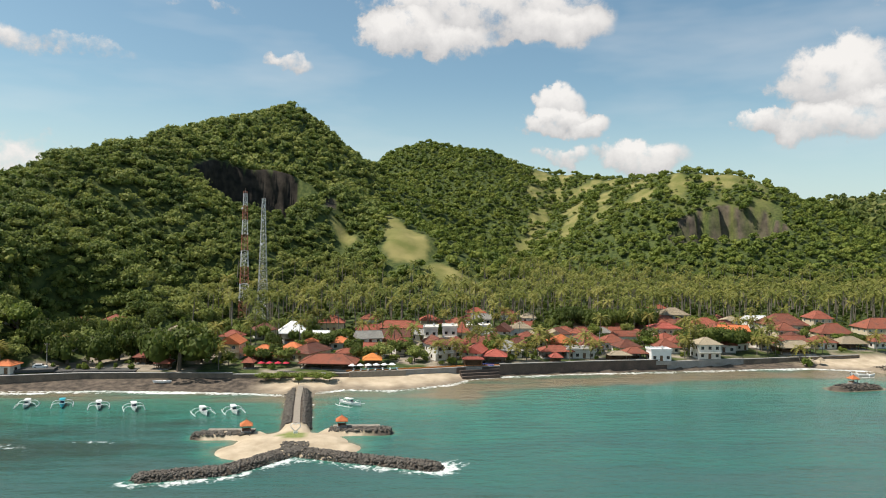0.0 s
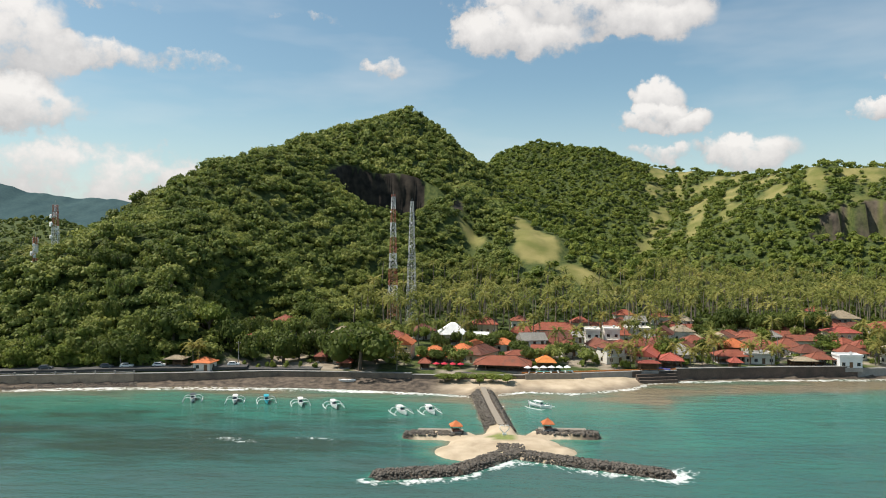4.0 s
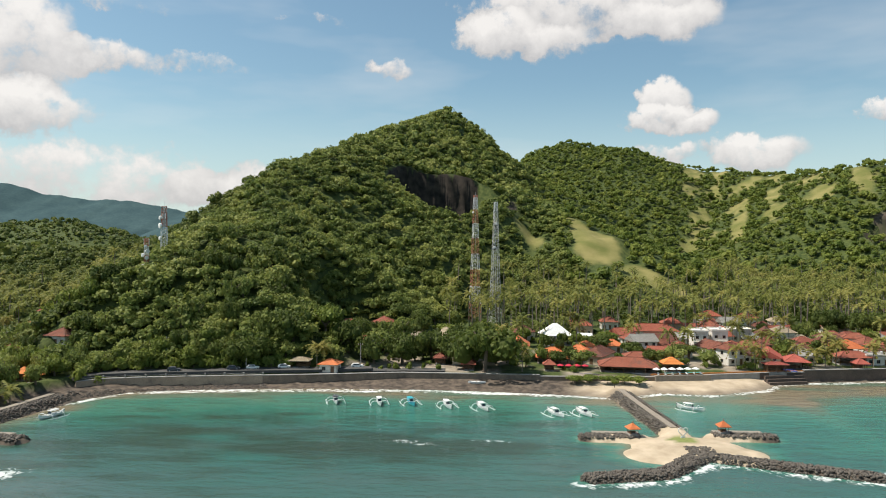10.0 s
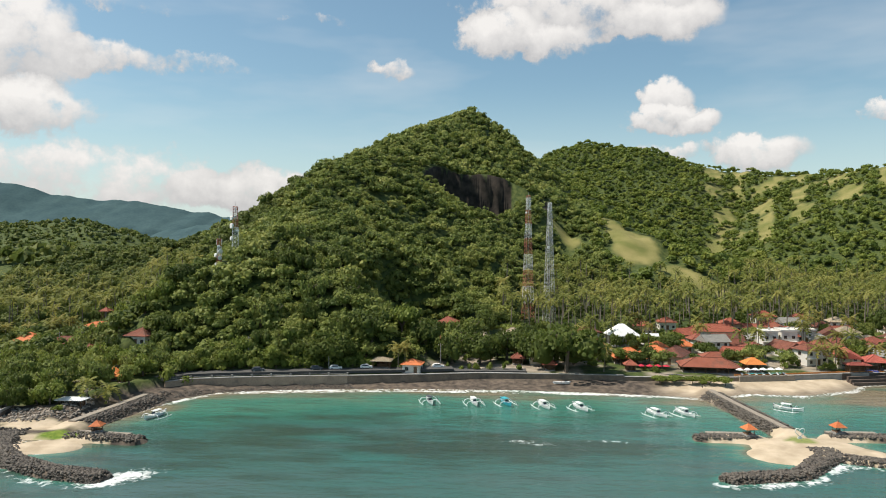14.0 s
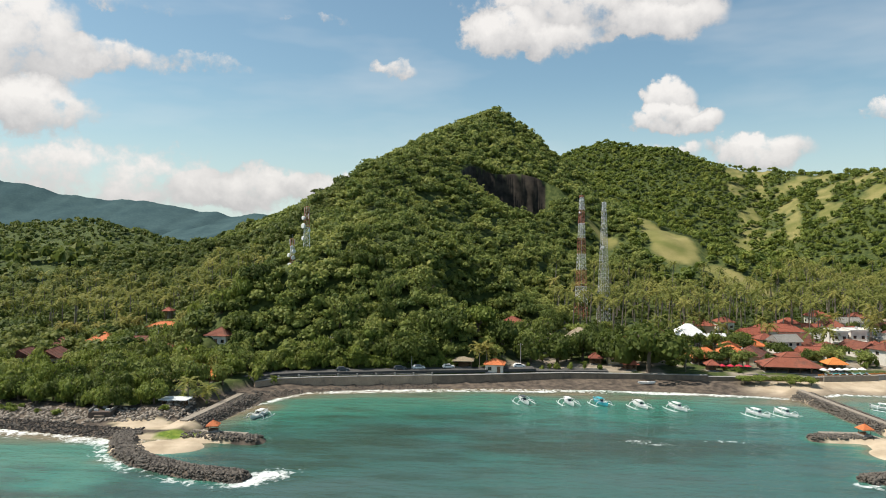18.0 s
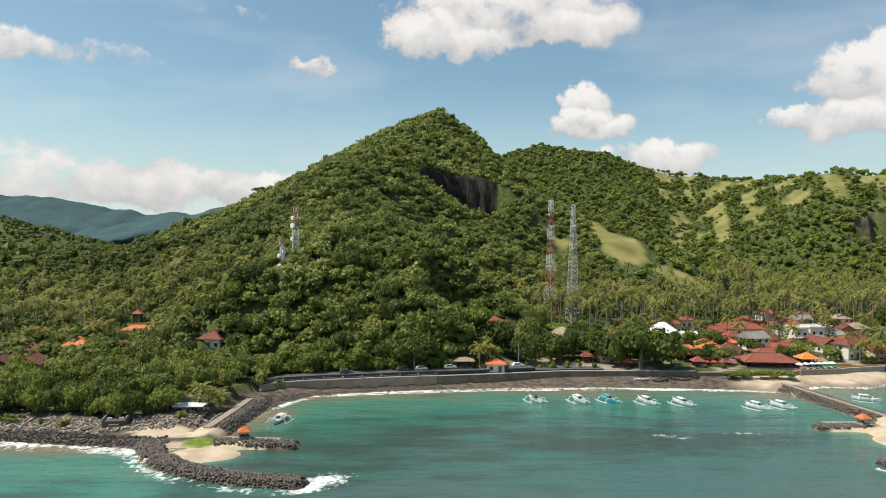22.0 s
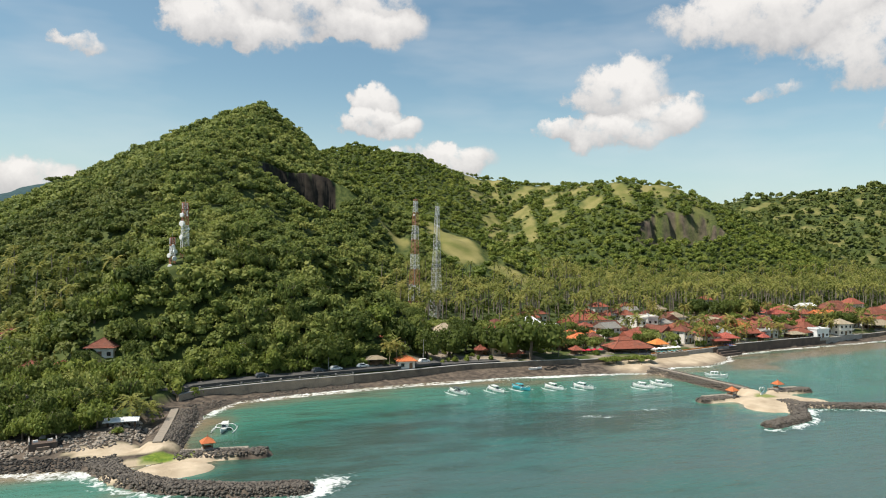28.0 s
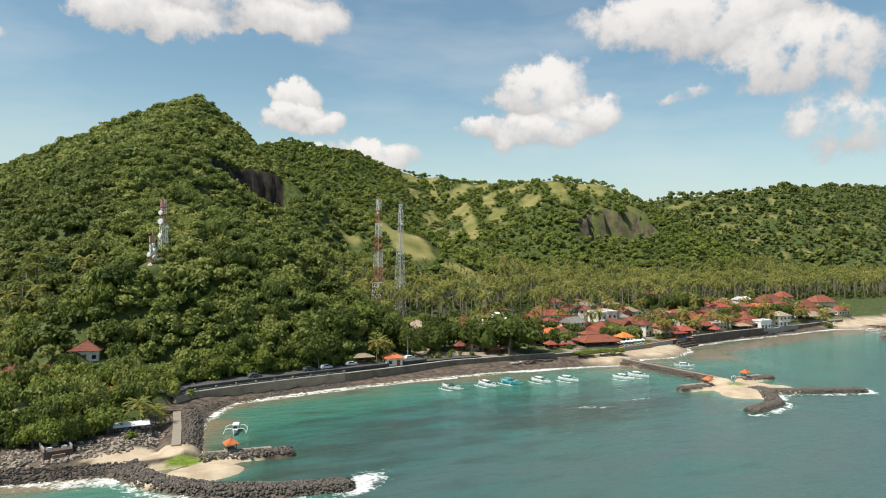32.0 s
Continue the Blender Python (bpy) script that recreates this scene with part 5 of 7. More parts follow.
def gazebo(x, y, turn, label, z=0.9):
    ob = thing("gazebo", (x * U, y * U, z), turn, label, "gazebo", "gazebos on the groynes")
    part("plinth", Geo().box(-1.9, 1.9, -1.9, 1.9, -0.9, 0.35, 0.06).box(-1.6, 1.6, -1.6, 1.6, 0.35, 1.05, 0.06), "concrete", ob, "grey stone plinth")
    post = Geo().box(-0.09, 0.09, -0.09, 0.09, 1.05, 2.75, 0.02).mesh("post")
    post.materials.append(M["timber"])
    for a in (-1.25, 1.25):
        for b in (-1.25, 1.25):
            part("post", post, None, ob, at=pose(a, b, 0))
    part("bench", Geo().box(-1.3, 1.3, 0.7, 1.25, 1.05, 1.5, 0.03).box(-1.3, -0.8, -1.2, 0.7, 1.05, 1.5, 0.03), "timber", ob)
    roof = part("roof", courses(2.6, 2.6, 1.55, 8, 0.75, tip=0.03), "tile_orange", ob, "red-orange pyramid tile roof", at=pose(0, 0, 2.75))
    part("finial", Geo().lathe([(0.22, 1.5), (0.12, 1.7), (0.16, 1.85), (0.03, 2.15)], 8), "tile_red", roof)
    ob.scale = (0.74, 0.74, 0.78)
    return ob


gazebo(44.1, 135.9, 12, "small open gazebo with an orange tiled roof on a stone plinth")
gazebo(62.3, 139.0, 5, "small open gazebo with an orange tiled roof on a stone plinth")
gazebo(-82.0, 127.0, 8, "small open gazebo with an orange tiled roof beside the grass")
gazebo(201, 181.5, 5, "small gazebo with an orange tiled roof on the far groyne")
heart = thing("heart_arch", (53.6 * U, 135.7 * U, gz(53.6 * U, 135.7 * U)), 8, "white heart-shaped arch standing in the sand", "sculpture")
pts = []
for i in range(29):
    a = 2 * math.pi * i / 28
    pts.append((0.075 * 16 * math.sin(a) ** 3, 0, 1.55 + 0.075 * (13 * math.cos(a) - 5 * math.cos(2 * a) - 2 * math.cos(3 * a) - math.cos(4 * a))))
part("heart", Geo().tube(pts, 0.10, 6), "white_paint", heart)
part("foot", Geo().box(-0.5, 0.5, -0.2, 0.2, -0.2, 0.4, 0.04), "white_paint", heart)


# ---- outrigger boats ----
def outrigger(x, y, turn, label, canopy="boat_white", hull="boat_white", dark=False, z=0.05):
    ob = thing("outrigger_boat", (x * U, y * U, z), turn, label, "boat", "outrigger boats at anchor")
    L = 4.3
    v, f = [], []
    st = [-1, -0.8, -0.45, 0, 0.45, 0.8, 1.0]
    for s in st:
        w = 0.62 * (1 - abs(s) ** 2.4) + 0.05
        zt = 0.62 + 0.75 * abs(s) ** 3
        zb = -0.28 + 0.55 * abs(s) ** 3
        xx = s * L
        v += [(xx, -w, zt), (xx, -w * 0.8, (zt + zb) / 2 - 0.05), (xx, 0, zb), (xx, w * 0.8, (zt + zb) / 2 - 0.05), (xx, w, zt), (xx, w * 0.8, zt - 0.12), (xx, 0, zt - 0.22), (xx, -w * 0.8, zt - 0.12)]
    for i in range(len(st) - 1):
        for j in range(8):
            f.append((8 * i + j, 8 * i + (j + 1) % 8, 8 * i + 8 + (j + 1) % 8, 8 * i + 8 + j))
    f += [tuple(range(7, -1, -1)), tuple(8 * (len(st) - 1) + j for j in range(8))]
    part("hull", Geo().add(v, f), hull, ob)
    part("gunwale", Geo().tube([(s * L, -(0.62 * (1 - abs(s) ** 2.4) + 0.07), 0.66 + 0.75 * abs(s) ** 3) for s in st], 0.05, 5).tube([(s * L, 0.62 * (1 - abs(s) ** 2.4) + 0.07, 0.66 + 0.75 * abs(s) ** 3) for s in st], 0.05, 5), canopy, ob)
    cab = part("cabin", Geo().box(-1.3, 0.9, -0.55, 0.55, 0.5, 0.95, 0.08), "boat_dark" if dark else hull, ob)
    part("windscreen", Geo().add([(0.95, -0.5, 0.95), (0.95, 0.5, 0.95), (0.7, 0.5, 1.5), (0.7, -0.5, 1.5), (0.9, -0.5, 0.95), (0.9, 0.5, 0.95), (0.65, 0.5, 1.5), (0.65, -0.5, 1.5)], [(0, 1, 2, 3), (7, 6, 5, 4), (0, 4, 5, 1), (3, 2, 6, 7), (1, 5, 6, 2), (0, 3, 7, 4)]), "window_glass", cab)
    top = Geo()
    for a in (-1.7, -0.6, 0.6):
        for b in (-0.6, 0.6):
            top.tube([(a, b, 0.6), (a, b, 1.75)], 0.03, 5)
    part("canopy_frame", top, "boat_white", ob)
    part("canopy", Geo().box(-2.0, 0.9, -0.78, 0.78, 1.75, 1.83, 0.12).box(-1.9, 0.8, -0.5, 0.5, 1.83, 1.90, 0.1), "boat_dark" if dark else canopy, ob)
    for sgn in (-1, 1):
        part("outrigger_float", Geo().tube([(-3.6, sgn * 2.65, 0.30), (-2.6, sgn * 2.7, 0.06), (0, sgn * 2.72, 0.03), (2.6, sgn * 2.7, 0.06), (3.7, sgn * 2.62, 0.34)], [0.05, 0.10, 0.11, 0.10, 0.05], 7), "boat_white", ob)
        for a in (-1.9, 1.9):
            part("outrigger_arm", Geo().tube([(a, 0.0, 0.9), (a, sgn * 0.9, 1.18), (a, sgn * 1.7, 1.22), (a + 0.05, sgn * 2.35, 0.92), (a + 0.1, sgn * 2.62, 0.45), (a + 0.1, sgn * 2.7, 0.08)], [0.09, 0.10, 0.10, 0.10, 0.09, 0.08], 6), "boat_white", ob)
    part("engine", Geo().box(-4.3, -3.9, -0.15, 0.15, 0.9, 1.35, 0.05).box(-4.2, -4.05, -0.05, 0.05, -0.2, 0.9), "boat_dark", ob)
    ob.scale = (0.95, 1.0, 1.0)
    return ob


BOAT = "white wooden outrigger boat moored on calm water"
outrigger(-20.4, 162.3, -72, "white outrigger boat with a dark canopy at anchor", dark=True)
outrigger(-9.8, 161.8, -75, BOAT)
outrigger(-2.3, 162.2, -68, "turquoise-painted outrigger boat with a blue canopy", canopy="boat_blue", hull="boat_blue")
outrigger(6.5, 160.2, -70, BOAT)
outrigger(14.7, 158.8, -66, BOAT)
outrigger(31.0, 154.6, -62, "white outrigger boat beside its twin at anchor")
outrigger(37.4, 155.5, -66, "white outrigger boat beside its twin at anchor")
outrigger(62.6, 162.3, -38, "white outrigger boat moored beyond the groyne")
outrigger(-78.5, 143.2, -105, "white outrigger boat moored inside the curved groyne")
outrigger(215, 197, -25, "white outrigger boat moored off the far beach")
rowing = thing("rowing_boat", (13.0 * U, 183.2 * U, gz(13.0 * U, 183.2 * U) + 0.3), 3, "white rowing boat drawn up below the sea wall", "boat")
v, f = [], []
for s in (-1, -0.7, 0, 0.7, 1):
    w = 0.75 * (1 - s * s) ** 0.6 + 0.04
    v += [(s * 2.9, -w, 0.45 + 0.2 * s * s), (s * 2.9, -w * 0.6, -0.2 + 0.2 * s * s), (s * 2.9, w * 0.6, -0.2 + 0.2 * s * s), (s * 2.9, w, 0.45 + 0.2 * s * s), (s * 2.9, w * 0.8, 0.3 + 0.2 * s * s), (s * 2.9, -w * 0.8, 0.3 + 0.2 * s * s)]
for i in range(4):
    for j in range(6):
        f.append((6 * i + j, 6 * i + (j + 1) % 6, 6 * i + 6 + (j + 1) % 6, 6 * i + 6 + j))
part("hull", Geo().add(v, f + [(5, 4, 3, 2, 1, 0), (24, 25, 26, 27, 28, 29)]), "boat_white", rowing)
part("thwart", Geo().box(-0.2, 0.2, -0.6, 0.6, 0.3, 0.38).box(1.0, 1.3, -0.5, 0.5, 0.3, 0.38), "timber", rowing)


# ---- houses ----
FOOT = []


def house(x, y, w, d, h, roof="tile_brown", wall="plaster", kind="hip", turn=0.0, rise=None, storeys=1, label="", over=0.7, open_front=False, tip=0.0, name="house", dz=0.0):
    """A house of the plan: walls with windows and a door towards the sea, and a roof of tile courses; h is the height of its ridge."""
    X, Y = x * U, y * U
    z = min(gz(X + a, Y + b) for a in (-w / 2, 0, w / 2) for b in (-d / 2, 0, d / 2))
    z = max(z, 3.45) + dz
    rise = rise if rise is not None else min(w, d) * 0.34
    hw = max(h - rise, 2.3)
    ob = thing(name, (X, Y, z), turn, label, "house" if name == "house" else name.replace("_", " "))
    FOOT.append((X, Y, max(w, d) * 0.5 + 0.8))
    W, D = w / 2, d / 2
    t = 0.22
    if open_front:
        part("floor_slab", Geo().box(-W, W, -D, D, -1.0, 0.25, 0.05), "concrete", ob)
        part("back_wall", Geo().box(-W, W, D - t, D, 0.25, hw), wall, ob)
        col = Geo().box(-0.13, 0.13, -0.13, 0.13, 0.25, hw, 0.03).mesh("column")
        col.materials.append(M["timber"])
        n = max(2, int(w / 3.2))
        for i in range(n + 1):
            part("column", col, None, ob, at=pose(-W + 0.2 + (w - 0.4) * i / n, -D + 0.2, 0))
        for b in (0.0, D - 0.5):
            for a in (-W + 0.2, W - 0.2):
                part("column", col, None, ob, at=pose(a, b, 0))
        part("counter", Geo().box(-W * 0.6, W * 0.6, D * 0.2, D * 0.2 + 0.6, 0.25, 1.2, 0.04), "timber", ob)
    else:
        part("wall", Geo().box(-W, W, -D, D, -1.2, hw, 0.04), wall, ob)
        part("plinth", Geo().box(-W - 0.12, W + 0.12, -D - 0.12, D + 0.12, -1.2, 0.3, 0.05), "concrete", ob)
        fh = hw / storeys
        frame_g = Geo().box(-0.6, 0.6, -0.09, 0.06, 0, 0.09).box(-0.6, 0.6, -0.09, 0.06, 1.15, 1.24).box(-0.6, -0.51, -0.09, 0.06, 0.09, 1.15).box(0.51, 0.6, -0.09, 0.06, 0.09, 1.15).box(-0.03, 0.03, -0.07, 0.05, 0.09, 1.15)
        frame_m = frame_g.mesh("window")
        frame_m.materials.append(M["timber" if wall != "plaster_cream" else "white_paint"])
        pane_m = Geo().box(-0.51, 0.51, -0.05, 0.03, 0.09, 1.15).mesh("pane")
        pane_m.materials.append(M["window_glass"])
        for s in range(storeys):
            n = max(1, int(w / 2.6))
            for i in range(n):
                a = -W + w * (i + 0.5) / n
                if s == 0 and i == n // 2:
                    dr = part("door", Geo().box(-0.5, 0.5, -0.08, 0.05, 0, 2.05).box(-0.58, -0.5, -0.1, 0.05, 0, 2.13).box(0.5, 0.58, -0.1, 0.05, 0, 2.13), "timber", ob, at=pose(a, -D, 0.3))
                    part("door_handle", Geo().box(0.36, 0.42, -0.14, -0.08, 0.98, 1.08), "steel", dr)
                    continue
                wn = part("window", frame_m, None, ob, at=pose(a, -D, s * fh + 0.95))
                part("pane", pane_m, None, wn)
            m = max(1, int(d / 3.4))
            for i in range(m):
                for sgn in (-1, 1):
                    wn = part("window", frame_m, None, ob, at=pose(sgn * W, -D + d * (i + 0.5) / m, s * fh + 0.95, 0, 0, 90 * sgn))
                    part("pane", pane_m, None, wn)
            if s:
                part("balcony", Geo().box(-W, W, -D - 1.1, -D, s * fh - 0.15, s * fh).box(-W, W, -D - 1.1, -D - 1.02, s * fh + 0.85, s * fh + 0.95), wall, ob)
                bar = Geo()
                for i in range(int(w / 0.5) + 1):
                    bar.box(-W + w * i / int(w / 0.5 + 0.001) - 0.03, -W + w * i / int(w / 0.5 + 0.001) + 0.03, -D - 1.08, -D - 1.03, s * fh, s * fh + 0.86)
                tagged(part("balustrade", bar, "white_paint", ob), kind="stuff")
    if kind == "flat":
        part("roof_slab", Geo().box(-W - 0.3, W + 0.3, -D - 0.3, D + 0.3, hw, hw + 0.22, 0.05), wall if roof is None else roof, ob)
        part("parapet", Geo().box(-W - 0.3, W + 0.3, -D - 0.3, -D - 0.1, hw + 0.22, hw + 0.7).box(-W - 0.3, W + 0.3, D + 0.1, D + 0.3, hw + 0.22, hw + 0.7).box(-W - 0.3, -W - 0.1, -D - 0.1, D + 0.1, hw + 0.22, hw + 0.7).box(W + 0.1, W + 0.3, -D - 0.1, D + 0.1, hw + 0.22, hw + 0.7), wall, ob)
        part("water_tank", Geo().lathe([(0.5, hw + 0.22), (0.55, hw + 0.4), (0.55, hw + 1.2), (0.2, hw + 1.35)], 10, W * 0.4, D * 0.3), "steel", ob)
        return ob
    k = {"hip": "hip", "gable": "gable_x" if w >= d else "gable_y"}.get(kind, "hip")
    n = max(5, int(min(w, d) / 0.9))
    rf = part("roof", courses(w, d, rise, n, over, k, tip), roof, ob, at=pose(0, 0, hw))
    if k != "hip":
        if k == "gable_x":
            g = Geo().add([(-W, -D, 0), (-W, D, 0), (-W, 0, rise * 0.9), (-W + 0.15, -D, 0), (-W + 0.15, D, 0), (-W + 0.15, 0, rise * 0.9)], [(0, 2, 1), (3, 4, 5), (0, 3, 5, 2), (1, 2, 5, 4)])
            g.add([(W, -D, 0), (W, D, 0), (W, 0, rise * 0.9), (W - 0.15, -D, 0), (W - 0.15, D, 0), (W - 0.15, 0, rise * 0.9)], [(0, 1, 2), (3, 5, 4), (0, 2, 5, 3), (1, 4, 5, 2)])
        else:
            g = Geo().add([(-W, -D, 0), (W, -D, 0), (0, -D, rise * 0.9), (-W, -D + 0.15, 0), (W, -D + 0.15, 0), (0, -D + 0.15, rise * 0.9)], [(0, 1, 2), (3, 5, 4), (0, 2, 5, 3), (1, 4, 5, 2)])
        part("gable_wall", g, wall, ob, at=pose(0, 0, hw))
    a, b = W + over, D + over
    m = min(a, b)
    cap = Geo()
    ex, ey = (a - m, 0) if a >= b else (0, b - m)
    if k == "hip":
        for sx in (-1, 1):
            for sy in (-1, 1):
                cap.tube([(sx * a, sy * b, 0.06), (sx * ex, sy * ey, rise + 0.04)], 0.11, 5)
        cap.tube([(-ex - 0.05, -ey - 0.05, rise + 0.06), (ex + 0.05, ey + 0.05, rise + 0.06)], 0.13, 5)
    elif k == "gable_x":
        cap.tube([(-a, 0, rise + 0.04), (a, 0, rise + 0.04)], 0.13, 5)
    else:
        cap.tube([(0, -b, rise + 0.04), (0, b, rise + 0.04)], 0.13, 5)
    if tip < 0.3:
        part("ridge_cap", cap, roof, rf)
    return ob


# terrace restaurants at the head of the groyne
house(35, 206, 11, 9.5, 5.6, "tile_orange", "plaster_cream", turn=-4, open_front=True, name="pavilion", label="open restaurant pavilion with a bright orange tile roof")
house(43, 207.5, 11.5, 10, 6.3, "tile_orange", "plaster_cream", turn=-14, label="bright orange tiled villa with cream walls")
house(25, 209, 7.5, 9, 8.6, "tile_orange", "plaster_cream", "gable", turn=-4, rise=2.7, storeys=2, label="two-storey house with an orange gable roof")
house(55, 195.5, 19, 10, 4.6, "tile_brown", "plaster_cream", turn=-6, rise=2.6, open_front=True, name="restaurant", label="wide open restaurant under a worn red-brown tile roof")
house(48.5, 207, 8, 14, 6.2, "tile_brown", "plaster_cream", turn=-28, rise=2.8, label="long house with a weathered brown roof")
house(33, 193.2, 3.2, 3.2, 4.0, "tile_red", "timber", open_front=True, rise=1.7, name="pavilion", label="small timber pavilion with a dark red roof")
house(39, 238, 11, 11, 9, "white_paint", "plaster", turn=10, rise=4.5, open_front=True, tip=0.15, name="hall", label="open hall under a peaked white roof")
house(50, 263, 11.5, 9, 7.6, "tile_red", "plaster_cream", label="house with a steep red hip roof at the palm grove")
house(48.5, 238, 6, 6, 5, "white_paint", "plaster", "gable", label="small white house with a pale metal roof")
house(47, 221, 6.2, 5.5, 5.1, "tile_orange", "plaster", label="small house with an orange tile roof")
house(56, 225, 7.4, 6.5, 5.1, "tile_orange", "plaster", label="small orange-roofed bungalow among shrubs")
house(60, 206, 9, 6, 4.5, "tile_brown", "plaster_cream", rise=1.5, label="low bungalow with a brown roof behind trees")
house(76, 258, 22, 9, 6.4, "tile_red", "plaster", rise=3.0, label="long hall with a broad red-brown roof")
house(74, 238, 12, 9, 5.9, "tile_brown", "plaster", "gable", turn=8, rise=2.8, label="white-walled house with a brown gable roof")
house(86, 234, 5.8, 9, 8.6, None, "plaster", "flat", turn=-5, storeys=2, rise=0.9, label="white two-storey concrete block with a flat roof")
house(92.6, 235.5, 6.2, 9, 8.8, None, "plaster", "flat", turn=-5, storeys=2, rise=0.9, label="unfinished white concrete block with open bays")
house(87, 222, 8, 12, 6.0, "tile_brown", "plaster", "gable", turn=12, rise=2.6, label="house with a long brown gable roof")
house(67, 195.5, 5.6, 5, 5.0, "cloth_orange", "timber", rise=2.0, open_front=True, tip=0.08, name="pavilion", label="pool bar under an orange pointed roof")
house(97, 247, 9, 8, 7.6, "tile_red", "plaster", rise=4.0, tip=0.25, label="house with a tall tiered red roof")
house(105, 254, 11, 8, 5.9, None, "plaster", "flat", rise=0.8, label="low white flat-roofed house between roofs")
house(113, 248, 10, 8, 7.2, "tile_brown", "plaster", "gable", turn=70, rise=3.0, storeys=2, label="white two-storey house with a brown gable roof")
house(121, 254, 9, 8, 7.0, "thatch", "plaster", rise=2.6, label="white house with a pale beige hip roof")
house(92, 214, 8, 10, 5.4, "tile_brown", "plaster", "gable", turn=-18, rise=2.4, label="brown-roofed bungalow in the resort")
house(101, 229, 10, 9, 5.8, "tile_brown", "plaster", turn=6, label="brown hip-roofed bungalow in the resort")
house(94, 226, 8, 8, 5.4, "tile_red", "plaster", turn=6, label="red hip-roofed bungalow in the resort")
house(108, 234, 9, 8, 5.6, "tile_red", "plaster", label="red hip-roofed house close to its neighbours")
house(98, 207, 7, 14, 6.2, "tile_pink", "plaster_cream", "gable", turn=-20, rise=2.2, storeys=2, label="long guest house with a rose-red gable roof")
house(103.5, 203, 7.5, 8, 5.4, "tile_pink", "plaster_cream", turn=-10, rise=2.2, open_front=True, name="restaurant", label="seafront restaurant with a rose-red roof")
house(96, 197.5, 6.5, 3.2, 3.6, "tile_pink", "timber", rise=0.7, open_front=True, name="shelter", label="beach bar shelter under a flat red roof")
house(109, 214, 10, 9, 6.4, "thatch_grey", "plaster", rise=3.4, tip=0.05, label="house with a grey shingled pyramid roof")
house(119, 233, 9.5, 8, 6.2, "tile_red", "plaster", label="red-roofed house in the village")
house(126, 234, 9, 8, 6.2, "tile_brown", "plaster", label="brown-roofed house in the village")
house(114, 224, 8.5, 7, 5.4, "tile_brown", "plaster", turn=15, label="brown-roofed cottage among palms")
house(129, 225, 9.5, 9, 6.8, "tile_orange", "timber", rise=3.0, open_front=True, name="pavilion", label="tall open pavilion with an orange-brown roof")
house(124, 212, 12, 7, 5.0, "tile_red", "plaster", rise=2.0, open_front=True, name="restaurant", label="seafront cafe with a red tile roof")
house(131.5, 212.5, 11, 7, 4.2, "concrete", "plaster", "flat", rise=0.7, label="low house with a pale flat roof")
house(122, 203.5, 3.4, 3.4, 4.2, "tile_pink", "timber", rise=1.8, open_front=True, name="pavilion", label="small seaside pavilion with a red roof")
house(148, 230, 10, 9, 6.2, "tile_brown", "plaster", label="brown-roofed house under large trees")
house(141, 236, 9, 8, 6.0, "tile_brown", "plaster", turn=12, label="brown-roofed house under large trees")
house(143, 208.5, 8, 5.5, 3.7, "thatch", "timber", rise=1.2, open_front=True, name="shelter", label="open shelter under a beige canvas roof")
house(133, 245, 9, 8, 6.3, "tile_brown", "plaster", label="brown-roofed house near the palm grove")
house(138, 222, 9, 7, 5.2, "tile_brown", "plaster", turn=-8, label="brown-roofed bungalow behind the sea wall")
# eastern end of the village
house(196, 292, 14, 11, 9.5, "thatch", "concrete", rise=3.6, storeys=2, label="large house with a pale beige hip roof")
house(174, 248, 12, 9, 8.4, "tile_pink", "plaster_cream", rise=2.2, storeys=2, label="two-storey house with a deep red roof")
house(199, 268, 12, 9, 7.8, "tile_red", "plaster", rise=3.0, label="house with a red hip roof")
house(198, 243, 12, 8.5, 8.4, "tile_orange", "plaster_cream", "gable", turn=-12, rise=2.2, storeys=2, label="yellow two-storey house with an orange-red roof")
house(226, 278, 10, 9, 7.6, "white_paint", "plaster", "gable", rise=2.2, label="white house with a pale roof")
house(228, 262, 20, 13, 11.2, "tile_brown", "plaster_cream", turn=-4, rise=5.0, storeys=2, name="hotel", label="large two-storey hotel under a broad brown roof")
house(222, 250, 9, 8, 8.6, "tile_brown", "plaster_cream", turn=-4, rise=3.2, storeys=2, name="hotel", label="hotel wing with balconies under a brown roof")
house(241, 250, 15, 10, 8.6, "tile_brown", "plaster_cream", turn=-4, rise=4.4, storeys=2, name="hotel", label="broad hotel wing with a sloping brown roof")
house(247, 268, 10, 10, 12.0, "tile_red", "plaster_cream", rise=3.6, tip=0.2, storeys=3, name="hotel", label="tall hotel pavilion with a tiered red roof")
house(266, 258, 20, 12, 10.2, "tile_brown", "plaster_cream", rise=4.6, storeys=2, name="hotel", label="hotel wing with a brown tile roof")
house(236, 233, 12, 8, 5.6, "thatch", "timber", rise=2.8, open_front=True, name="restaurant", label="open hotel restaurant with a straw-coloured roof")
house(226, 234, 10, 8, 6.0, "tile_brown", "plaster", rise=3.0, label="brown-roofed beach bungalow of the hotel")
house(250, 236, 11, 8, 6.2, "tile_brown", "plaster", rise=3.0, label="brown-roofed beach bungalow of the hotel")
house(173.5, 213.5, 9, 8, 8.4, "thatch", "plaster", rise=2.4, storeys=2, label="white two-storey villa with a thatched roof")
house(156, 208.5, 8, 5.5, 5.0, None, "white_paint", "flat", rise=0.7, label="small white and pale blue beach house")
house(164, 223, 9, 9, 5.8, "tile_brown", "plaster", label="brown-roofed bungalow behind palms")
house(150, 221, 9, 8, 5.7, "tile_brown", "plaster", turn=8, label="brown-roofed bungalow behind the sea wall")
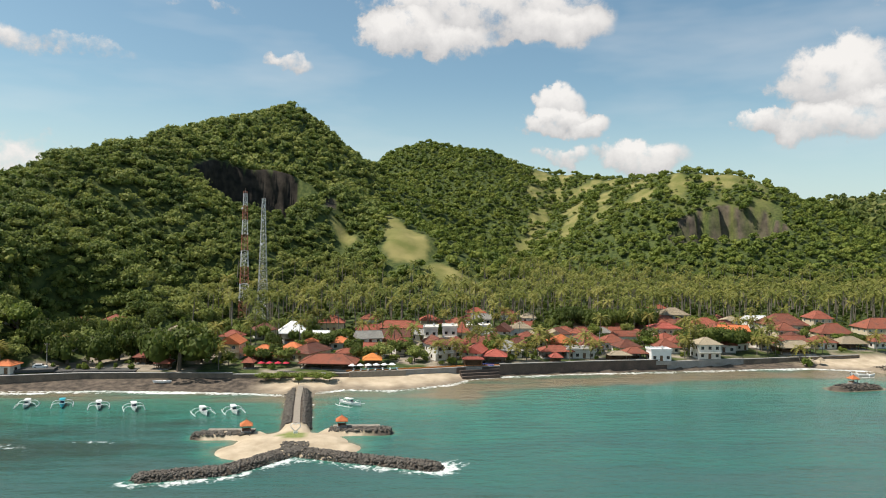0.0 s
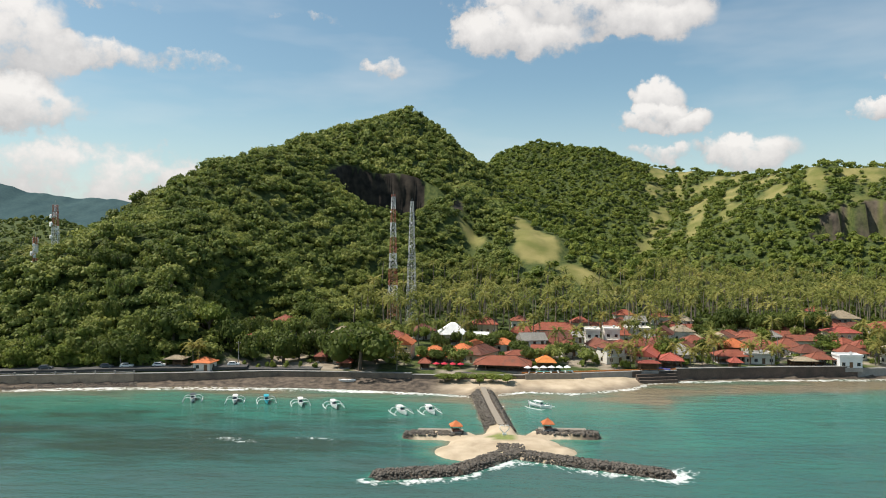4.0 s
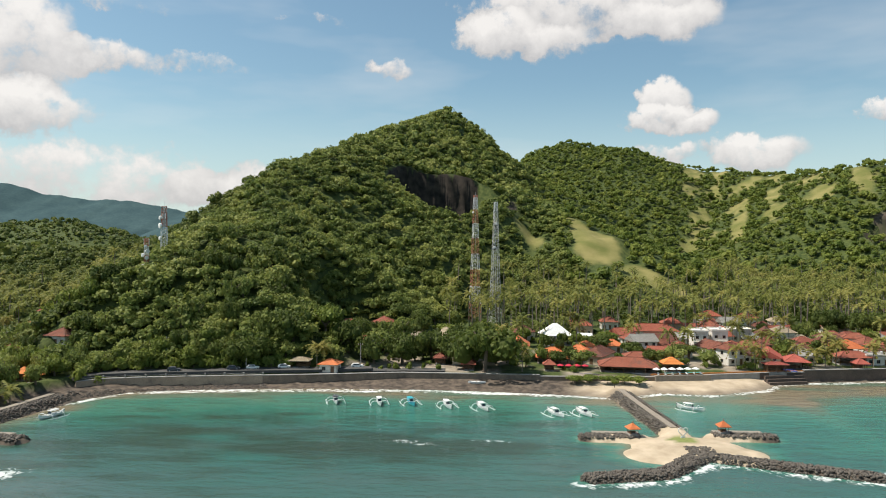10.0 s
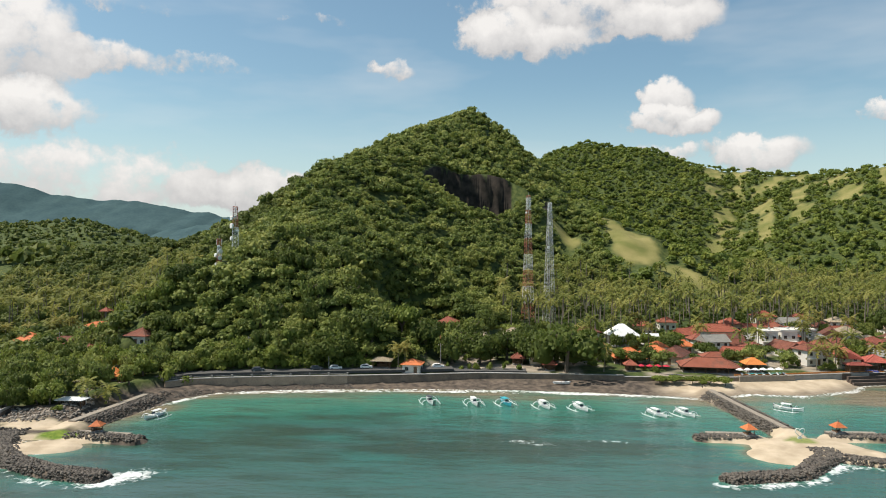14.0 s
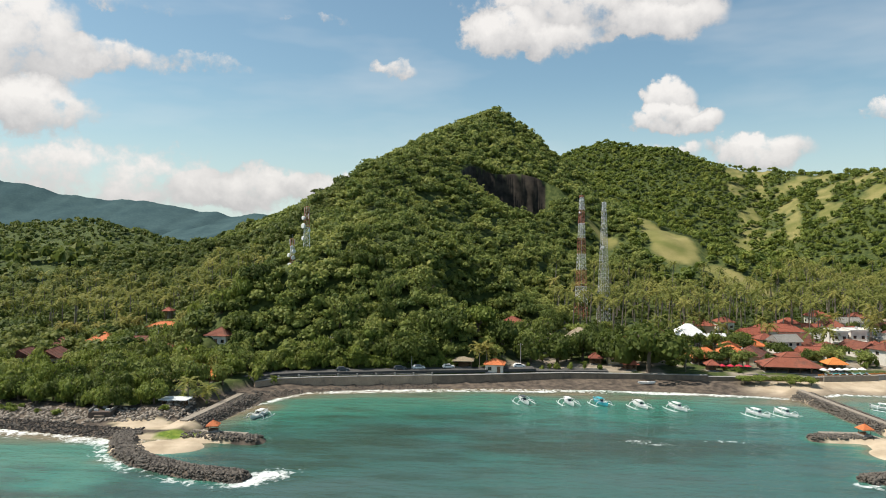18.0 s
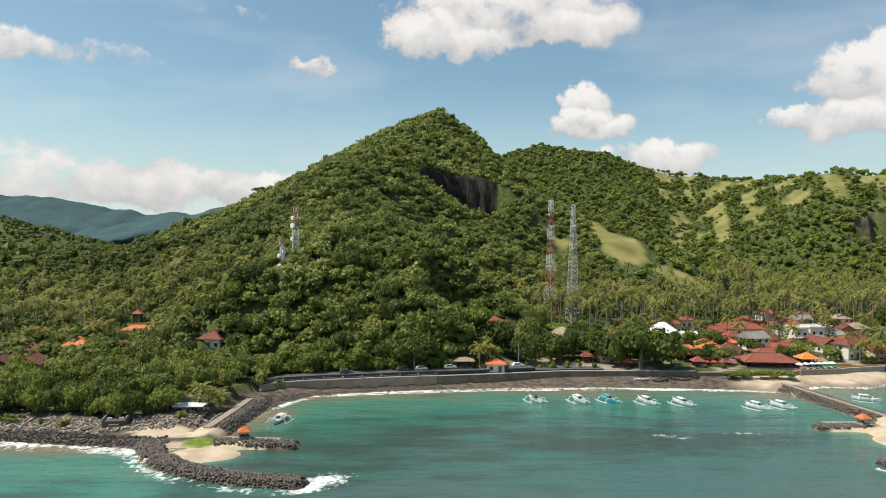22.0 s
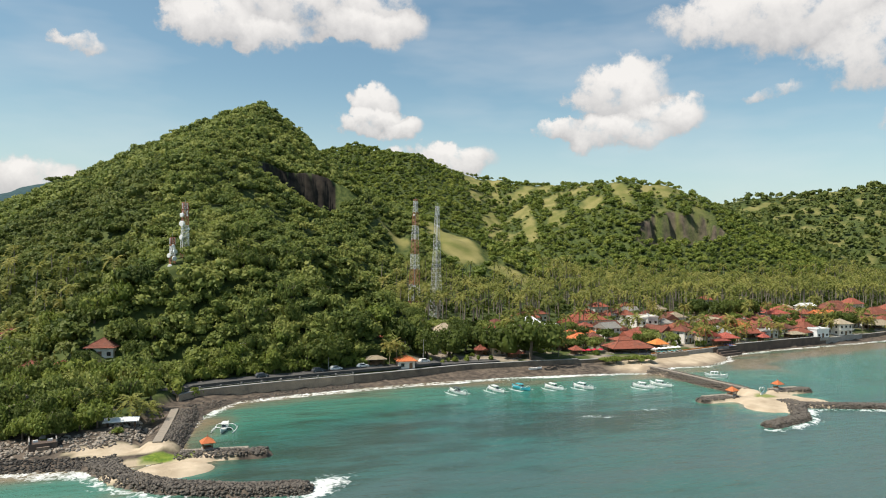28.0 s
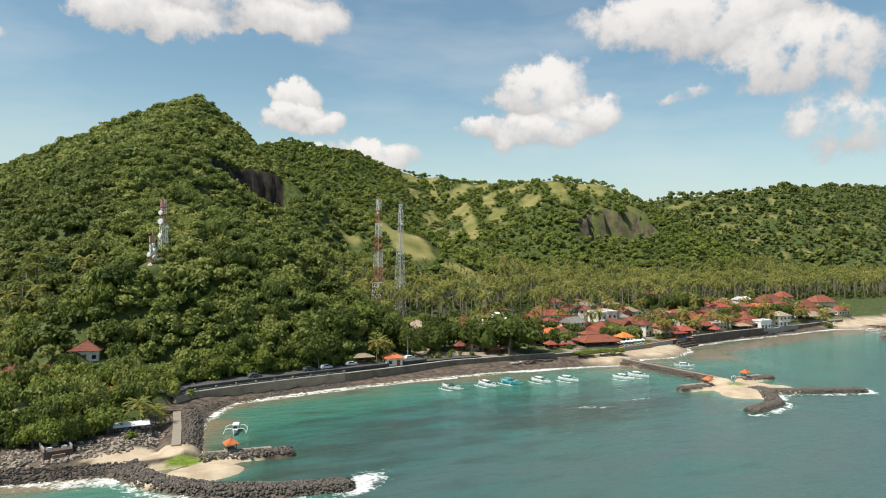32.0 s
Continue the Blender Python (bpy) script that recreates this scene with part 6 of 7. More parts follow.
house(149, 211, 8, 6, 4.9, "tile_brown", "plaster", rise=2.2, open_front=True, name="pavilion", label="open brown-roofed pavilion at the sea wall")
house(172, 231, 9, 8, 5.9, "tile_red", "plaster", label="red-roofed bungalow with trees around")
house(210, 224, 15, 8, 5.4, "thatch", "timber", rise=2.6, open_front=True, name="restaurant", label="open beach restaurant with a straw-coloured roof")
house(186, 237, 9, 8, 6.0, "tile_brown", "plaster", label="brown-roofed cottage behind the big tree")
house(204, 330, 10, 8, 6.5, "tile_red", "plaster", label="red-roofed house deep in the palm grove")
house(110, 300, 10, 8, 7, "tile_red", "plaster", label="red-roofed house deep in the palm grove")
house(124, 296, 9, 8, 7, "tile_brown", "plaster", label="brown-roofed house deep in the palm grove")
house(88, 276, 9, 8, 6.6, "tile_red", "plaster_cream", label="red-roofed house at the edge of the palms")
house(104, 277, 8, 7, 6.4, "tile_brown", "plaster", label="brown-roofed house at the edge of the palms")
house(146, 268, 9, 8, 6.4, "thatch", "plaster", label="house with a pale roof at the edge of the palms")
house(64, 278, 8, 7, 6.2, "tile_brown", "plaster", label="brown-roofed house between palm trunks")
house(28, 246, 9, 8, 6.8, "tile_brown", "plaster", turn=20, label="brown-roofed house below the radio towers")
house(20, 232, 8, 7, 6.2, "tile_red", "plaster_cream", turn=-8, label="red-roofed house below the radio towers")
# the close-set roofs between the larger houses
ROOFS = [("tile_brown", "a weathered brown tile roof"), ("tile_brown", "a dark brown hip roof"), ("tile_red", "a red tile roof"), ("tile_red", "a dull red hip roof"), ("thatch", "a pale beige roof"),
         ("metal_pale", "a pale metal roof"), ("tile_red", "a faded red tile roof"), ("tile_brown", "a mossy brown roof"), ("thatch_grey", "a grey shingled roof")]
n_ok = 0
for i in range(900):
    if n_ok >= 46:
        break
    x = rs.uniform(62, 222)
    y = np.interp(x, WALL_X, WALL_Y) + rs.uniform(11, 74)
    w, d = rs.uniform(6.5, 10.5), rs.uniform(6, 8.5)
    if all(math.hypot(x * U - a, y * U - b) > c * 0.95 + max(w, d) * 0.42 for a, b, c in FOOT):
        key, words = ROOFS[rs.randint(0, len(ROOFS))]
        two = rs.uniform() < 0.22
        house(x, y, w, d, rs.uniform(7.4, 8.4) if two else rs.uniform(4.8, 6.2), key, ("plaster", "plaster", "plaster_cream")[rs.randint(0, 3)], ("hip", "hip", "gable")[rs.randint(0, 3)], turn=rs.uniform(-25, 25),
              storeys=2 if two else 1, label=("two-storey village house with " if two else "village house with ") + words)
        n_ok += 1
# foot of the hill
house(-34, 243, 11, 8.5, 7.2, "tile_red", "plaster_cream", turn=-8, rise=2.8, label="red-roofed villa on the wooded slope")
house(-30, 219, 9, 7.5, 5.6, "tile_red", "plaster_cream", turn=-5, rise=2.5, label="low red-roofed villa in the trees")
house(-21, 241, 8, 7.5, 8.8, "tile_red", "plaster", turn=-10, rise=2.4, storeys=2, label="white two-storey villa with a red roof")
house(-42, 209, 10, 6, 4.6, "concrete", "plaster", "flat", turn=-8, rise=0.7, label="low pale flat-roofed house on the slope")
house(-27.3, 186.2, 6.0, 5.2, 4.6, "tile_orange", "plaster", rise=1.6, turn=-5, label="small white hut with an orange tile roof by the sea wall")
house(-36, 187.5, 6, 4.5, 3.6, "thatch", "timber", rise=1.0, open_front=True, name="shelter", label="open seaside shelter with a pale flat roof")
house(-3, 224, 9, 8, 6.6, "thatch", "plaster_cream", turn=15, rise=2.6, label="house with a pale beige roof in the trees")
house(1.5, 233, 9, 8, 8.0, "thatch", "plaster_cream", turn=-10, rise=3.2, label="house with a yellowish peaked roof in the trees")
house(2, 200, 3.8, 3.8, 4.3, "tile_red", "timber", rise=1.8, open_front=True, name="pavilion", label="small red-roofed garden pavilion")
house(8, 201, 6.0, 5.2, 5.4, "tile_red", "plaster_cream", rise=2.2, label="small cream cottage with a red tile roof")
house(10.5, 192.5, 4.0, 4.0, 4.1, "tile_red", "timber", rise=1.8, open_front=True, name="pavilion", label="small red-roofed garden pavilion by the wall")
house(-22, 208, 7, 6, 6, "tile_red", "plaster", label="red-roofed house hidden among trees")
# western village
house(-158, 180, 8, 10, 6, "tile_brown", "plaster", "gable", turn=8, rise=2.6, label="brown gable-roofed house beside its twin")
house(-150.5, 180, 8, 10, 6, "tile_brown", "plaster", "gable", turn=8, rise=2.6, label="brown gable-roofed house beside its twin")
house(-149, 203, 9.5, 9, 7.4, "tile_orange", "plaster", rise=3.2, label="house with a bright orange pyramid roof")
house(-138, 205, 14, 8, 5.8, "tile_brown", "plaster", rise=2.4, label="long house with a brown roof")
house(-161, 200, 9, 8, 5.8, "tile_brown", "plaster", label="brown-roofed house among trees")
house(-143, 231, 13, 8, 7.2, "tile_orange", "plaster", rise=2.0, label="white villa with a tiled roof on the rise")
house(-135, 233, 8, 8, 7.6, "tile_red", "plaster", rise=2.4, label="white villa with a red roof on the rise")
house(-148, 243, 3.2, 3.2, 11.5, "tile_red", "concrete", rise=1.8, open_front=True, name="pagoda", label="tall slender tower with a small red roof")
house(-114, 184, 10, 9, 6.2, "tile_red", "plaster", turn=14, label="red-roofed house among dense trees")
house(-106, 190, 8, 8, 6.2, "tile_brown", "plaster", turn=-10, label="brown-roofed house among dense trees")
house(-122, 190, 8, 8, 6.0, "tile_brown", "plaster", turn=-6, label="brown-roofed house among dense trees")
house(-101, 166, 3.4, 3.4, 4.3, "cloth_orange", "timber", rise=1.8, open_front=True, tip=0.06, name="shrine_shelter", label="small shelter under an orange canopy")
house(-97, 164, 3.0, 3.0, 4.0, "cloth_orange", "timber", rise=1.6, open_front=True, tip=0.06, name="shrine_shelter", label="small shelter under an orange canopy")
house(-97.5, 143.5, 6.5, 2.6, 2.9, "white_paint", "plaster", rise=0.5, open_front=True, dz=-1.5, name="shelter", label="long white table shelter under the shore trees")


# ---- terraces, pools, umbrellas ----
def umbrella(x, y, cloth, label, r=1.35, z=None, h=2.4):
    z = gz(x * U, y * U) if z is None else z
    ob = thing("parasol", (x * U, y * U, z), rs.uniform(0, 90), label, "parasol", "parasols on the terrace")
    part("pole", Geo().tube([(0, 0, 0), (0, 0, h)], 0.035, 6), "timber", ob)
    part("canopy", Geo().lathe([(r, h - 0.62), (r * 1.0, h - 0.58), (r * 0.5, h - 0.22), (0.05, h + 0.05)], 8), cloth, ob)
    part("base", Geo().lathe([(0.3, 0), (0.3, 0.1), (0.08, 0.14)], 8), "concrete", ob)
    return ob


deck = thing("pool_terrace", (0, 0, 0), 0, "raised tiled terrace with a turquoise pool", "terrace")
part("deck", ribbon([(60.5, 190.8), (76, 193.6)], 6.5, 1.0, 3.55, Geo()), "walkway", deck)
part("water", ribbon([(64.5, 192.2), (74.5, 193.9)], 2.2, 3.5, 3.58, Geo()), "cloth_teal", deck, "turquoise pool water")
for i in range(6):
    umbrella(61.6 + 2.2 * i, 190.2 + 0.36 * i, "cloth_white", "white parasol over sun beds on the terrace", z=3.55)
deck2 = thing("pool_terrace", (0, 0, 0), 0, "dark blue pool on a walled terrace", "terrace")
part("deck", ribbon([(31, 193.3), (46.5, 192.6)], 7, 1.0, 3.45, Geo()), "walkway", deck2)
part("water", ribbon([(36, 191.6), (46, 191.3)], 3.2, 3.4, 3.5, Geo()), "pool", deck2, "deep blue pool water")
for i in range(4):
    umbrella(36.2 + 2.3 * i, 194.3, "cloth_red", "crimson parasol beside the blue pool", z=3.45)
deck3 = thing("pool_terrace", (0, 0, 0), 0, "blue-tiled terrace slope beside the restaurant", "terrace")
part("deck", ribbon([(97.5, 200.5), (102.5, 199.2)], 3.5, 2.6, 3.9, Geo()), "pool", deck3)
for x, y in ((209, 213.5), (212.5, 213.2)):
    ob = thing("straw_parasol", at_plan(x, y), 0, "straw-thatched parasol on the beach", "parasol", "straw parasols")
    part("pole", Geo().tube([(0, 0, 0), (0, 0, 2.5)], 0.06, 6), "timber", ob)
    part("thatch", Geo().lathe([(1.7, 2.0), (1.6, 2.1), (0.8, 2.7), (0.08, 3.2)], 10), "thatch", ob)


def lounger(x, y, z, turn):
    ob = thing("sun_lounger", (x * U, y * U, z), turn, "white sun lounger on the terrace", "lounger", "sun loungers on the terrace")
    part("seat", Geo().box(-0.3, 0.3, -0.9, 0.4, 0.28, 0.36, 0.03), "cloth_white", ob)
    part("backrest", Geo().add([(-0.3, 0.4, 0.3), (0.3, 0.4, 0.3), (0.3, 0.95, 0.75), (-0.3, 0.95, 0.75), (-0.3, 0.43, 0.25), (0.3, 0.43, 0.25), (0.3, 0.98, 0.7), (-0.3, 0.98, 0.7)], [(0, 1, 2, 3), (7, 6, 5, 4), (0, 4, 5, 1), (1, 5, 6, 2), (2, 6, 7, 3), (3, 7, 4, 0)]), "cloth_white", ob)
    for a in (-0.25, 0.25):
        for b in (-0.8, 0.35):
            part("leg", Geo().box(a - 0.03, a + 0.03, b - 0.03, b + 0.03, 0, 0.28), "timber", ob)


for i in range(7):
    lounger(62 + 2.0 * i, 189.6 + 0.33 * i, 3.55, rs.uniform(-15, 15))


# ---- shrine platform ----
shr = thing("shrine_platform", (-109.5 * U, 136 * U, 0), 12, "grey stone sea shrine platform with steps and railings", "shrine")
part("platform", Geo().box(-2.8, 2.8, -3.2, 3.2, -0.5, 3.3, 0.08), "seawall_dark", shr)
part("steps", Geo().box(-1.2, 1.2, -5.0, -3.2, -0.5, 1.1).box(-1.2, 1.2, -4.3, -3.2, 1.1, 1.9).box(-1.2, 1.2, -3.8, -3.2, 1.9, 2.6), "seawall", shr)
for a in (-2.6, 2.6):
    part("parapet", Geo().box(a - 0.12, a + 0.12, -3.1, 3.1, 3.3, 4.0, 0.03), "concrete", shr)
part("altar", Geo().box(-0.6, 0.6, 0.8, 1.9, 3.3, 4.1, 0.06).box(-0.45, 0.45, 0.9, 1.8, 4.1, 4.7, 0.06).box(-0.25, 0.25, 1.1, 1.6, 4.7, 5.3, 0.05), "concrete", shr)
part("seat", Geo().box(-1.9, -0.9, -1.6, -1.1, 3.3, 3.75, 0.04).box(0.9, 1.9, -1.6, -1.1, 3.3, 3.75, 0.04), "white_paint", shr)


# ---- towers ----
def lattice(name, x, y, top, w0, w1, bands, label, legs=4, base=None, panels=22, dishes=(), sticks=0):
    z = gz(x * U, y * U) if base is None else base
    h = top - z
    ob = thing(name, (x * U, y * U, z), 18, label, "tower")
    n = panels
    lev = [h * (1 - (1 - i / n) ** 1.15) for i in range(n + 1)]
    wid = [w0 + (w1 - w0) * (q / h) ** 0.85 for q in lev]
    ang = [2 * math.pi * (k + 0.5) / legs for k in range(legs)]
    pt = lambda i, k: (wid[i] * 0.707 * math.cos(ang[k % legs]), wid[i] * 0.707 * math.sin(ang[k % legs]), lev[i])
    per = max(1, n // bands)
    for b in range(0, n, per):
        mat = ("steel_red", "steel_white")[(b // per) % 2] if bands > 1 else "steel"
        e = min(n, b + per)
        for k in range(legs):
            part("leg", Geo().tube([pt(i, k) for i in range(b, e + 1)], 0.11, 5), mat, ob)
        g = Geo()
        for i in range(b, e):
            for k in range(legs):
                g.tube([pt(i, k), pt(i + 1, k + 1)], 0.045, 4, False)
                g.tube([pt(i, k + 1), pt(i + 1, k)], 0.045, 4, False)
                g.tube([pt(i + 1, k), pt(i + 1, k + 1)], 0.045, 4, False)
        tagged(part("bracing", g, mat, ob), kind="stuff")
    part("ladder", Geo().tube([(0.1, 0.1, 0), (0.05, 0.05, h)], 0.07, 4), "steel", ob)
    for zz, a, r in dishes:
        d = part("dish", Geo().lathe([(r * 0.9, -0.35), (r, -0.3), (r, 0.3), (r * 0.8, 0.36)], 14), "white_paint", ob, "white drum antenna", at=pose((wid[-1] * 0.5 + 0.8) * math.cos(a), (wid[-1] * 0.5 + 0.8) * math.sin(a), zz - z, 90, 0, math.degrees(a) + 90))
        part("bracket", Geo().tube([(0, 0, -0.3), (0, 0, -1.1)], 0.06, 5), "steel", d)
    for i in range(sticks):
        a = 2 * math.pi * i / max(1, sticks)
        part("panel_antenna", Geo().box(-0.16, 0.16, -0.08, 0.08, -1.2, 1.0, 0.03), "white_paint", ob, at=pose(0.9 * math.cos(a), 0.9 * math.sin(a), h - 1.2 - 2.6 * (i % 2), 0, 0, math.degrees(a)))
    part("lightning_rod", Geo().tube([(0, 0, h - 0.5), (0, 0, h + 1.8)], 0.04, 5), "steel", ob)
    return ob


lattice("radio_tower", 10.1, 296.7, 59.4 * U, 5.6, 1.7, 8, "tall red and white banded lattice radio tower", panels=33, dishes=((52 * U, 3.6, 0.5),))
lattice("radio_tower", 18.8, 291.4, 56.2 * U, 5.6, 1.5, 1, "tall galvanised grey lattice radio tower with antennas", panels=30, dishes=((37 * U, 3.9, 0.7), (47 * U, 4.4, 0.5)), sticks=6)
lattice("radio_mast", -90.6, 207.5, 39.4 * U, 1.9, 1.3, 5, "short red and white mast with white drum antennas", panels=15, dishes=((37 * U, 4.6, 0.5), (35.4 * U, 5.1, 0.8), (34.2 * U, 3.6, 0.8), (33.4 * U, 4.9, 0.8), (31.2 * U, 3.9, 0.8), (31.1 * U, 5.2, 0.6)), sticks=4, base=24 * U)
lattice("radio_mast", -87.4, 212.5, 49.7 * U, 3.0, 1.7, 3, "grey and red lattice mast on the hillside with drum antennas", panels=18, dishes=((46 * U, 3.7, 0.8), (43.5 * U, 3.7, 1.05), (39.5 * U, 3.6, 0.8), (42 * U, 5.3, 0.5)), sticks=8, base=26 * U)
for x, y, h in ((-72.5, 183.5, 8.5), (-20, 192, 8), (-50, 183.5, 8.5), (-135, 196, 9), (-128, 196, 9), (118, 241, 9), (140, 218, 9)):
    ob = thing("utility_pole", at_plan(x, y), 0, "grey concrete utility pole with a crossarm", "pole")
    part("shaft", Geo().tube([(0, 0, -0.5), (0, 0, h)], [0.16, 0.10], 7), "concrete", ob)
    part("crossarm", Geo().box(-0.9, 0.9, -0.06, 0.06, h - 0.7, h - 0.58), "timber", ob)
    part("insulator", Geo().lathe([(0.06, h - 0.58), (0.09, h - 0.5), (0.05, h - 0.4)], 6, 0.7, 0).lathe([(0.06, h - 0.58), (0.09, h - 0.5), (0.05, h - 0.4)], 6, -0.7, 0), "white_paint", ob)


# ---- cars ----
def car(x, y, turn, paint, label):
    X, Y = x * U, y * U
    ob = thing("car", (X, Y, max(3.6, gz(X, Y) + 0.05)), turn, label, "car", "cars parked by the road")
    prof = [(-2.1, 0.35), (-2.1, 0.85), (-1.95, 0.95), (-1.5, 1.5), (0.5, 1.5), (1.15, 0.98), (2.0, 0.85), (2.1, 0.5), (2.1, 0.35)]
    v = [(a, s * (0.84 if b > 1.1 else 0.9) * (0.82 if b > 1.4 else 1), b) for s in (-1, 1) for a, b in prof]
    n = len(prof)
    part("body", Geo().add(v, [tuple(range(n - 1, -1, -1)), tuple(range(n, 2 * n))] + [(i, (i + 1) % n, n + (i + 1) % n, n + i) for i in range(n)]), paint, ob)
    part("side_windows", Geo().add([(-1.4, -0.9, 1.0), (0.9, -0.9, 1.0), (0.45, -0.76, 1.42), (-1.35, -0.76, 1.42), (-1.4, 0.9, 1.0), (0.9, 0.9, 1.0), (0.45, 0.76, 1.42), (-1.35, 0.76, 1.42)], [(0, 1, 2, 3), (7, 6, 5, 4)]), "window_glass", ob)
    part("windscreen", Geo().add([(1.16, -0.75, 1.0), (1.16, 0.75, 1.0), (0.56, 0.64, 1.46), (0.56, -0.64, 1.46), (1.13, -0.75, 0.97), (1.13, 0.75, 0.97)], [(0, 1, 2, 3), (0, 4, 5, 1)]), "window_glass", ob)
    for a in (-1.3, 1.3):
        for s in (-1, 1):
            wh = part("wheel", Geo().lathe([(0.2, -0.1), (0.32, -0.08), (0.32, 0.08), (0.2, 0.1)], 12), "boat_dark", ob, at=pose(a, s * 0.82, 0.32, 90, 0, 0))
            part("rim", Geo().lathe([(0.18, -0.11), (0.18, 0.11)], 8), "steel", wh)
    for s in (-0.6, 0.6):
        part("headlight", Geo().box(2.05, 2.13, s - 0.16, s + 0.16, 0.6, 0.75, 0.02), "white_paint", ob)
    return ob


car(-20.5, 189.5, 10, "boat_white", "white car parked beside the coast road")
car(-68, 178.6, 14, "boat_dark", "dark car on the coast road")
car(-48, 183.2, 14, "boat_white", "white car on the coast road")
car(-53, 182, 14, "boat_dark", "dark car parked under the trees")
car(-40, 185.5, 14, "boat_white", "white van-like car under the trees")


# ---- single trees ----
def big_crown(rr, r, h, lobes, cards, size):
    return crown_tris(rr, r, h, lobes, cards, size, 0.0)


TREE_KINDS = {}
for key, mat, lobes, cards, size in (("shade", "leaf_shade", 20, 1500, 0.054), ("bright", "leaf_bright", 16, 950, 0.064), ("dark", "leaf_shade", 12, 600, 0.078), ("bush", "leaf_bright", 6, 170, 0.13), ("forest", "leaf_forest", 13, 720, 0.070)):
    TREE_KINDS[key] = []
    for k in range(4):
        v, f = big_crown(rs, 1.0, 1.25, lobes, cards, size)
        TREE_KINDS[key].append(big_mesh("crown", v, f, mat, np.full(len(v), rs.uniform(0.1, 0.9))))
TRUNKS = []
for k in range(4):
    g = Geo()
    a = rs.uniform(0, 6.283)
    g.tube([(0, 0, -0.06), (0.02 * math.cos(a), 0.02 * math.sin(a), 0.3), (0.05 * math.cos(a), 0.05 * math.sin(a), 0.62)], [0.062, 0.045, 0.036], 7)
    for j in range(5):
        b = a + j * 1.26 + rs.uniform(-0.3, 0.3)
        r = rs.uniform(0.28, 0.5)
        g.tube([(0.04 * math.cos(a), 0.04 * math.sin(a), 0.5), (r * 0.5 * math.cos(b), r * 0.5 * math.sin(b), 0.78), (r * math.cos(b), r * math.sin(b), 0.98)], [0.03, 0.02, 0.01], 5)
    me = g.mesh("trunk")
    me.materials.append(M["bark"])
    TRUNKS.append(me)


def tree(x, y, r, h, key, label, stem=0.34, z=None):
    """A broadleaf tree of the plan: crown radius r and height h in metres."""
    X, Y = x * U, y * U
    z = gz(X, Y) if z is None else z
    ob = thing("bush" if h < 5.5 and stem < 0.1 else "tree", (X, Y, z), rs.uniform(0, 360), label, "bush" if h < 5.5 and stem < 0.1 else "tree")
    ch = h * (1 - stem)
    c = part("crown", TREE_KINDS[key][rs.randint(0, 4)], None, ob)
    c.matrix_basis = Matrix.LocRotScale((0, 0, h * stem * 0.82 - (0.2 * ch if stem < 0.2 else 0.05 * ch)), Euler((0, 0, 0)), (r, r, ch / 1.12))
    t = part("trunk", TRUNKS[rs.randint(0, 4)], None, ob)
    t.matrix_basis = Matrix.LocRotScale((0, 0, 0), Euler((0, 0, 0)), (h * 0.75, h * 0.75, h * 0.72))
    FOOT.append((X, Y, r * 0.7))
    return ob


PALM_CROWNS = [big_mesh("crown", *palm_crown(rs, 17, 4.4)[:2], "frond") for _ in range(4)]
GOLD_CROWNS = [big_mesh("crown", *palm_crown(rs, 17, 4.0)[:2], "frond_gold") for _ in range(3)]
for me in PALM_CROWNS + GOLD_CROWNS:
    set_attr(me, "tint", np.full(len(me.vertices), rs.uniform(0.2, 0.8)))


def palm(x, y, h, gold=False):
    X, Y = x * U, y * U
    ob = thing("palm", (X, Y, gz(X, Y) - 0.2), rs.uniform(0, 360), "coconut palm with yellowing drooping fronds" if gold else "coconut palm with a green feathery crown", "palm")
    g, tip = palm_trunk(rs, h, rs.uniform(0.02, 0.10), 0.16)
    part("trunk", g, "palm_bark", ob)
    pool = GOLD_CROWNS if gold else PALM_CROWNS
    c = part("crown", pool[rs.randint(0, len(pool))], None, ob)
    s = rs.uniform(0.85, 1.1)
    c.matrix_basis = Matrix.LocRotScale(tip, Euler((0, 0, rs.uniform(0, 6.28))), (s, s, s))
    n = Geo()
    for j in range(5):
        a = j * 1.257
        n.lathe([(0.04, tip[2] - 0.42), (0.14, tip[2] - 0.3), (0.13, tip[2] - 0.18), (0.03, tip[2] - 0.1)], 6, tip[0] + 0.22 * math.cos(a), tip[1] + 0.22 * math.sin(a))
    part("coconut_cluster", n, "tile_brown", ob)
    return ob


BIG = "spreading dark green shade tree by the sea wall"
tree(-196, 644, 9, 14, "shade", "lone spreading tree standing out on the ridge", 0.45)
tree(7, 200, 7.5, 14.5, "shade", "large dark tree behind the sea wall", 0.1)
tree(15, 190.5, 13.6, 19.5, "shade", "very large dense round shade tree on the sea wall", 0.06)
tree(-40, 194, 7.5, 12.5, "shade", BIG, 0.12)
tree(-49, 187, 7.0, 12.5, "shade", BIG, 0.14)
tree(-55.5, 185.5, 6.2, 11.0, "shade", BIG, 0.14)
tree(-17, 197, 7.2, 13, "shade", BIG, 0.12)
tree(-9, 199, 7.5, 14, "shade", BIG, 0.12)
tree(-1, 205, 7.0, 13, "shade", BIG, 0.12)
tree(-25, 199, 7.0, 13.5, "shade", BIG, 0.12)
tree(-32, 201, 7.0, 13, "bright", BIG, 0.25)
tree(6, 212, 7, 12, "shade", BIG, 0.12)
tree(-66, 183, 5.0, 8, "bright", "small green tree beside the road", 0.3)
tree(-77, 180.5, 5.0, 7.5, "bright", "small green tree beside the road", 0.25)
tree(-88, 168.5, 2.9, 5.2, "bush", "dense rounded shrub at the end of the sea wall", 0.05)
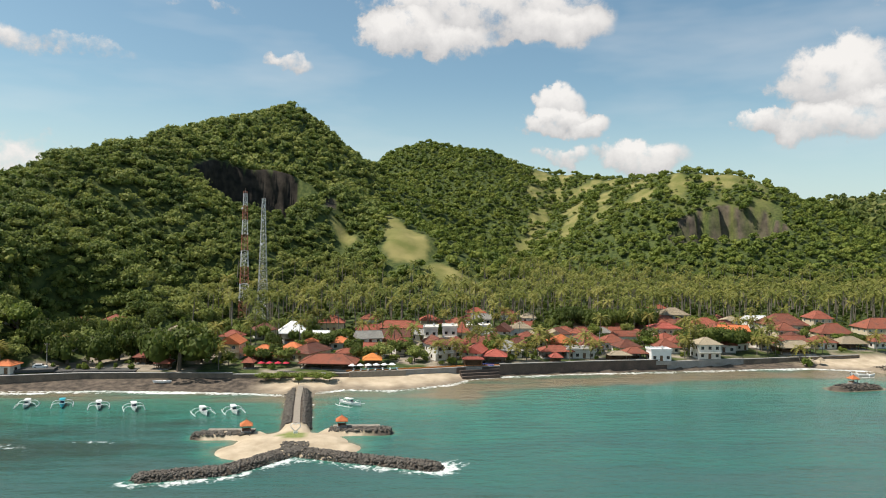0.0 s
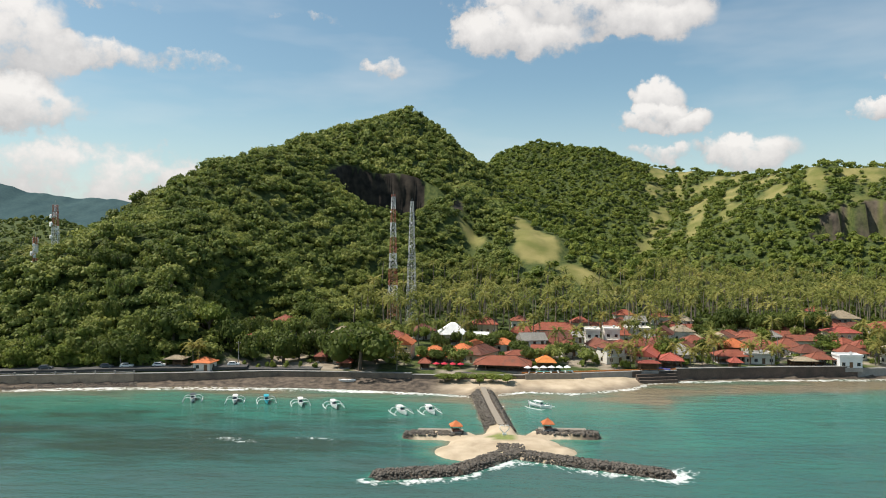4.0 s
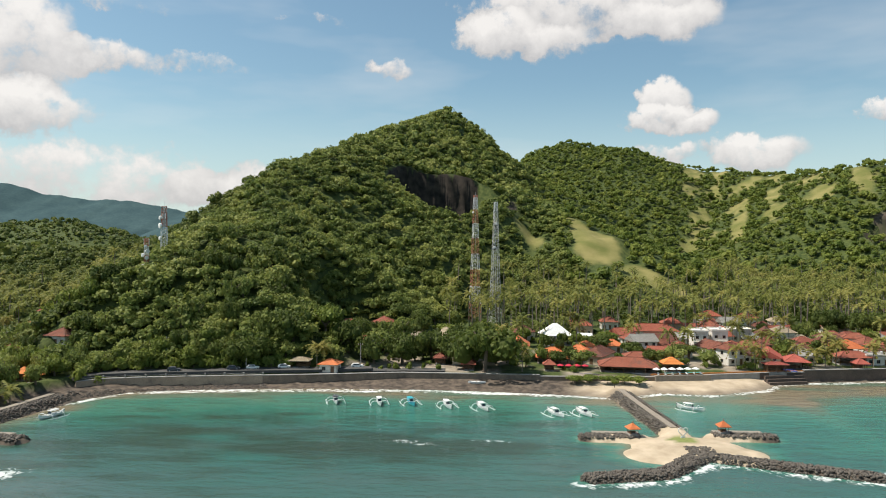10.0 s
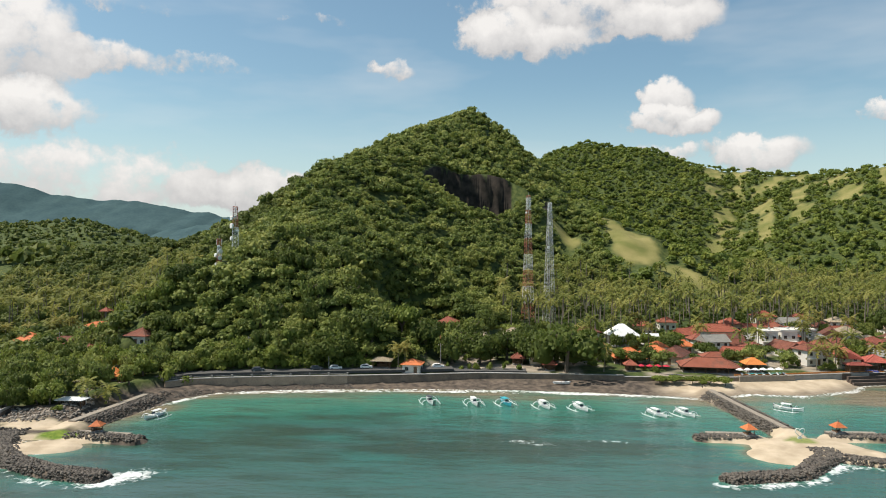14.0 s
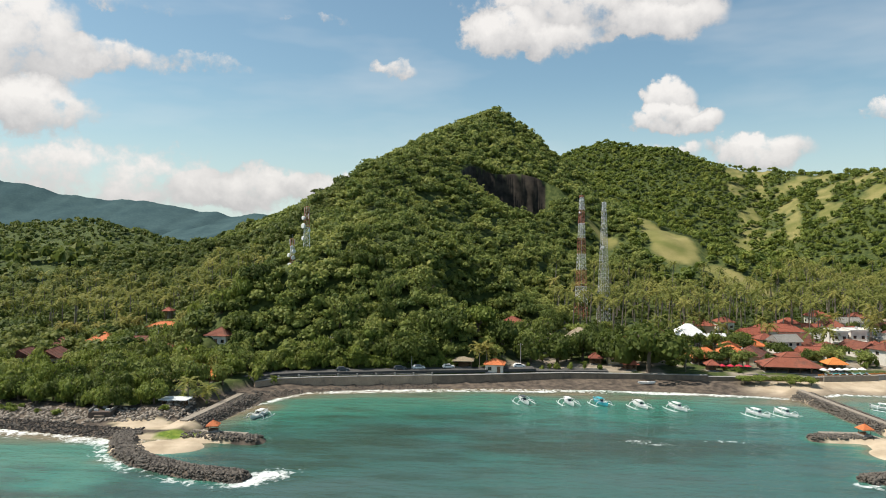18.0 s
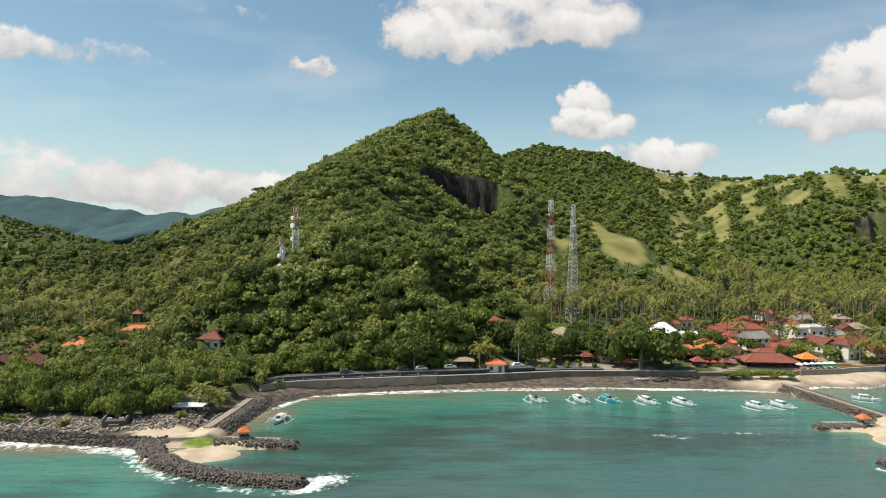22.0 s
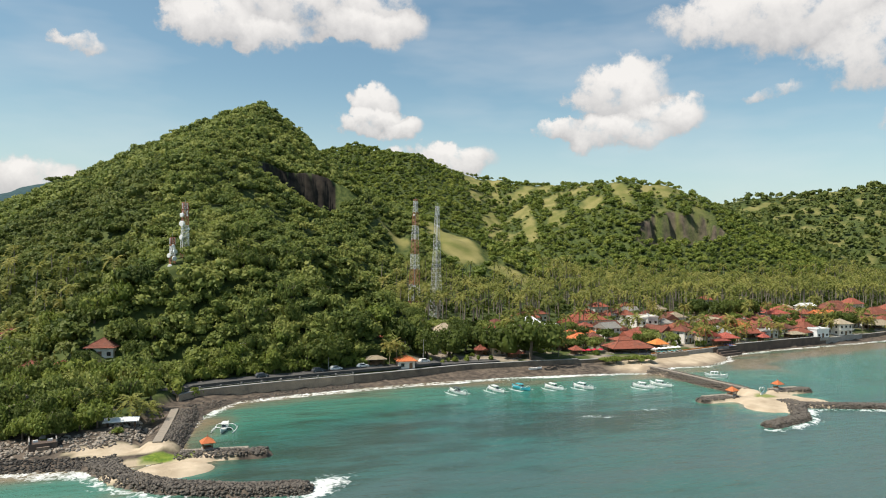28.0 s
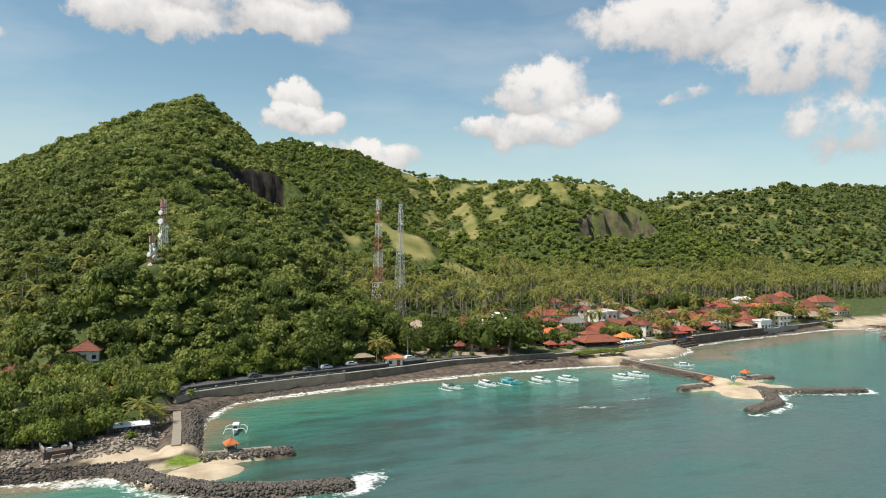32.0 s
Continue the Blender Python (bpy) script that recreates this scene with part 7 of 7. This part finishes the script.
tree(-84, 170.5, 2.2, 3.0, "bush", "low shrub at the end of the sea wall", 0.05)
for i, x in enumerate((39, 43, 47.5, 52, 56)):
    tree(x, 184.6 + 0.35 * (i % 2), 3.4, 3.0, "bright", "low spreading beach shrub with bright leaves", 0.3)
tree(48.5, 179.5, 1.5, 2.6, "bright", "young beach tree in the sand", 0.35)
tree(182, 222, 7.5, 12, "shade", "very large dark tree behind the beach", 0.22)
tree(189, 224, 6.5, 11, "shade", "large dark tree behind the beach", 0.22)
tree(176, 226, 5.5, 9.5, "shade", "large dark tree behind the beach", 0.22)
tree(207, 212.5, 2.6, 4.0, "bush", "dense shrub on the beach", 0.05)
for i in range(7):
    tree(140 + 5.6 * i, 262 + 6 * rs.uniform(-1, 1), 6.5, 13, "shade", "large dark tree at the edge of the palm grove", 0.2)
for x, y in ((-99, 190), (-103, 197), (-109, 197), (-115, 193), (-121, 197), (-127, 193), (-112, 204), (-104, 205), (-98, 201), (-120, 206), (-130, 202), (-96, 183), (-100, 177), (-109, 176), (-118, 176), (-94, 190)):
    tree(x, y, rs.uniform(4.2, 6.2), rs.uniform(8, 11.5), ("forest", "shade", "bright")[rs.randint(0, 3)], "dense green tree among the western houses", 0.12)
# low scrub between the stones of the western revetment
for i in range(22):
    x = rs.uniform(-172, -94)
    y = np.interp(x, [-175, -135, -112, -98, -93], [144.5, 138.6, 135, 138.5, 148]) + rs.uniform(-1.5, 1.2)
    tree(x, y, rs.uniform(0.9, 1.9), rs.uniform(0.9, 1.7), "bush", "low salt-bitten scrub among pale stones", 0.04)
# the grove of round trees on the western shore
for i in range(150):
    x, y = rs.uniform(-172, -93), rs.uniform(142, 180)
    y = max(y, np.interp(x, WALL_X, WALL_Y) + rs.uniform(-1.2, 3.0))
    r = rs.uniform(3.2, 5.4)
    if all(math.hypot(x * U - a, y * U - b) > c + r * 0.18 for a, b, c in FOOT):
        k = ("bright", "bright", "forest", "shade")[rs.randint(0, 4)]
        tree(x, y, r, rs.uniform(6.5, 9.5), k, {"bright": "bright green round shade tree on the shore", "forest": "green broadleaf tree near the shore", "shade": "dark green spreading tree near the shore"}[k], 0.10)
for i in range(26):
    x = -174 + 2.9 * i
    y = np.interp(x, WALL_X, WALL_Y) + rs.uniform(-2.6, 0.6)
    if all(math.hypot(x * U - a, y * U - b) > c * 0.6 for a, b, c in FOOT):
        tree(x, y, rs.uniform(3.2, 4.8), rs.uniform(5.5, 8.5), ("bright", "bright", "shade")[i % 3], "green spreading tree leaning over the rock revetment", 0.10)
n_ok = 0
for i in range(900):
    if n_ok > 170:
        break
    west = i % 4 == 0
    x, y = (rs.uniform(-175, -96), rs.uniform(176, 250)) if west else (rs.uniform(-14, 250), 0)
    if not west:
        y = np.interp(x, WALL_X, WALL_Y) + rs.uniform(9, 72)
    r = rs.uniform(2.4, 5.0)
    if plan_z(np.array([x]), np.array([y]))[0] < 12 and all(math.hypot(x * U - a, y * U - b) > c + r * 0.22 for a, b, c in FOOT):
        k = ("bright", "forest", "shade", "dark")[rs.randint(0, 4)]
        tree(x, y, r, rs.uniform(4.5, 8.0), k, {"bright": "bright green garden tree between houses", "forest": "green garden tree between houses", "shade": "dark green garden tree between houses", "dark": "dark leafy tree between houses"}[k], 0.25)
        n_ok += 1
n_ok = 0
for i in range(900):
    if n_ok > 190:
        break
    x = rs.uniform(-14, 240)
    y = np.interp(x, WALL_X, WALL_Y) + rs.uniform(4, 70)
    r = rs.uniform(0.9, 2.0)
    if all(math.hypot(x * U - a, y * U - b) > c + r * 0.3 for a, b, c in FOOT):
        tree(x, y, r, rs.uniform(1.4, 3.0), "bush", "leafy green garden shrub", 0.04)
        n_ok += 1
n_ok = 0
for i in range(500):
    if n_ok > 45:
        break
    x = rs.uniform(-74, 26)
    y = np.interp(x, WALL_X, WALL_Y) + rs.uniform(9.5, 52)
    r = rs.uniform(3.4, 6.0)
    if all(math.hypot(x * U - a, y * U - b) > c + r * 0.25 for a, b, c in FOOT) and not (-20 < x < 9 and y < 198):
        k = ("shade", "forest", "shade", "dark")[rs.randint(0, 4)]
        tree(x, y, r, rs.uniform(8, 12.5), k, "dense green tree at the foot of the hill", 0.10)
        n_ok += 1
for i in range(62):
    x = -89 + 1.02 * i
    y = np.interp(x, WALL_X, WALL_Y) + rs.uniform(6.9, 9.0)
    if not (-40 < x < -22):
        tree(x, y, rs.uniform(1.8, 3.2), rs.uniform(2.8, 5.2), "bush", "leafy shrub behind the coast road", 0.04)
        if i % 2:
            tree(x, y + rs.uniform(2.5, 4.5), rs.uniform(3.4, 5.0), rs.uniform(6, 9.5), ("forest", "shade", "bright")[rs.randint(0, 3)], "green broadleaf tree on the slope behind the coast road", 0.08)
for i in range(6):
    tree(-18 + 4.0 * i, 191 + 0.2 * i, rs.uniform(0.8, 1.5), rs.uniform(1.6, 3.0), "bush", "clipped shrub on the paved forecourt", 0.04)
n_ok = 0
for i in range(600):
    if n_ok > 52:
        break
    x = rs.uniform(18, 245)
    y = np.interp(x, WALL_X, WALL_Y) + rs.uniform(3, 66)
    if all(math.hypot(x * U - a, y * U - b) > c + 0.4 for a, b, c in FOOT):
        palm(x, y, rs.uniform(7, 12.5), rs.uniform() < 0.4)
        FOOT.append((x * U, y * U, 1.2))
        n_ok += 1
for x, y in ((86, 199.5), (91.5, 200), (94, 203), (110, 205.5), (113.5, 206), (117, 207), (127, 206), (134, 207.5), (137, 210), (194, 219), (198, 219.5), (201, 220), (166, 212), (168, 214), (-29.5, 187.5), (-31.5, 188), (207, 216), (215, 221), (219, 222)):
    palm(x, y, rs.uniform(5.5, 8.5), True)
for i in range(26):
    x, y = rs.uniform(-170, -118), rs.uniform(205, 232)
    if all(math.hypot(x * U - a, y * U - b) > c + 0.4 for a, b, c in FOOT):
        palm(x, y, rs.uniform(6, 10), i % 3 > 0)
for x, y in ((-96, 146.5), (-104, 150), (-93, 150)):
    palm(x, y, rs.uniform(4, 6), False)
